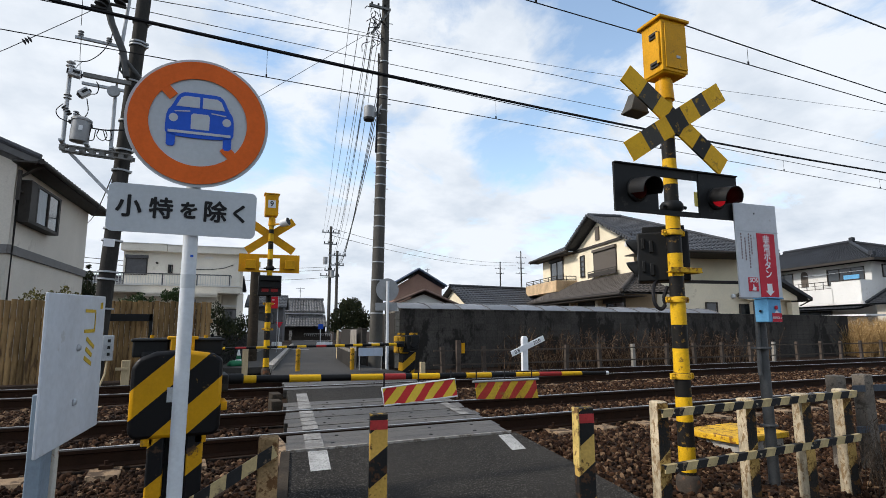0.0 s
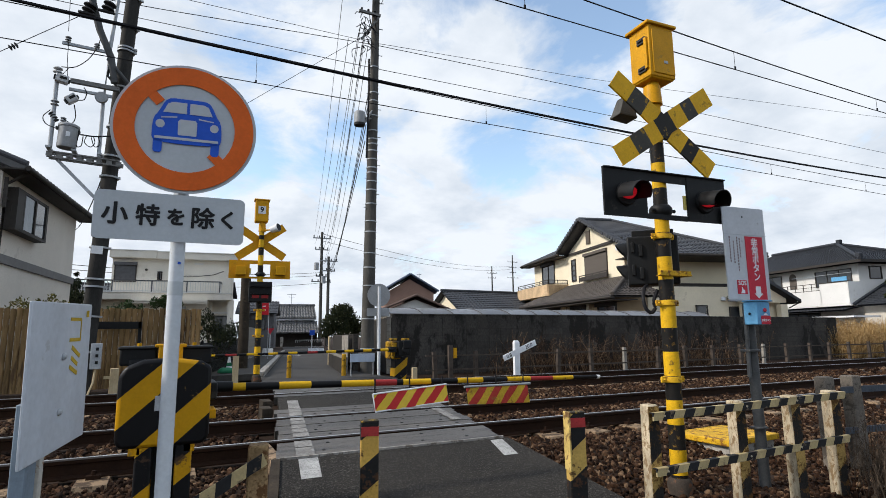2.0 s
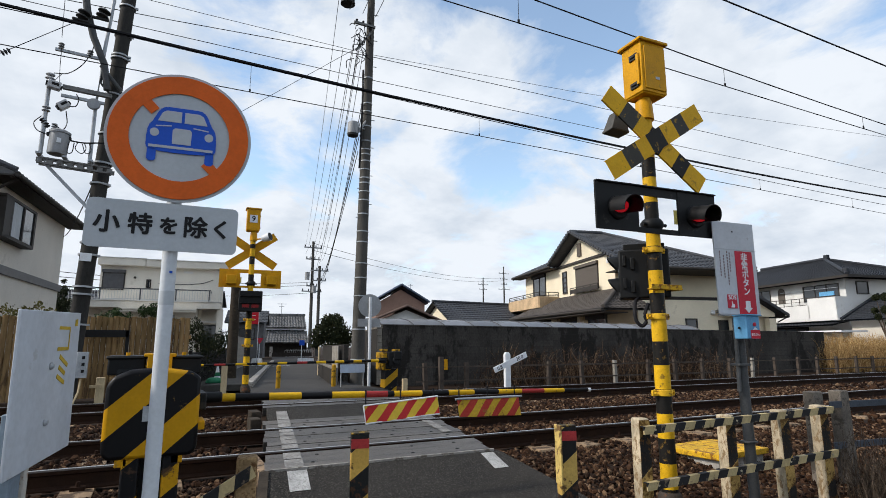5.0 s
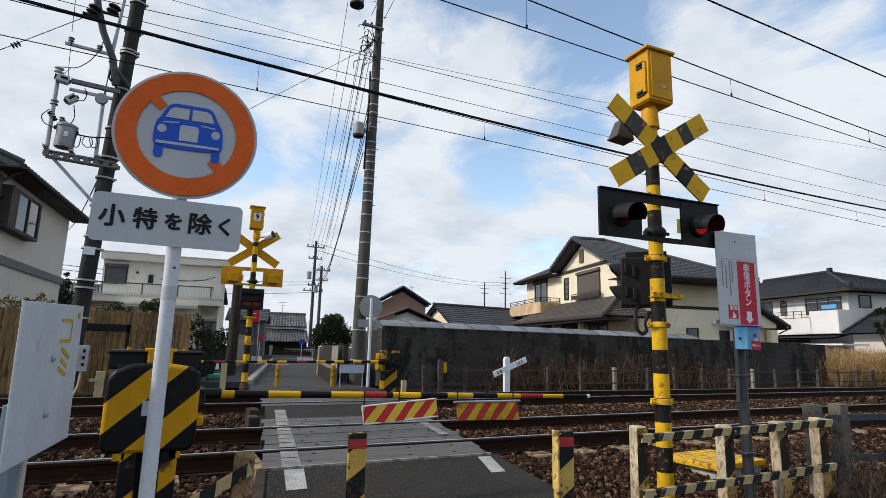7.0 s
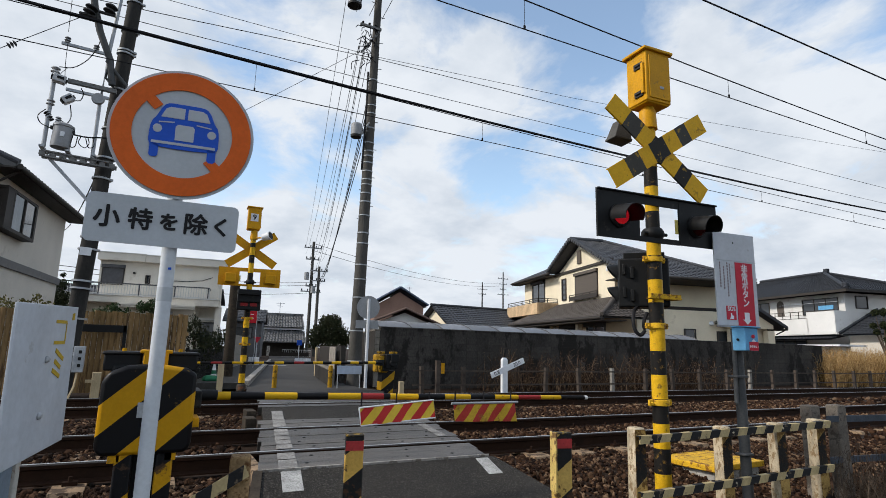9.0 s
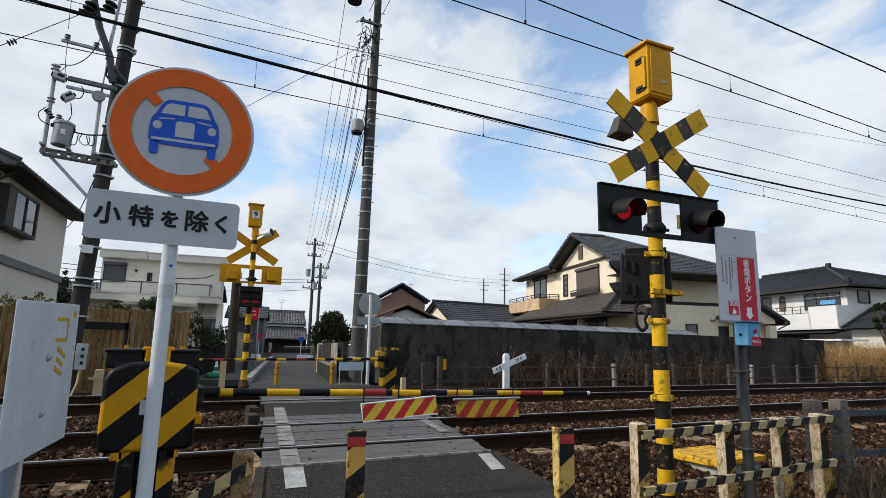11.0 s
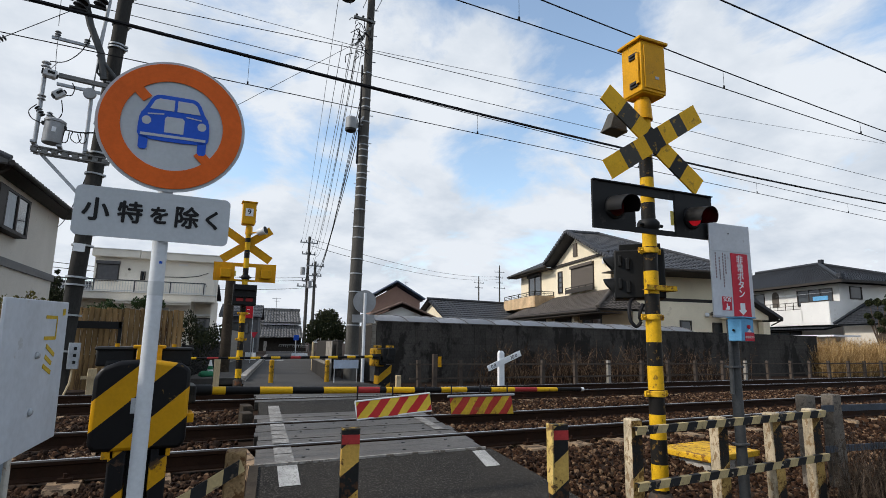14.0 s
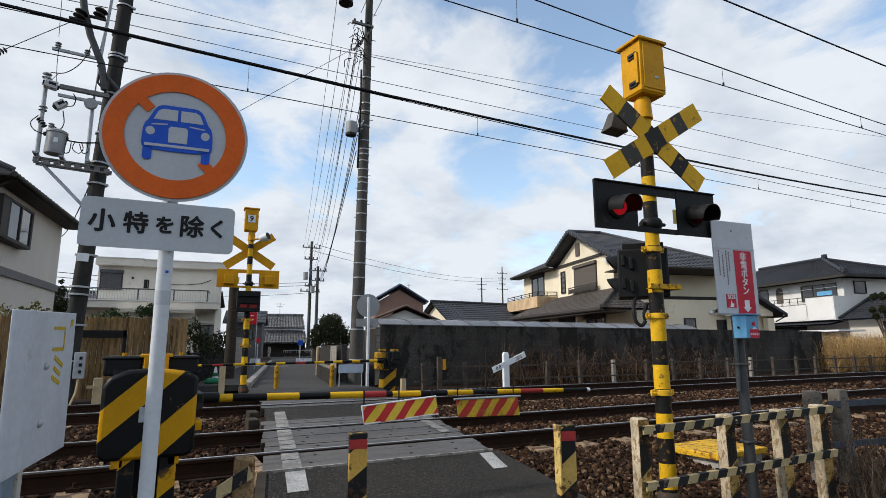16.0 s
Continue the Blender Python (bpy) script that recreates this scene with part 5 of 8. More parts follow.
def lean_roof():
    roof = thing("lean_to_roof", pose(5.7, 9.78, 1.58), "arched translucent sheet roof behind the block wall", "roof", kind="structure")
    prof = [(0, 0.0), (0.25, 0.1), (0.6, 0.18), (1.0, 0.22), (1.5, 0.2)]
    n, w = 13, 1.02
    me = Shape()
    for s in (0.0, -0.008):
        me.v += [(x, y, z + s) for x in (0.02, w - 0.02) for y, z in prof]
    k = len(prof)
    for i in range(k - 1):
        me.f += [(i, i + 1, k + i + 1, k + i), (2 * k + i, 3 * k + i, 3 * k + i + 1, 2 * k + i + 1)]
    sheet = mesh_of("roof_sheet", me, M_SHEET)
    rib = Shape()
    for (y0, z0), (y1, z1) in zip(prof, prof[1:]):
        rib.rod((0, y0, z0), (0, y1, z1), 0.022, n=6)
    rm = mesh_of("roof_rib", rib, M_RIB)
    for i in range(n + 1):
        r = new("roof_rib", rm)
        r.parent, r.location = roof, (i * w, 0, 0.005)
        if i < n:
            s = new("roof_sheet", sheet)
            s.parent, s.location = roof, (i * w, 0, 0)
    part("front_beam", Shape().box((n * w / 2, -0.02, -0.02), (n * w, 0.05, 0.06)), M_RIB, roof)
    for i in (0, 6, 12):
        part("strut", Shape().box((i * w + 0.1, 1.4, -0.72), (0.06, 0.06, 1.84)), M_RIB, roof)


lean_roof()


def stems(name, spots, material, label, category, lean=0.25, twigs=2, r=0.006):
    """Dry stalks as thin three-sided rods; spots: (x, y, z, height)."""
    s = Shape()
    g = random.Random(len(spots))
    for x, y, z, h in spots:
        a = Vector((x, y, z))
        d = Vector((g.uniform(-lean, lean), g.uniform(-lean, lean) * 0.6, 1)).normalized()
        mid = a + d * h * 0.55
        top = mid + (d + Vector((g.uniform(-lean, lean), g.uniform(-0.1, 0.1), 0))).normalized() * h * 0.45
        s.rod(a, mid, r, r * 0.8, 3, caps=False).rod(mid, top, r * 0.8, r * 0.3, 3, caps=False)
        for _ in range(twigs):
            q = a + (top - a) * g.uniform(0.3, 0.9)
            s.rod(q, q + Vector((g.uniform(-1, 1), g.uniform(-0.5, 0.5), g.uniform(-0.2, 0.9))) * h * 0.18, r * 0.6, r * 0.3, 3, caps=False)
    me = bpy.data.meshes.new(name)
    me.from_pydata(s.v, [], s.f)
    me.materials.append(material)
    return tagged(new(name, me), label, category, kind="stuff")


g = random.Random(8)
spots = []
for _ in range(760):
    x = g.choice((g.gauss(10.2, 0.9), g.gauss(12.6, 0.8), g.gauss(15.2, 0.9), g.gauss(17.5, 1.2), g.uniform(8.6, 21)))
    y = g.uniform(8.75, 9.4)
    spots.append((x, y, height(y) - 0.03, g.uniform(0.3, 1.45) * (1 if g.random() < 0.6 else 0.6)))
stems("dry_weeds", spots, M_REED, "dry brown weeds and vines before the block wall", "weeds", 0.55, 9, 0.007)
spots = []
for _ in range(5600):
    x, y = g.uniform(26.2, 44), g.uniform(8.8, 11.5)
    spots.append((x, y, -0.25, g.uniform(0.8, 2.0) * min(1, 0.55 + (x - 26) * 0.4)))
stems("dry_grass", spots, M_STRAW, "tall dry straw-coloured grass at the end of the wall", "grass", 0.65, 7, 0.009)
spots = []
for _ in range(1300):
    x, y = g.uniform(5.15, 8.5), g.uniform(-3.6, -2.3)
    if x < 5.4 and y > -2.6:
        continue
    spots.append((x, y, height(y) - 0.02, g.uniform(0.15, 0.7)))
stems("bare_brush", spots, M_TWIG, "dark bare brushwood beside the fence", "brush", 0.6, 7, 0.004)


def lineside_fence():
    fence = thing("lineside_fence", pose(0, 8.6, 0), "old lineside fence of low posts with two dark rails", "fence", kind="structure")
    x, i = 6.55, 0
    while x < 44:
        pale = i in (5, 10)
        part("post", Shape().box((0, 0, 0.14), (0.11, 0.1, 0.74), taper=0.95), M_PALEPOST if pale else M_DARKWOOD, fence, "pale concrete post" if pale else "dark old post",
             at=pose(x, 0, 0, 0, ((i * 37) % 7 - 3) * 0.8, 0))
        x += 1.38 + 0.1 * ((i * 13) % 3 - 1)
        i += 1
    for z in (0.4, 0.02):
        part("rail", Shape().box((25.0, -0.065, z), (37.5, 0.03, 0.04)), M_DARKWOOD, fence, "dark rail")


lineside_fence()


def gradient_post():
    p = thing("gradient_post", pose(8.54, 7.6, -0.22), "white trackside gradient post with one tilted lettered arm", "railway sign")
    part("post", Shape().box((0, 0, 0.48), (0.17, 0.1, 0.96)).box((0, 0, 0.985), (0.17, 0.1, 0.06), taper=0.6), M_WHITE, p, bevel=0.008)
    arm = part("arm", Shape().box((0.05, -0.06, 0), (1.13, 0.025, 0.155)), M_WHITE, p, "white lettered arm", bevel=0.004, at=pose(0.03, 0, 0.73, 0, -21.5, 0))
    lettering("figures", "0.8", 0.14, M_INK, arm, pose(-0.33, -0.074, -0.005), 0.001)
    lettering("figures", "20.0", 0.14, M_INK, arm, pose(0.36, -0.074, -0.005), 0.001)


gradient_post()


def wood_fence():
    fence = thing("wooden_fence", pose(0, 9.1, -0.22), "tall brown fence of narrow vertical boards", "fence", kind="structure")
    rib = [(0.054 * math.cos(radians(180 + 30 * k)), 0.045 * math.sin(radians(180 + 30 * k))) for k in range(7)]
    for kind in range(3):
        h = (1.76, 1.775, 1.745)[kind]
        s = Shape().add([(x, y, z) for z in (0, h) for x, y in rib], [tuple(range(6, -1, -1)), tuple(range(7, 14))] + [(i, i + 1, i + 8, i + 7) for i in range(6)] + [(6, 0, 7, 13)])
        me = mesh_of("board", s, M_TIMBER)
        for i in range(kind, 72, 3):
            x = 0.6 - 0.112 * i
            ob = new("board", me)
            ob.parent, ob.location = fence, (x, 0.004 * (i % 2), 0.08 if x > -1.65 else 0.06)
    for z in (0.5, 1.4):
        part("rail", Shape().box((-3.2, 0.05, z), (7.8, 0.06, 0.09)), M_TIMBER, fence)
    frame = thing("steel_stand", pose(0, 8.75, -0.22), "dark metal frame standing before the wooden fence", "frame")
    part("beam", Shape().box((-1.05, 0, 1.46), (0.95, 0.06, 0.16)), M_BLACK, frame, bevel=0.006)
    part("post", Shape().box((-0.6, 0, 0.77), (0.07, 0.06, 1.54)), M_BLACK, frame)
    part("post", Shape().box((-1.5, 0, 0.77), (0.07, 0.06, 1.54)), M_BLACK, frame)
    box = thing("junction_box", pose(-1.28, 7.6, 0.35), "grey junction box with a hanging cable on the pole", "box")
    part("case", Shape().box((0, 0, 0.26), (0.19, 0.12, 0.5)), M_STEEL, box, bevel=0.01)
    for z in (0.14, 0.27, 0.4):
        part("knob", Shape().box((0.02, -0.065, z), (0.05, 0.02, 0.06)), M_BLACK, box)
    part("cable", Shape().tube([(0, 0, 0), (-0.02, 0, -0.25), (-0.1, 0, -0.5), (-0.14, 0, -0.58)], 0.02, 6), M_PALEWOOD, box)
    stake = thing("stake", pose(-1.0, 8.4, -0.25), "cream painted timber stake by the fence", "stake", "cream stakes")
    part("shaft", Shape().box((0, 0, 0.28), (0.16, 0.1, 0.6)), M_PALEWOOD, stake, bevel=0.01)
    part("crosspiece", Shape().box((-0.06, -0.06, 0.4), (0.26, 0.03, 0.06)), M_PALEWOOD, stake)
    for x, y, h in ((1.46, 8.9, 0.75), (5.95, 8.6, 0.34), (14.0, 7.4, 0.35), (27.0, 3.6, 0.45)):
        copy = thing("stake", pose(x, y, height(y) - 0.02), "short cream marker stake beside the track", "stake", "cream stakes")
        part("shaft", Shape().box((0, 0, h / 2), (0.13, 0.1, h)), M_PALEWOOD, copy, bevel=0.008)
    chain_post = thing("marker_post", pose(6.95, 8.45, -0.25), "brown post with a small yellow plate", "post")
    part("shaft", Shape().box((0, 0, 0.45), (0.12, 0.1, 0.95)), M_DARKWOOD, chain_post)
    part("plate", Shape().box((0.12, -0.06, 0.72), (0.1, 0.02, 0.28)), M_YELLOW, chain_post, "yellow plate")


wood_fence()


def lane_side():
    mesh_fence = thing("mesh_fence", pose(0.75, 9.3, -0.1, 0, 0, 78), "black metal bar fence along the lane", "fence", kind="structure")
    for z in (0.9, 0.45, 0.1):
        part("rail", Shape().box((3.5, 0, z), (7.0, 0.03, 0.05)), M_BLACK, mesh_fence)
    for k in range(5):
        part("post", Shape().box((k * 1.75, 0.03, 0.48), (0.07, 0.07, 0.98)), M_BLACK, mesh_fence)
    bar = mesh_of("bar", Shape().box((0, 0, 0.5), (0.03, 0.04, 0.84)), M_BLACK)
    for i in range(88):
        ob = new("bar", bar)
        ob.parent, ob.location = mesh_fence, (i * 0.08, 0, 0)
    board = thing("grey_board_fence", pose(2.3, 16.5, 0, 0, 0, 78), "grey upright board fence along the lane", "fence", kind="structure")
    b2 = mesh_of("board", Shape().box((0, 0, 0.7), (0.24, 0.03, 1.4)), M_PALEPOST)
    for i in range(36):
        ob = new("board", b2)
        ob.parent, ob.location = board, (i * 0.3, 0, 0)
    for x, y in ((1.57, 11.76), (1.86, 12.72)):
        cone = thing("traffic_cone", pose(x, y, 0.05), "white and green traffic cone on the verge", "traffic cone", "traffic cones")
        part("base", Shape().box((0, 0, 0.02), (0.28, 0.28, 0.04)), M_GREEN, cone, bevel=0.01)
        part("cone", Shape().rod((0, 0, 0.04), (0, 0, 0.36), 0.085, 0.025, 16), M_WHITE, cone)
        part("stripe", Shape().rod((0, 0, 0.1), (0, 0, 0.2), 0.076, 0.057, 16), M_GREEN, cone)
    sack = Shape().box((0, 0, 0.07), (0.42, 0.3, 0.14), taper=0.7)
    single("green_bag", sack, M_GREEN, pose(1.35, 10.1, 0.05, 0, 0, 15), "green cloth bag lying on the verge", "bag", bevel=0.06)
    blocks("lane_wall", (4.72, 9.9, 0), 77.5, 14.4, 5, M_BLOCK, "grey block wall along the lane", keep=120)
    blocks("lane_wall", (4.05, 8.6, 0), 79.5, 5.2, 2, M_BLOCKPALE, "low pale block wall edging the lane", keep=120)
    for k in range(4):
        single("garden_screen", Shape().box((0, 0, 0.5), (0.5, 0.03, 0.96)).box((0, -0.02, 0.5), (0.03, 0.02, 0.92)), M_PALEPOST, pose(4.68 + 0.11 * k, 10.6 + 0.55 * k, 0, 0, 0, 78), "grey metal screen beside the lane", "screen", "metal screens", bevel=0.006)
    for x, y, turn in ((2.58, 8.2, -6), (3.9, 8.2, -6)):
        b = thing("bollard", pose(x, y, -0.06, 0, 0, turn), "plain yellow steel bollard beyond the tracks", "bollard", "far bollards")
        part("shaft", Shape().rod((0, 0, 0), (0, 0, 0.56), 0.055, n=16), M_GATEYELLOW, b)
        part("cap", Shape().lathe((0, 0, 0.56), [(0.055, 0), (0.045, 0.02), (0.0, 0.026)], 16), M_YELLOW_WORN, b)
    sgn = thing("road_sign", pose(4.84, 8.3, -0.04, 0, 0, -8), "back of a round grey road sign on a white pole", "road sign", "road signs")
    part("pole", Shape().rod((0, 0, 0), (0, 0, 2.26), 0.0405, n=14), M_WHITEPOLE, sgn, "white steel pole")
    part("disc", Shape().lathe((0, 0.055, 2.04), [(0.3, 0), (0.3, -0.006)], 36, "Y"), M_STEELDULL, sgn, "grey back of the round sign")
    part("plate", Shape().box((-0.02, 0.055, 1.6), (0.58, 0.006, 0.2)), M_STEELDULL, sgn, "grey back of the plate")
    for z in (1.6, 2.04):
        part("bracket", Shape().box((0, 0.03, z), (0.13, 0.05, 0.025)), M_STEELDULL, sgn)
    notice = thing("notice_sheet", pose(4.28, 7.9, 0.0), "pale blue notice fixed on two thin legs", "notice")
    part("sheet", Shape().box((0, 0, 0.43), (0.62, 0.01, 0.2)), M_PALEBLUE, notice)
    for x in (-0.28, 0.28):
        part("leg", Shape().rod((x, 0.02, -0.05), (x, 0.02, 0.5), 0.012, n=6), M_STEEL, notice)
    ban = thing("banner", pose(3.55, 19.3, 0.0, 0, 0, -12), "small red cloth banner on a thin pole by the lane", "banner")
    part("pole", Shape().rod((0.2, 0.02, 0), (0.2, 0.02, 2.6), 0.014, n=8), M_STEEL, ban)
    part("cloth", Shape().box((0.04, 0, 2.15), (0.3, 0.012, 0.5)), M_BANNER, ban, "red cloth with pale marks")
    part("mark", Shape().box((0.0, -0.009, 2.26), (0.12, 0.004, 0.03)).box((0.02, -0.009, 2.1), (0.1, 0.004, 0.03)), M_WHITE, ban)
    rail = single("crash_rail", Shape().rod((0, 0, 0), (0, 0, 0.96), 0.04, n=10), M_PALEWOOD, pose(4.99, 13.9, 0), "cream marker pole by the lane", "pole")
    for x, y, c, kind in ((6.37, 35.7, M_REDBOARD, "red"), (11.28, 44.4, M_BLUE, "blue")):
        s2 = thing("road_sign", pose(x, y, 0), f"small far {kind} road sign on a white pole", "road sign", "road signs")
        part("pole", Shape().rod((0, 0, 0), (0, 0, 1.5), 0.035, n=8), M_WHITEPOLE, s2)
        if kind == "red":
            part("face", Shape().prism([(-0.25, 1.58), (0.0, 1.15), (0.25, 1.58)], -0.06, -0.05), c, s2)
        else:
            part("face", Shape().box((0, -0.06, 1.33), (0.45, 0.02, 0.45)), c, s2)
    for x, y, n, w, ht in ((4.33, 24.1, 3, 0.17, 0.4), (8.05, 30.5, 4, 0.25, 0.26)):
        bl = thing("white_barrier", pose(x, y, 0, 0, 0, -29), "low white road barrier blocks at the lane's end", "barrier", "white barriers")
        for k in range(n):
            part("block", Shape().box((k * w, 0, ht / 2), (w - 0.02, 0.2, ht), taper=0.9), M_WHITE, bl)


M_BANNER = surface("red_cloth_banner", (0.5, 0.02, 0.03), 0.8, vary=0.2)
M_GREEN = surface("green_plastic", (0.02, 0.14, 0.07), 0.5, vary=0.2)
M_PALEBLUE = surface("pale_blue_sheet", (0.42, 0.5, 0.62), 0.5, vary=0.15)
lane_side()


# ---------------------------------------------------------------- poles and wires
def wire(name, points, r, label, material=None, sag=0.0, n=14, cat="cable"):
    s = Shape()
    pts = []
    for a, b in zip(points, points[1:]):
        a, b = Vector(a), Vector(b)
        steps = n if sag else 1
        for i in range(steps):
            u = i / steps
            pts.append(a.lerp(b, u) - Vector((0, 0, 4 * sag * u * (1 - u))))
    pts.append(Vector(points[-1]))
    s.tube(pts, r, 5)
    return single(name, s, material or M_WIRE, IDENT, label, cat, "overhead wires")


M_POLEDARK = surface("dark_stained_pole", (0.034, 0.033, 0.031), 0.85, fine=40, coarse=2, vary=0.35, bump=0.2, stretch=(1, 1, 0.3), dirt=(0.05, 0.046, 0.042), dirt_cover=0.35, dirt_scale=4)
M_POLEGREY = surface("grey_concrete_pole", (0.075, 0.072, 0.066), 0.85, fine=40, coarse=2, vary=0.3, bump=0.2, stretch=(1, 1, 0.3), dirt=(0.1, 0.095, 0.085), dirt_cover=0.3, dirt_scale=4)


def insulator(m, r=0.06, n=3):
    s = Shape()
    for k in range(n):
        s.lathe((0, 0, k * r * 0.9), [(r * 0.3, 0), (r, r * 0.15), (r * 0.9, r * 0.4), (r * 0.35, r * 0.7)], 12, m=m)
    return s


M_PLATFORM = surface("weathered_channel_steel", (0.17, 0.17, 0.165), 0.6, 0.3, vary=0.3, dirt=(0.08, 0.07, 0.06), dirt_cover=0.3)


def catenary_pole():
    p = thing("utility_pole", pose(-1.519, 7.8, -0.22, 0, 2.4, 0), "dark concrete catenary pole with a transformer platform and insulators", "utility pole", "utility poles")

    def q(x, z, y=-0.3):
        """A place beside the leaning shaft, from upright measures."""
        return (x + 0.069 - 0.042 * z, y, z)

    part("shaft", Shape().rod((0, 0, 0), (0, 0, 11.2), 0.16, 0.135, 24), M_POLEDARK, p)
    for z in (0.9, 1.6, 2.2, 2.35, 3.0, 3.25, 3.9, 4.5, 4.95, 5.6, 6.5, 7.35, 7.42, 7.9, 8.6):
        part("pole_band", Shape().rod((0, 0, z), (0, 0, z + 0.035), 0.19 - 0.004 * z + 0.012, n=24).box((0.185, -0.05, z + 0.017), (0.05, 0.05, 0.04)), M_STEEL, p, "pale steel band")
    part("white_tag", Shape().box((-0.02, -0.195, 2.95), (0.2, 0.02, 0.16)), M_WHITE, p)
    # platform of two channels with open holes, and its brace
    plat = None
    for y, x0, x1, z in ((-0.36, -0.9, 0.3, 4.76), (0.14, -0.98, 0.3, 4.86)):
        a, b = Vector(q(x0, z, y)), Vector(q(x1, z - 0.02, y))
        c = Shape()
        for dz, h in ((0.055, 0.03), (-0.055, 0.03)):
            c.box(((a + b) / 2 + Vector((0, 0, dz)))[:], ((b - a).x, 0.05, h))
        n = 7
        for k in range(n + 1):
            c.box((a.lerp(b, k / n))[:], (0.1, 0.02, 0.09))
        ob = part("platform", c, M_PLATFORM, p, "dark steel channel platform with holes")
        plat = plat or ob
    for x in (-0.93, -0.5, -0.05):
        part("cross_bar", Shape().box(q(x, 4.9, -0.1), (0.08, 0.56, 0.04)), M_STEEL, plat)
    a, b = Vector(q(-0.83, 4.74, -0.32)), Vector(q(-0.03, 3.95, -0.2))
    part("brace", Shape().box((0, 0, 0), ((b - a).length, 0.06, 0.06)), M_STEEL, p, "diagonal steel brace", at=Matrix.Translation((a + b) / 2) @ Matrix.Rotation(math.atan2(a.z - b.z, b.x - a.x), 4, "Y"))
    tr = part("transformer", Shape().lathe(q(-0.635, 4.93), [(0.165, 0), (0.172, 0.03), (0.172, 0.42), (0.19, 0.43), (0.19, 0.47), (0.12, 0.51)], 24), M_STEELDULL, p, "grey transformer tank")
    part("tank_plate", Shape().box(q(-0.6, 5.18, -0.475), (0.07, 0.012, 0.1)), M_WHITE, tr)
    part("tank_lug", Shape().box(q(-0.8, 5.32, -0.3), (0.08, 0.1, 0.06)).box(q(-0.46, 5.3, -0.3), (0.08, 0.1, 0.06)), M_DARK, tr, bevel=0.01)
    part("bushing", insulator(Matrix.Translation(q(-0.73, 5.43)), 0.055), M_PORCELAIN, tr, "porcelain bushing")
    part("bushing", insulator(Matrix.Translation(q(-0.84, 5.46)) @ Matrix.Rotation(radians(-35), 4, "Y"), 0.06, 4), M_DARK, tr, "dark slanted bushing")
    part("upright", Shape().rod(q(-0.905, 4.9), q(-0.9, 6.5), 0.04, n=10), M_STEEL, p, "steel upright")
    part("upright_collar", insulator(Matrix.Translation(q(-0.9, 5.78)), 0.075, 2), M_STEELDULL, p)
    part("upright_top", insulator(Matrix.Translation(q(-0.9, 6.47)), 0.085, 2), M_PORCELAIN, p)
    for z, x0, x1, t, m in ((7.14, -0.87, -0.08, 0.055, M_STEEL), (6.365, -0.67, 0.2, 0.085, M_PLATFORM), (6.18, -0.68, 0.08, 0.055, M_STEEL)):
        part("cross_arm", Shape().box(q((x0 + x1) / 2, z), (x1 - x0, t, t)), m, p, "steel cross arm")
    for x, z, t, w in ((-0.806, 6.333, 4, 0.23), (-0.618, 5.953, -44, 0.21)):
        sw = part("cutout_switch", Shape().box((0, 0, 0), (w, 0.16, 0.16)), M_PORCELAIN, p, "porcelain cut-out switch", bevel=0.02, at=pose(*q(x, z, -0.36), 0, t, 10))
        part("switch_slot", Shape().box((0.02, -0.083, 0.01), (0.12, 0.01, 0.05)).box((-w / 2, -0.02, 0), (0.05, 0.1, 0.08)).box((w / 2, -0.02, -0.02), (0.05, 0.1, 0.06)), M_BLACK, sw)
    for x, z in ((-0.78, 7.16), (-0.27, 7.14)):
        part("pin_insulator", insulator(Matrix.Translation(q(x, z)), 0.058, 3), M_STEELDULL, p, "grey porcelain pin insulator")
    for x, z in ((-0.454, 7.84), (-0.11, 7.98)):
        part("messenger_insulator", insulator(Matrix.Translation(q(x, z, -0.5)) @ Matrix.Rotation(radians(12), 4, "Y"), 0.125, 2), M_DARK, p, "dark wire insulator")
        part("wire_clamp", Shape().box(q(x - 0.02, z - 0.04, -0.5), (0.3, 0.06, 0.05)), M_DARK, p, bevel=0.01)
    part("cantilever", Shape().tube([q(-0.62, 9.4, -0.35), q(-0.4, 8.14, -0.35), q(-0.24, 7.59, -0.33), q(0.0, 7.05, -0.3), q(0.1, 6.5, -0.27)], 0.07, 12), M_GREYPOLE, p, "grey bent cantilever pipe")
    part("cantilever_tie", Shape().tube([q(-0.05, 7.0, -0.3), q(0.12, 6.8, -0.3), q(0.36, 6.55, -0.25)], 0.04, 10), M_GREYPOLE, p, "slanted tie pipe")
    part("cable_pipe", Shape().tube([q(0.06, 8.6), q(-0.03, 7.19), q(-0.07, 6.0), q(-0.067, 4.85)], 0.036, 10), M_STEEL, p, "vertical cable pipe")
    part("down_pipe", Shape().tube([q(0.0, 7.1), q(-0.03, 6.62), q(0.1, 6.5, -0.25), q(0.14, 6.48, -0.1)], 0.025, 8), M_GREYPOLE, p)
    part("pulley", Shape().lathe(q(-0.095, 6.087, -0.36), [(0.11, 0), (0.12, 0.02), (0.12, 0.06), (0.11, 0.08)], 20, "Y"), M_STEELDULL, p, "round weight pulley")
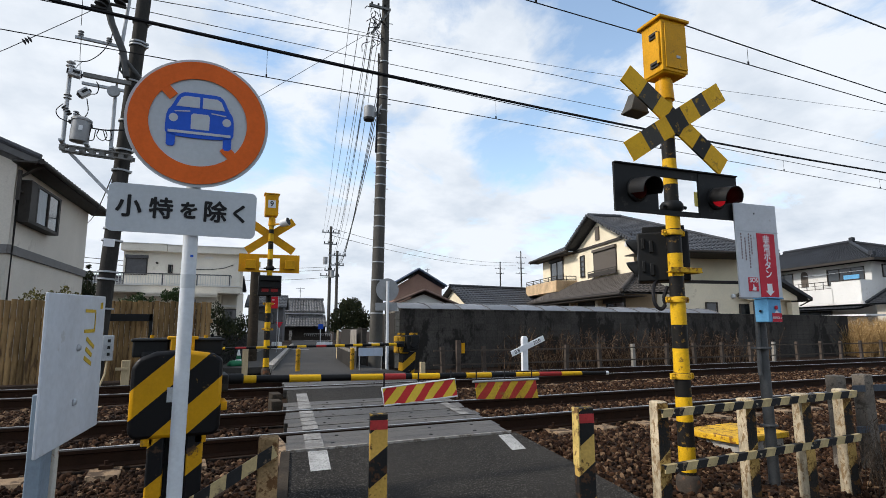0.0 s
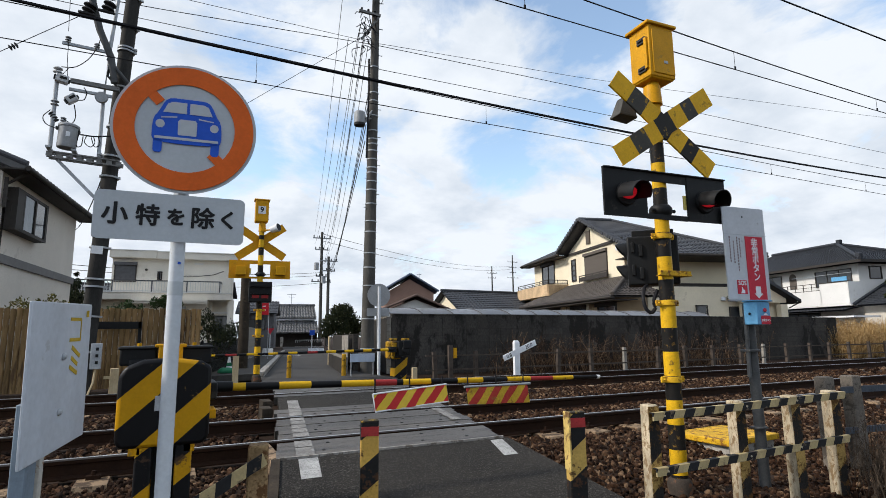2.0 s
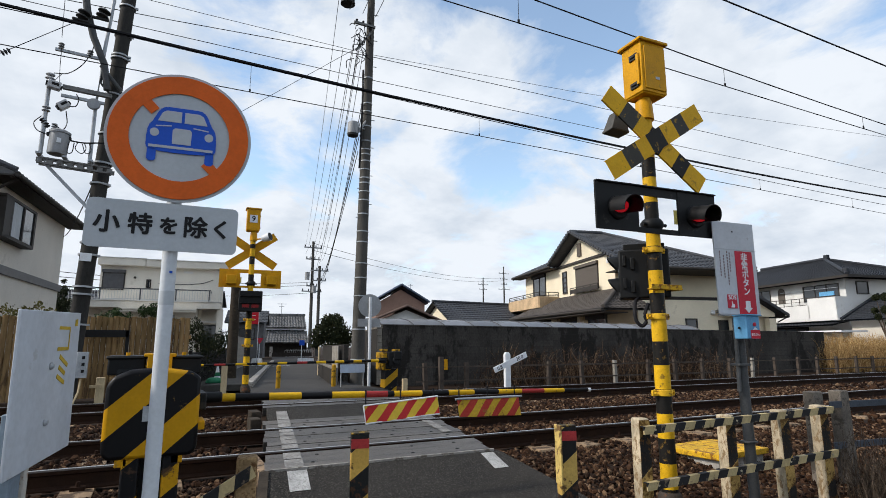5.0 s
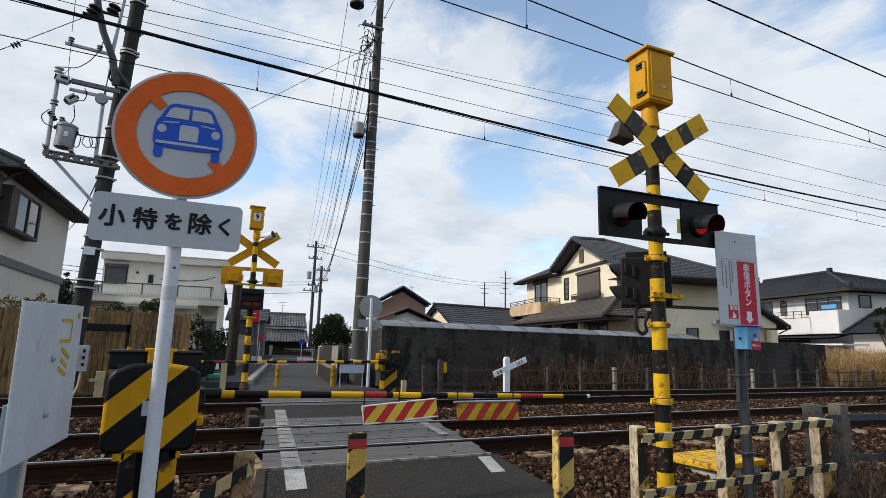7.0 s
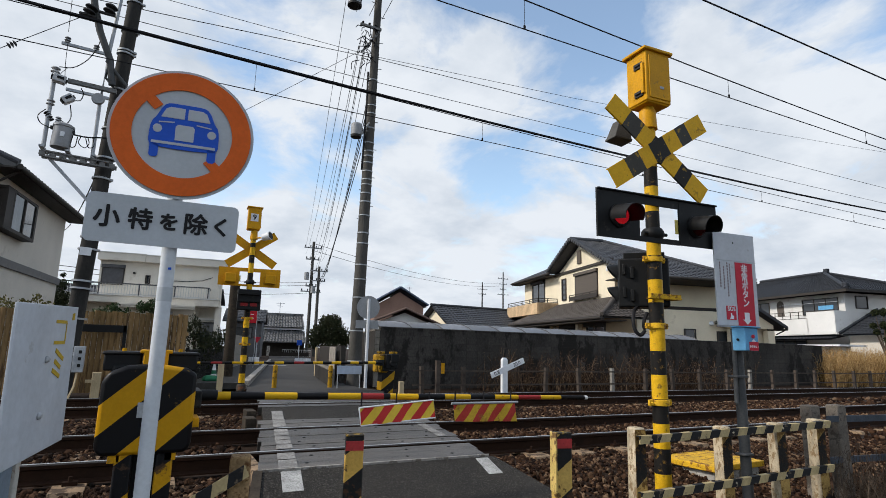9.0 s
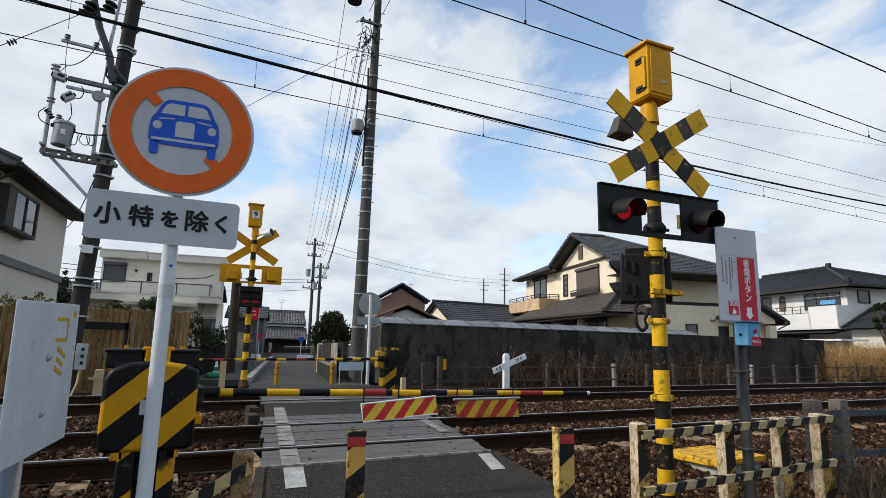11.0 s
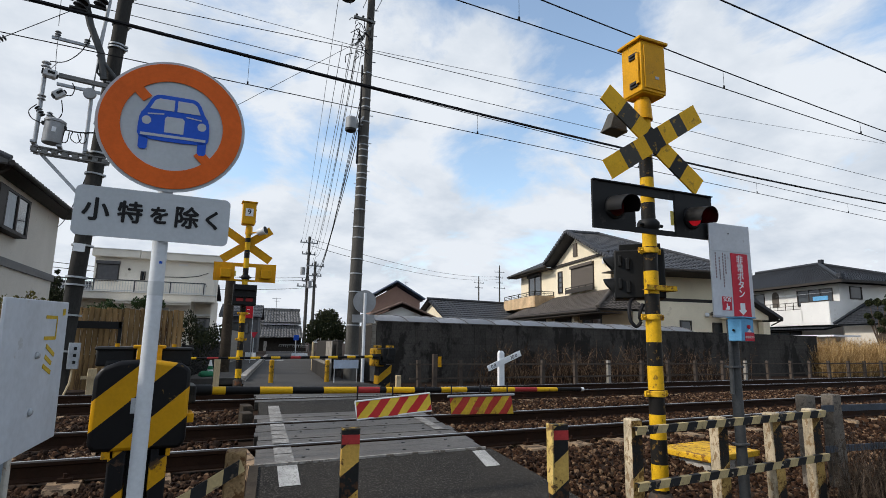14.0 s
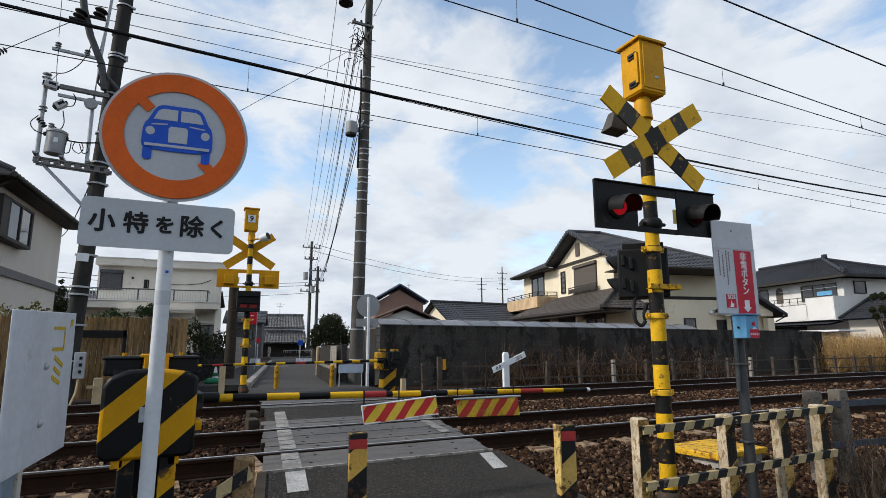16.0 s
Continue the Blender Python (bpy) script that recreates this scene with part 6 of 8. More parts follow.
    loops = [([(-0.83, 9.0), (-0.8, 8.0), (-0.78, 7.4)], 0.006), ([(-0.76, 7.15), (-0.75, 6.75), (-0.72, 6.38)], 0.006), ([(-0.7, 6.62), (-0.78, 6.5), (-0.82, 6.4)], 0.006),
             ([(-0.2, 7.45), (-0.25, 7.2), (-0.38, 6.9), (-0.6, 6.66), (-0.84, 6.6)], 0.01), ([(-0.5, 5.96), (-0.4, 6.0), (-0.37, 6.15), (-0.42, 6.25)], 0.01),
             ([(-0.56, 5.85), (-0.52, 5.6), (-0.58, 5.45), (-0.72, 5.52)], 0.01), ([(-0.95, 5.66), (-1.06, 5.5), (-1.0, 5.36), (-0.84, 5.3)], 0.01),
             ([(-0.44, 5.25), (-0.2, 5.25), (0.05, 5.3), (0.25, 5.32)], 0.016), ([(-0.44, 5.24), (-0.46, 5.0), (-0.38, 5.02), (-0.36, 5.22)], 0.01),
             ([(-0.3, 5.24), (-0.33, 5.1), (-0.22, 5.02), (-0.15, 5.12), (-0.18, 5.24)], 0.009), ([(-0.22, 5.22), (-0.15, 5.04), (-0.06, 5.1), (-0.1, 5.26)], 0.009)]
    for pts, r in loops:
        part("jumper_wire", Shape().tube(curved([q(x, z, -0.34) for x, z in pts]), r, 5), M_WIRE, p, "thin looped jumper wire")


catenary_pole()


def lane_pole():
    p = thing("utility_pole", pose(4.815, 9.2, -0.1, 0, 0.9, 0), "tall grey concrete utility pole with cross arms and a pot transformer", "utility pole", "utility poles")
    part("shaft", Shape().rod((0, 0, 0), (0, 0, 13.2), 0.185, 0.093, 24), M_POLEGREY, p)
    for z in (0.7, 1.5, 2.4, 2.9, 3.3, 3.9, 4.2, 4.7, 5.1, 5.35, 5.6, 5.75, 6.0, 6.25, 6.45, 6.6, 6.85, 7.3, 7.75, 8.0, 8.8):
        part("pole_band", Shape().rod((0, 0, z), (0, 0, z + 0.03), 0.197 - 0.007 * z, n=20), M_STEEL, p, "pale steel band")
    for i in range(18):
        z = 4.6 + 0.42 * i
        s = 1 if i % 2 else -1
        part("step_bolt", Shape().rod((s * 0.1, -0.02, z), (s * 0.22, -0.04, z), 0.012, n=5), M_STEEL, p)
    pot = part("pot", Shape().lathe((-0.43, -0.1, 6.98), [(0.15, 0), (0.155, 0.04), (0.155, 0.33), (0.13, 0.36)], 20), M_STEELDULL, p, "pale pot-shaped lamp box")
    part("pot_base", Shape().lathe((-0.43, -0.1, 6.93), [(0.15, 0), (0.16, 0.06)], 20), M_DARK, pot)
    part("pot_arm", Shape().rod((-0.28, -0.1, 7.06), (0, -0.08, 7.55), 0.035).rod((-0.28, -0.1, 7.2), (-0.02, -0.08, 7.2), 0.02), M_STEELDULL, p)
    for z, x0, x1 in ((10.42, -0.55, 0.1), (11.9, -0.9, 0.9)):
        arm = part("cross_arm", Shape().box(((x0 + x1) / 2, -0.14, z), (x1 - x0, 0.07, 0.07)), M_PLATFORM, p, "steel cross arm")
        for k in range(3):
            part("pin_insulator", insulator(Matrix.Translation((x0 + 0.08 + k * 0.2, -0.14, z + 0.03)), 0.035, 3), M_DARK, arm)
    part("strut", Shape().box((0, 0, 0), (0.95, 0.06, 0.06)), M_PLATFORM, p, at=pose(-0.2, -0.14, 9.95, 0, -58, 0))
    g = random.Random(3)
    for k in range(26):
        a = Vector((-0.08 - 0.5 * g.random(), -0.16, 10.45 - 1.2 * g.random()))
        b = a + Vector((g.uniform(-0.25, 0.25), g.uniform(-0.1, 0.05), g.uniform(-0.5, -0.1)))
        part("jumper_wire", Shape().tube(curved([a, a.lerp(b, 0.5) + Vector((g.uniform(-0.15, 0.15), 0, 0.05)), b]), 0.012, 5), M_WIRE, p, "looped jumper wire")
    part("cable_run", Shape().tube([(-0.2, -0.1, 9.0), (-0.19, -0.12, 8.0), (-0.2, -0.14, 7.0), (-0.21, -0.14, 6.0)], 0.03, 6), M_WIRE, p)
    top = part("pot", Shape().lathe((-0.75, -0.1, 11.0), [(0.2, 0), (0.2, 0.5), (0.12, 0.58)], 18), M_STEELDULL, p, "pole transformer")
    part("pot_base", Shape().lathe((-0.75, -0.1, 10.95), [(0.21, 0), (0.21, 0.06)], 18), M_DARK, top)


lane_pole()


def far_poles():
    for x, y, h, arms in ((14.75, 56, 12.6, (11.9, 10.6, 7.6, 7.0)), (15.45, 55.6, 9.8, (9.3, 8.2)), (77.4, 124, 19.4, (17.5, 16.2)), (82.5, 121.6, 22.4, (20.5, 19, 17.6, 16.2))):
        big = h > 15
        p = thing("utility_pole", pose(x, y, 0), "far grey utility pole with cross arms", "utility pole", "utility poles")
        part("shaft", Shape().rod((0, 0, 0), (0, 0, h), 0.2 if not big else 0.3, 0.14, 10), M_POLEGREY, p)
        for k, z in enumerate(arms):
            w = (2.0, 1.5, 1.2, 2.2)[k % 4] * (1.6 if big else 1)
            arm = part("cross_arm", Shape().box((0, 0, z), (w, 0.12, 0.12)), M_STEELDULL, p)
            for s in (-0.45, -0.15, 0.15, 0.45):
                part("pin_insulator", Shape().rod((s * w, 0, z), (s * w, 0, z + 0.28), 0.06, n=6), M_DARK, arm)
        if not big and arms:
            part("transformer", Shape().rod((-0.55, 0, 8.3 - (h < 11) * 1.5), (-0.55, 0, 9.1 - (h < 11) * 1.5), 0.26, n=10), M_STEELDULL, p)
    near = thing("utility_pole", pose(2.0, 12.4, 0), "thick dark brown post by the lane", "utility pole", "utility poles")
    part("shaft", Shape().rod((0, 0, 0), (0, 0, 2.75), 0.15, 0.14, 14), M_KERB, near)


far_poles()

# wires over the two tracks
def hung(x, low, at, curve, span):
    """The height of a hanging wire that is lowest at a place and repeats from mast to mast."""
    return low + curve * ((x - at + span / 2) % span - span / 2) ** 2


def overhead(y, contact, carriers, first, step):
    xs = [-90 + 2 * k for k in range(101)]
    wire("contact_wire", [(-90, y, contact), (110, y, contact)], 0.009, "thin contact wire over the track")
    for name, r, sag, label in carriers:
        wire(name, [(x, y, hung(x, *sag)) for x in xs], r, label)
    for k in range(-3, 8):
        x = first + step * k
        wire("dropper", [(x, y, contact), (x, y, hung(x, *carriers[-1][2]))], 0.004, "thin dropper between the overhead wires", cat="dropper")
        single("dropper_clip", Shape().box((0, 0, 0), (0.03, 0.02, 0.06)), M_WIRE, pose(x, y, contact + 0.03), "small black wire clip", "clip", "wire clips")


overhead(5.2, 5.79, [("messenger_wire", 0.03, (6.26, 11.0, 0.0012, 44.0), "black messenger cable over the track"),
                     ("feeder_wire", 0.009, (6.12, 19.0, 0.0007, 44.0), "thin wire under the messenger cable")], 1.22, 5.12)
overhead(0.75, 5.645, [("messenger_wire", 0.011, (5.9, 17.0, 0.0014, 44.0), "thin messenger cable over the near track")], 8.95, 4.55)
wire("feeder_wire", [(-60, -1.0, 5.64), (90, -1.0, 5.6)], 0.012, "thin wire parallel to the track")
wire("power_line", [(-70, 9.0, 9.2), (4.9, 9.1, 8.65), (18.6, 9.2, 8.79), (80, 9.2, 9.6)], 0.009, "thin power line along the railway")
wire("power_line", [(-70, 9.2, 6.0), (-0.64, 9.2, 9.11), (4.9, 9.2, 9.44), (12.5, 9.2, 9.58), (30.7, 9.2, 9.8), (80, 9.2, 10.6)], 0.01, "thin power line along the railway")
wire("power_line", [(-70, 9.2, 10.2), (0.5, 9.2, 9.52), (4.9, 9.2, 9.5), (12.5, 9.2, 9.96), (16.9, 9.2, 10.33), (31, 9.2, 11.63), (80, 9.2, 16.5)], 0.007, "thin power line along the railway")
wire("guy_wire", [(-5.4, 7.8, 5.1), (-3.5, 7.8, 6.58), (-1.95, 7.7, 7.85)], 0.008, "guy wire with an insulator")
single("strain_insulator", insulator(Matrix.Rotation(radians(52), 4, "Y"), 0.065, 3), M_DARK, pose(-3.25, 7.8, 6.78), "dark strain insulator on the guy wire", "insulator")
wire("guy_wire", [(0.9, 9.1, 6.48), (4.6, 9.2, 9.63)], 0.007, "thin stay wire up to the pole")
# lines down the lane
g = random.Random(12)
for k in range(7):
    a = (4.75 - 0.62 + (0.0, 0.3, 0.36, 0.42, 0.48, 0.54, 0.6)[k], 9.1, 9.4 + 0.25 * (k % 3))
    b = (14.75 - 0.8 + 0.25 * k, 56, 11.2 - 0.55 * (k % 5))
    wire("lane_line", [a, b], 0.009, "power line running along the lane", sag=1.2 + 0.5 * (k % 4))
for k in range(4):
    wire("lane_line", [(4.66 + 0.03 * k, 9.1, 6.4 + 0.5 * k), (15.3, 55.5, 8.0 + 0.5 * (k % 2))], 0.012, "thick telephone cable along the lane", sag=1.0 + 0.35 * k)
for k in range(3):
    wire("lane_line", [(4.3 + 0.4 * k, 9.1, 10.7 + 0.0 * k), (1.4 + 0.4 * k, -22, 11.3)], 0.009, "power line crossing over the tracks", sag=0.5)
wire("lane_line", [(3.0, -22, 13.0), (4.0, 9.0, 11.6), (13.9, 56, 12.0)], 0.009, "power line crossing over the tracks", sag=0.7)
for z, dx in ((5.4, 0), (5.1, 2), (4.3, 5)):
    wire("house_line", [(-6, 34, z), (14.6 + dx * 0.1, 55.8, z + 2.6)], 0.02, "thin cable across to the houses", sag=0.4)
for z in (12.4, 11.6):
    wire("distant_line", [(14.8, 56, z), (82.4, 121.6, z + 7)], 0.025, "thin distant power line between poles", sag=1.5)
wire("house_line", [(-3.75, 21.4, 5.4), (-1.4, 7.9, 4.6)], 0.014, "thin cable from the house to the pole", sag=0.3)

# ---------------------------------------------------------------- houses and trees
M_TILEBLUE = surface("blue_grey_roof_tile", (0.03, 0.033, 0.039), 0.6, fine=12, coarse=0.8, vary=0.3, bump=0.05, dirt=(0.06, 0.062, 0.066), dirt_cover=0.15, dirt_scale=3)
M_TILE = surface("grey_roof_tile", (0.06, 0.063, 0.07), 0.5, fine=12, coarse=0.8, vary=0.3, bump=0.05, dirt=(0.12, 0.12, 0.12), dirt_cover=0.15, dirt_scale=3)
M_TILEBROWN = surface("brown_grey_roof_tile", (0.085, 0.075, 0.068), 0.6, fine=12, coarse=0.8, vary=0.3, bump=0.05, dirt=(0.13, 0.12, 0.1), dirt_cover=0.2, dirt_scale=3)
M_TILEOLD = surface("old_roof_tile", (0.16, 0.16, 0.162), 0.7, fine=10, coarse=0.7, vary=0.4, bump=0.05, dirt=(0.05, 0.05, 0.05), dirt_cover=0.3, dirt_scale=3)
M_CREAM = surface("cream_render", (0.74, 0.66, 0.5), 0.9, fine=20, coarse=0.6, vary=0.12, bump=0.15, dirt=(0.62, 0.54, 0.4), dirt_cover=0.08, dirt_scale=1.2)
M_TAN = surface("tan_stone_cladding", (0.5, 0.36, 0.22), 0.9, fine=12, coarse=1.2, vary=0.35, bump=0.3)
M_BEIGE = surface("beige_grey_render", (0.58, 0.54, 0.475), 0.9, fine=20, coarse=0.5, vary=0.12, bump=0.15, dirt=(0.5, 0.46, 0.4), dirt_cover=0.2, dirt_scale=1.0)
M_WHITEWALL = surface("white_render", (0.64, 0.635, 0.615), 0.9, fine=20, coarse=0.5, vary=0.08, bump=0.1, dirt=(0.54, 0.525, 0.49), dirt_cover=0.2, dirt_scale=0.9)
M_GREYCLAD = surface("grey_cladding", (0.13, 0.13, 0.135), 0.8, fine=20, coarse=0.7, vary=0.25, bump=0.1, dirt=(0.08, 0.078, 0.075), dirt_cover=0.3, dirt_scale=1.5)
M_CREAMWALL = surface("aged_white_render", (0.67, 0.63, 0.55), 0.9, fine=20, coarse=0.5, vary=0.15, bump=0.1, dirt=(0.58, 0.54, 0.46), dirt_cover=0.2, dirt_scale=0.9)
M_PINK = surface("brown_pink_cladding", (0.3, 0.19, 0.15), 0.85, fine=15, coarse=0.6, vary=0.2, bump=0.1)
M_TRIM = surface("dark_trim", (0.045, 0.04, 0.036), 0.6, vary=0.2)
M_SHUTTER = surface("brown_shutter", (0.1, 0.085, 0.072), 0.5, vary=0.15, bump=0.05, stretch=(0.1, 0.1, 3))
M_DARKTIMBER = surface("blackened_timber", (0.03, 0.026, 0.022), 0.85, vary=0.3, bump=0.1)
M_CURTAIN = surface("pale_curtain", (0.42, 0.44, 0.45), 0.8, vary=0.2, bump=0.05, stretch=(6, 6, 0.2))
M_PANE = bpy.data.materials.new("window_glass")
M_PANE.use_nodes = True
_p = M_PANE.node_tree.nodes["Principled BSDF"]
_p.inputs["Base Color"].default_value = (0.03, 0.036, 0.042, 1)
_p.inputs["Roughness"].default_value = 0.06
_p.inputs["Specular IOR Level"].default_value = 0.7


def tiles(a, b, c, d, course=0.3, wave=0.3, lift=0.035, amp=0.022):
    """A tiled roof slope: eave from a to b, ridge from d to c, with lapped courses and rounded tiles."""
    a, b, c, d = (np.array(p, float) for p in (a, b, c, d))
    nrm = np.cross(b - a, d - a)
    nrm /= np.linalg.norm(nrm)
    if nrm[2] < 0:
        nrm = -nrm
    rows = max(2, int(np.linalg.norm(d - a) / course))
    cols = max(2, int(max(np.linalg.norm(b - a), np.linalg.norm(c - d)) / wave)) * 4
    s = Shape()
    grid = []
    for r in range(rows):
        for t, h in ((r / rows, lift), ((r + 0.98) / rows, 0.0)):
            e0, e1 = a + (d - a) * t, b + (c - b) * t
            grid.append([tuple(e0 + (e1 - e0) * i / cols + nrm * (h + amp * math.sin(i * math.pi / 2 + 0.8))) for i in range(cols + 1)])
    n = cols + 1
    s.v = [p for row in grid for p in row]
    s.f = [(j * n + i, j * n + i + 1, (j + 1) * n + i + 1, (j + 1) * n + i) for j in range(len(grid) - 1) for i in range(cols)]
    k = len(s.v)
    low = nrm * -0.1
    s.v += [tuple(p + low) for p in (a, b, c, d)]
    s.f += [(k + 3, k + 2, k + 1, k)]
    return s


def window(parent, c, w, h, m, shutter=False, panes=2, deep=0.08, name="window", slats=None):
    """A window in the x-z plane of m, seen from -y."""
    f = part(name, Shape().box((0, 0, h / 2 - 0.03), (w, deep, 0.06)).box((0, 0, -h / 2 + 0.03), (w, deep, 0.06)).box((-w / 2 + 0.03, 0, 0), (0.06, deep, h))
             .box((w / 2 - 0.03, 0, 0), (0.06, deep, h)), M_TRIM, parent, "dark framed window" if not shutter else ("window with a closed dark shutter" if slats else "window with a closed brown shutter"), at=m @ Matrix.Translation(c))
    if shutter:
        part("shutter", Shape().box((0, -0.01, 0.0), (w - 0.1, 0.04, h - 0.1)), slats or M_SHUTTER, f, "roller shutter")
        part("shutter_box", Shape().box((0, -0.06, h / 2 + 0.06), (w + 0.06, 0.16, 0.18)), slats or M_SHUTTER, f)
    else:
        for i in range(panes):
            x = -w / 2 + 0.06 + (w - 0.12) * (i + 0.5) / panes
            part("pane", Shape().box((x, 0.01, 0), ((w - 0.12) / panes - 0.05, 0.012, h - 0.12)), M_PANE, f)
            part("sash", Shape().box((x - (w - 0.12) / panes / 2, -0.01, 0), (0.05, 0.05, h - 0.1)), M_TRIM, f)
    return f


def railing(parent, a, b, h, material, step=0.12, bars=True, posts=0):
    a, b = Vector(a), Vector(b)
    d = b - a
    m = Matrix.Translation(a) @ Matrix.Rotation(math.atan2(d.y, d.x), 4, "Z")
    n = d.length
    r = part("railing", Shape().box((n / 2, 0, h), (n, 0.05, 0.05)).box((n / 2, 0, 0.06), (n, 0.04, 0.04)), material, parent, at=m)
    if bars:
        bar = mesh_of("bar", Shape().box((0, 0, h / 2), (0.025, 0.025, h)), material)
        for i in range(int(n / step) + 1):
            ob = new("bar", bar)
            ob.parent, ob.location = r, (i * step, 0, 0)
    else:
        part("mid_rail", Shape().box((n / 2, 0, h * 0.55), (n, 0.03, 0.03)), material, r)
        for i in range(posts + 1):
            part("rail_post", Shape().box((n * i / max(1, posts), 0, h / 2), (0.04, 0.04, h)), material, r)
    return r


LEFTWARD = Matrix.Rotation(radians(-90), 4, "Z")     # faces -x


def main_house():
    """Two-storey house; local x runs along the front, y to the back."""
    h = thing("house", pose(23.06, 17.97, 0, 0, 0, -13), "cream two-storey house with dark tiled gable roofs and a balcony", "house", "houses")
    part("upper_wall", Shape().box((3.5, 4.55, 3.1), (7.0, 7.9, 6.2)), M_CREAM, h, "cream rendered upper walls")
    part("gable_wall", Shape().prism([(-3.95, 6.15), (3.95, 6.15), (0, 8.0)], -0.006, 0.2, Matrix.Translation((0, 4.55, 0)) @ Matrix.Rotation(radians(-90), 4, "Z")), M_CREAM, h)
    part("belt", Shape().box((-0.04, 4.6, 6.38), (0.12, 7.9, 0.16)), M_TRIM, h, "dark belt board")
    part("gable_vent", Shape().box((-0.04, 4.72, 7.15), (0.1, 0.5, 0.85)), M_SHUTTER, h, "brown gable vent")
    # roof
    ridge, eave, front = 8.25, 5.98, 5.215
    for n, (ya, yb) in (("front_slope", (-1.75, 4.6)), ("back_slope", (8.2, 4.6))):
        low = ridge - (ridge - eave) * abs(ya - yb) / 4.75
        part(n, tiles((-0.65, ya, low), (7.55, ya, low), (1.6, yb, ridge), (-0.65, yb, ridge)), M_TILE, h, "dark grey tiled slope")
    part("hip_slope", tiles((7.55, -1.75, front), (7.55, 8.2, eave + 0.5), (1.6, 4.6, ridge), (1.6, 4.6, ridge)), M_TILE, h, "dark grey tiled hip")
    part("ridge_cap", Shape().rod((-0.7, 4.6, ridge + 0.06), (1.6, 4.6, ridge + 0.06), 0.13, n=10), M_TILE, h)
    part("hip_cap", Shape().rod((1.6, 4.6, ridge + 0.06), (7.55, -1.75, front + 0.06), 0.11, n=8), M_TILE, h)
    part("verge", Shape().box((0, 0, 0), (0.14, math.hypot(6.35, ridge - front), 0.2)), M_TILE, h, "rounded verge tiles", bevel=0.04,
         at=Matrix.Translation((-0.66, (4.6 - 1.75) / 2, (front + ridge) / 2 + 0.02)) @ Matrix.Rotation(math.atan2(ridge - front, 6.35), 4, "X"))
    part("gutter", Shape().rod((-0.6, -1.75, front - 0.06), (7.55, -1.75, front - 0.06), 0.07, n=8), M_TRIM, h)
    part("soffit", Shape().box((3.45, -0.6, front - 0.1), (8.1, 2.3, 0.05)), M_TRIM, h)
    # beaded verge tiles along both rakes of the gable
    bead = mesh_of("verge_tile", Shape().lathe((0, 0, 0), [(0.11, 0), (0.125, 0.03), (0.125, 0.3), (0.1, 0.34)], 10, "X"), M_TILE)
    for y0, y1, n in ((-1.75, 4.6, 24), (8.2, 4.6, 14)):
        for i in range(n):
            u = (i + 0.5) / n
            y = y0 + (y1 - y0) * u
            ob = new("verge_tile", bead)
            ob.parent, ob.location = h, (-0.82, y, ridge - (ridge - eave) * abs(y - 4.6) / 4.75 + 0.07)
    # openings on the gable side
    side = LEFTWARD
    place = lambda y, z: Matrix.Translation((-0.03, y, z)) @ side
    w = window(h, (0, 0, 0), 2.9, 1.55, place(3.9, 5.2), shutter=True)
    railing(h, (-0.28, 5.75, 4.3), (-0.28, 2.15, 4.3), 0.4, M_TRIM, 0.3, bars=False, posts=4)
    part("rail_panel", Shape().box((-0.28, 3.95, 4.5), (0.04, 3.5, 0.22)), M_TRIM, h, "dark slatted rail panel")
    window(h, (0, 0, 0), 0.65, 1.5, place(7.0, 5.25), panes=1)
    for z in (4.9, 5.25, 5.6):
        part("glazing_bar", Shape().box((-0.05, 7.0, z), (0.06, 0.6, 0.05)), M_TRIM, h)
    part("wall_lamp", Shape().lathe((-0.12, 1.1, 5.75), [(0.09, 0), (0.12, 0.1), (0.08, 0.28), (0.0, 0.3)], 10), M_WHITE, h, "white wall lamp")
    # ground floor and its skirt roof
    part("lower_wall", Shape().box((3.6, 4.0, 1.5), (10.6, 9.6, 3.0)), M_TANWALL, h, "tan lower walls")
    part("left_skirt", tiles((-2.7, -2.6, 2.85), (-2.7, 10.5, 2.95), (0.0, 8.6, 4.28), (0.0, 0.3, 4.25)), M_TILEBROWN, h, "brown-grey tiled skirt roof")
    part("front_skirt", tiles((-2.7, -2.6, 2.85), (0.3, -2.6, 2.85), (0.3, 0.6, 4.25), (0.0, 0.3, 4.25)), M_TILEBROWN, h)
    part("skirt_hip", Shape().rod((-2.7, -2.6, 2.95), (0.0, 0.3, 4.35), 0.1, n=8), M_TILEBROWN, h)
    part("skirt_gutter", Shape().rod((-2.75, -2.6, 2.78), (-2.75, 10.5, 2.88), 0.07, n=8), M_TRIM, h)
    part("skirt_fascia", Shape().box((-2.6, 3.9, 2.72), (0.08, 13.0, 0.16)), M_TRIM, h)
    part("skirt_soffit", Shape().box((-2.0, 3.9, 2.66), (1.4, 13.0, 0.04)), M_TRIM, h)
    for y, wd in ((-0.2, 2.0), (3.0, 1.9), (6.5, 2.6)):
        f = window(h, (0, 0, 0), wd, 1.5, Matrix.Translation((-1.72, y, 1.9)) @ side)
        part("shutter_box", Shape().box((-1.8, y, 2.55), (0.2, wd + 0.1, 0.24)), M_TRIM, h)
    for y in (1.5, 5.0):
        part("pillar", Shape().box((-1.85, y, 1.4), (0.25, 0.3, 2.6)), M_CREAM, h)
    # back wing with the balcony
    part("back_verge", Shape().box((0, 0, 0), (0.14, 4.1, 0.2)), M_TILE, h, "rounded verge tiles", bevel=0.04,
         at=Matrix.Translation((-0.66, 6.45, 7.42)) @ Matrix.Rotation(-math.atan2(1.72, 3.6), 4, "X"))
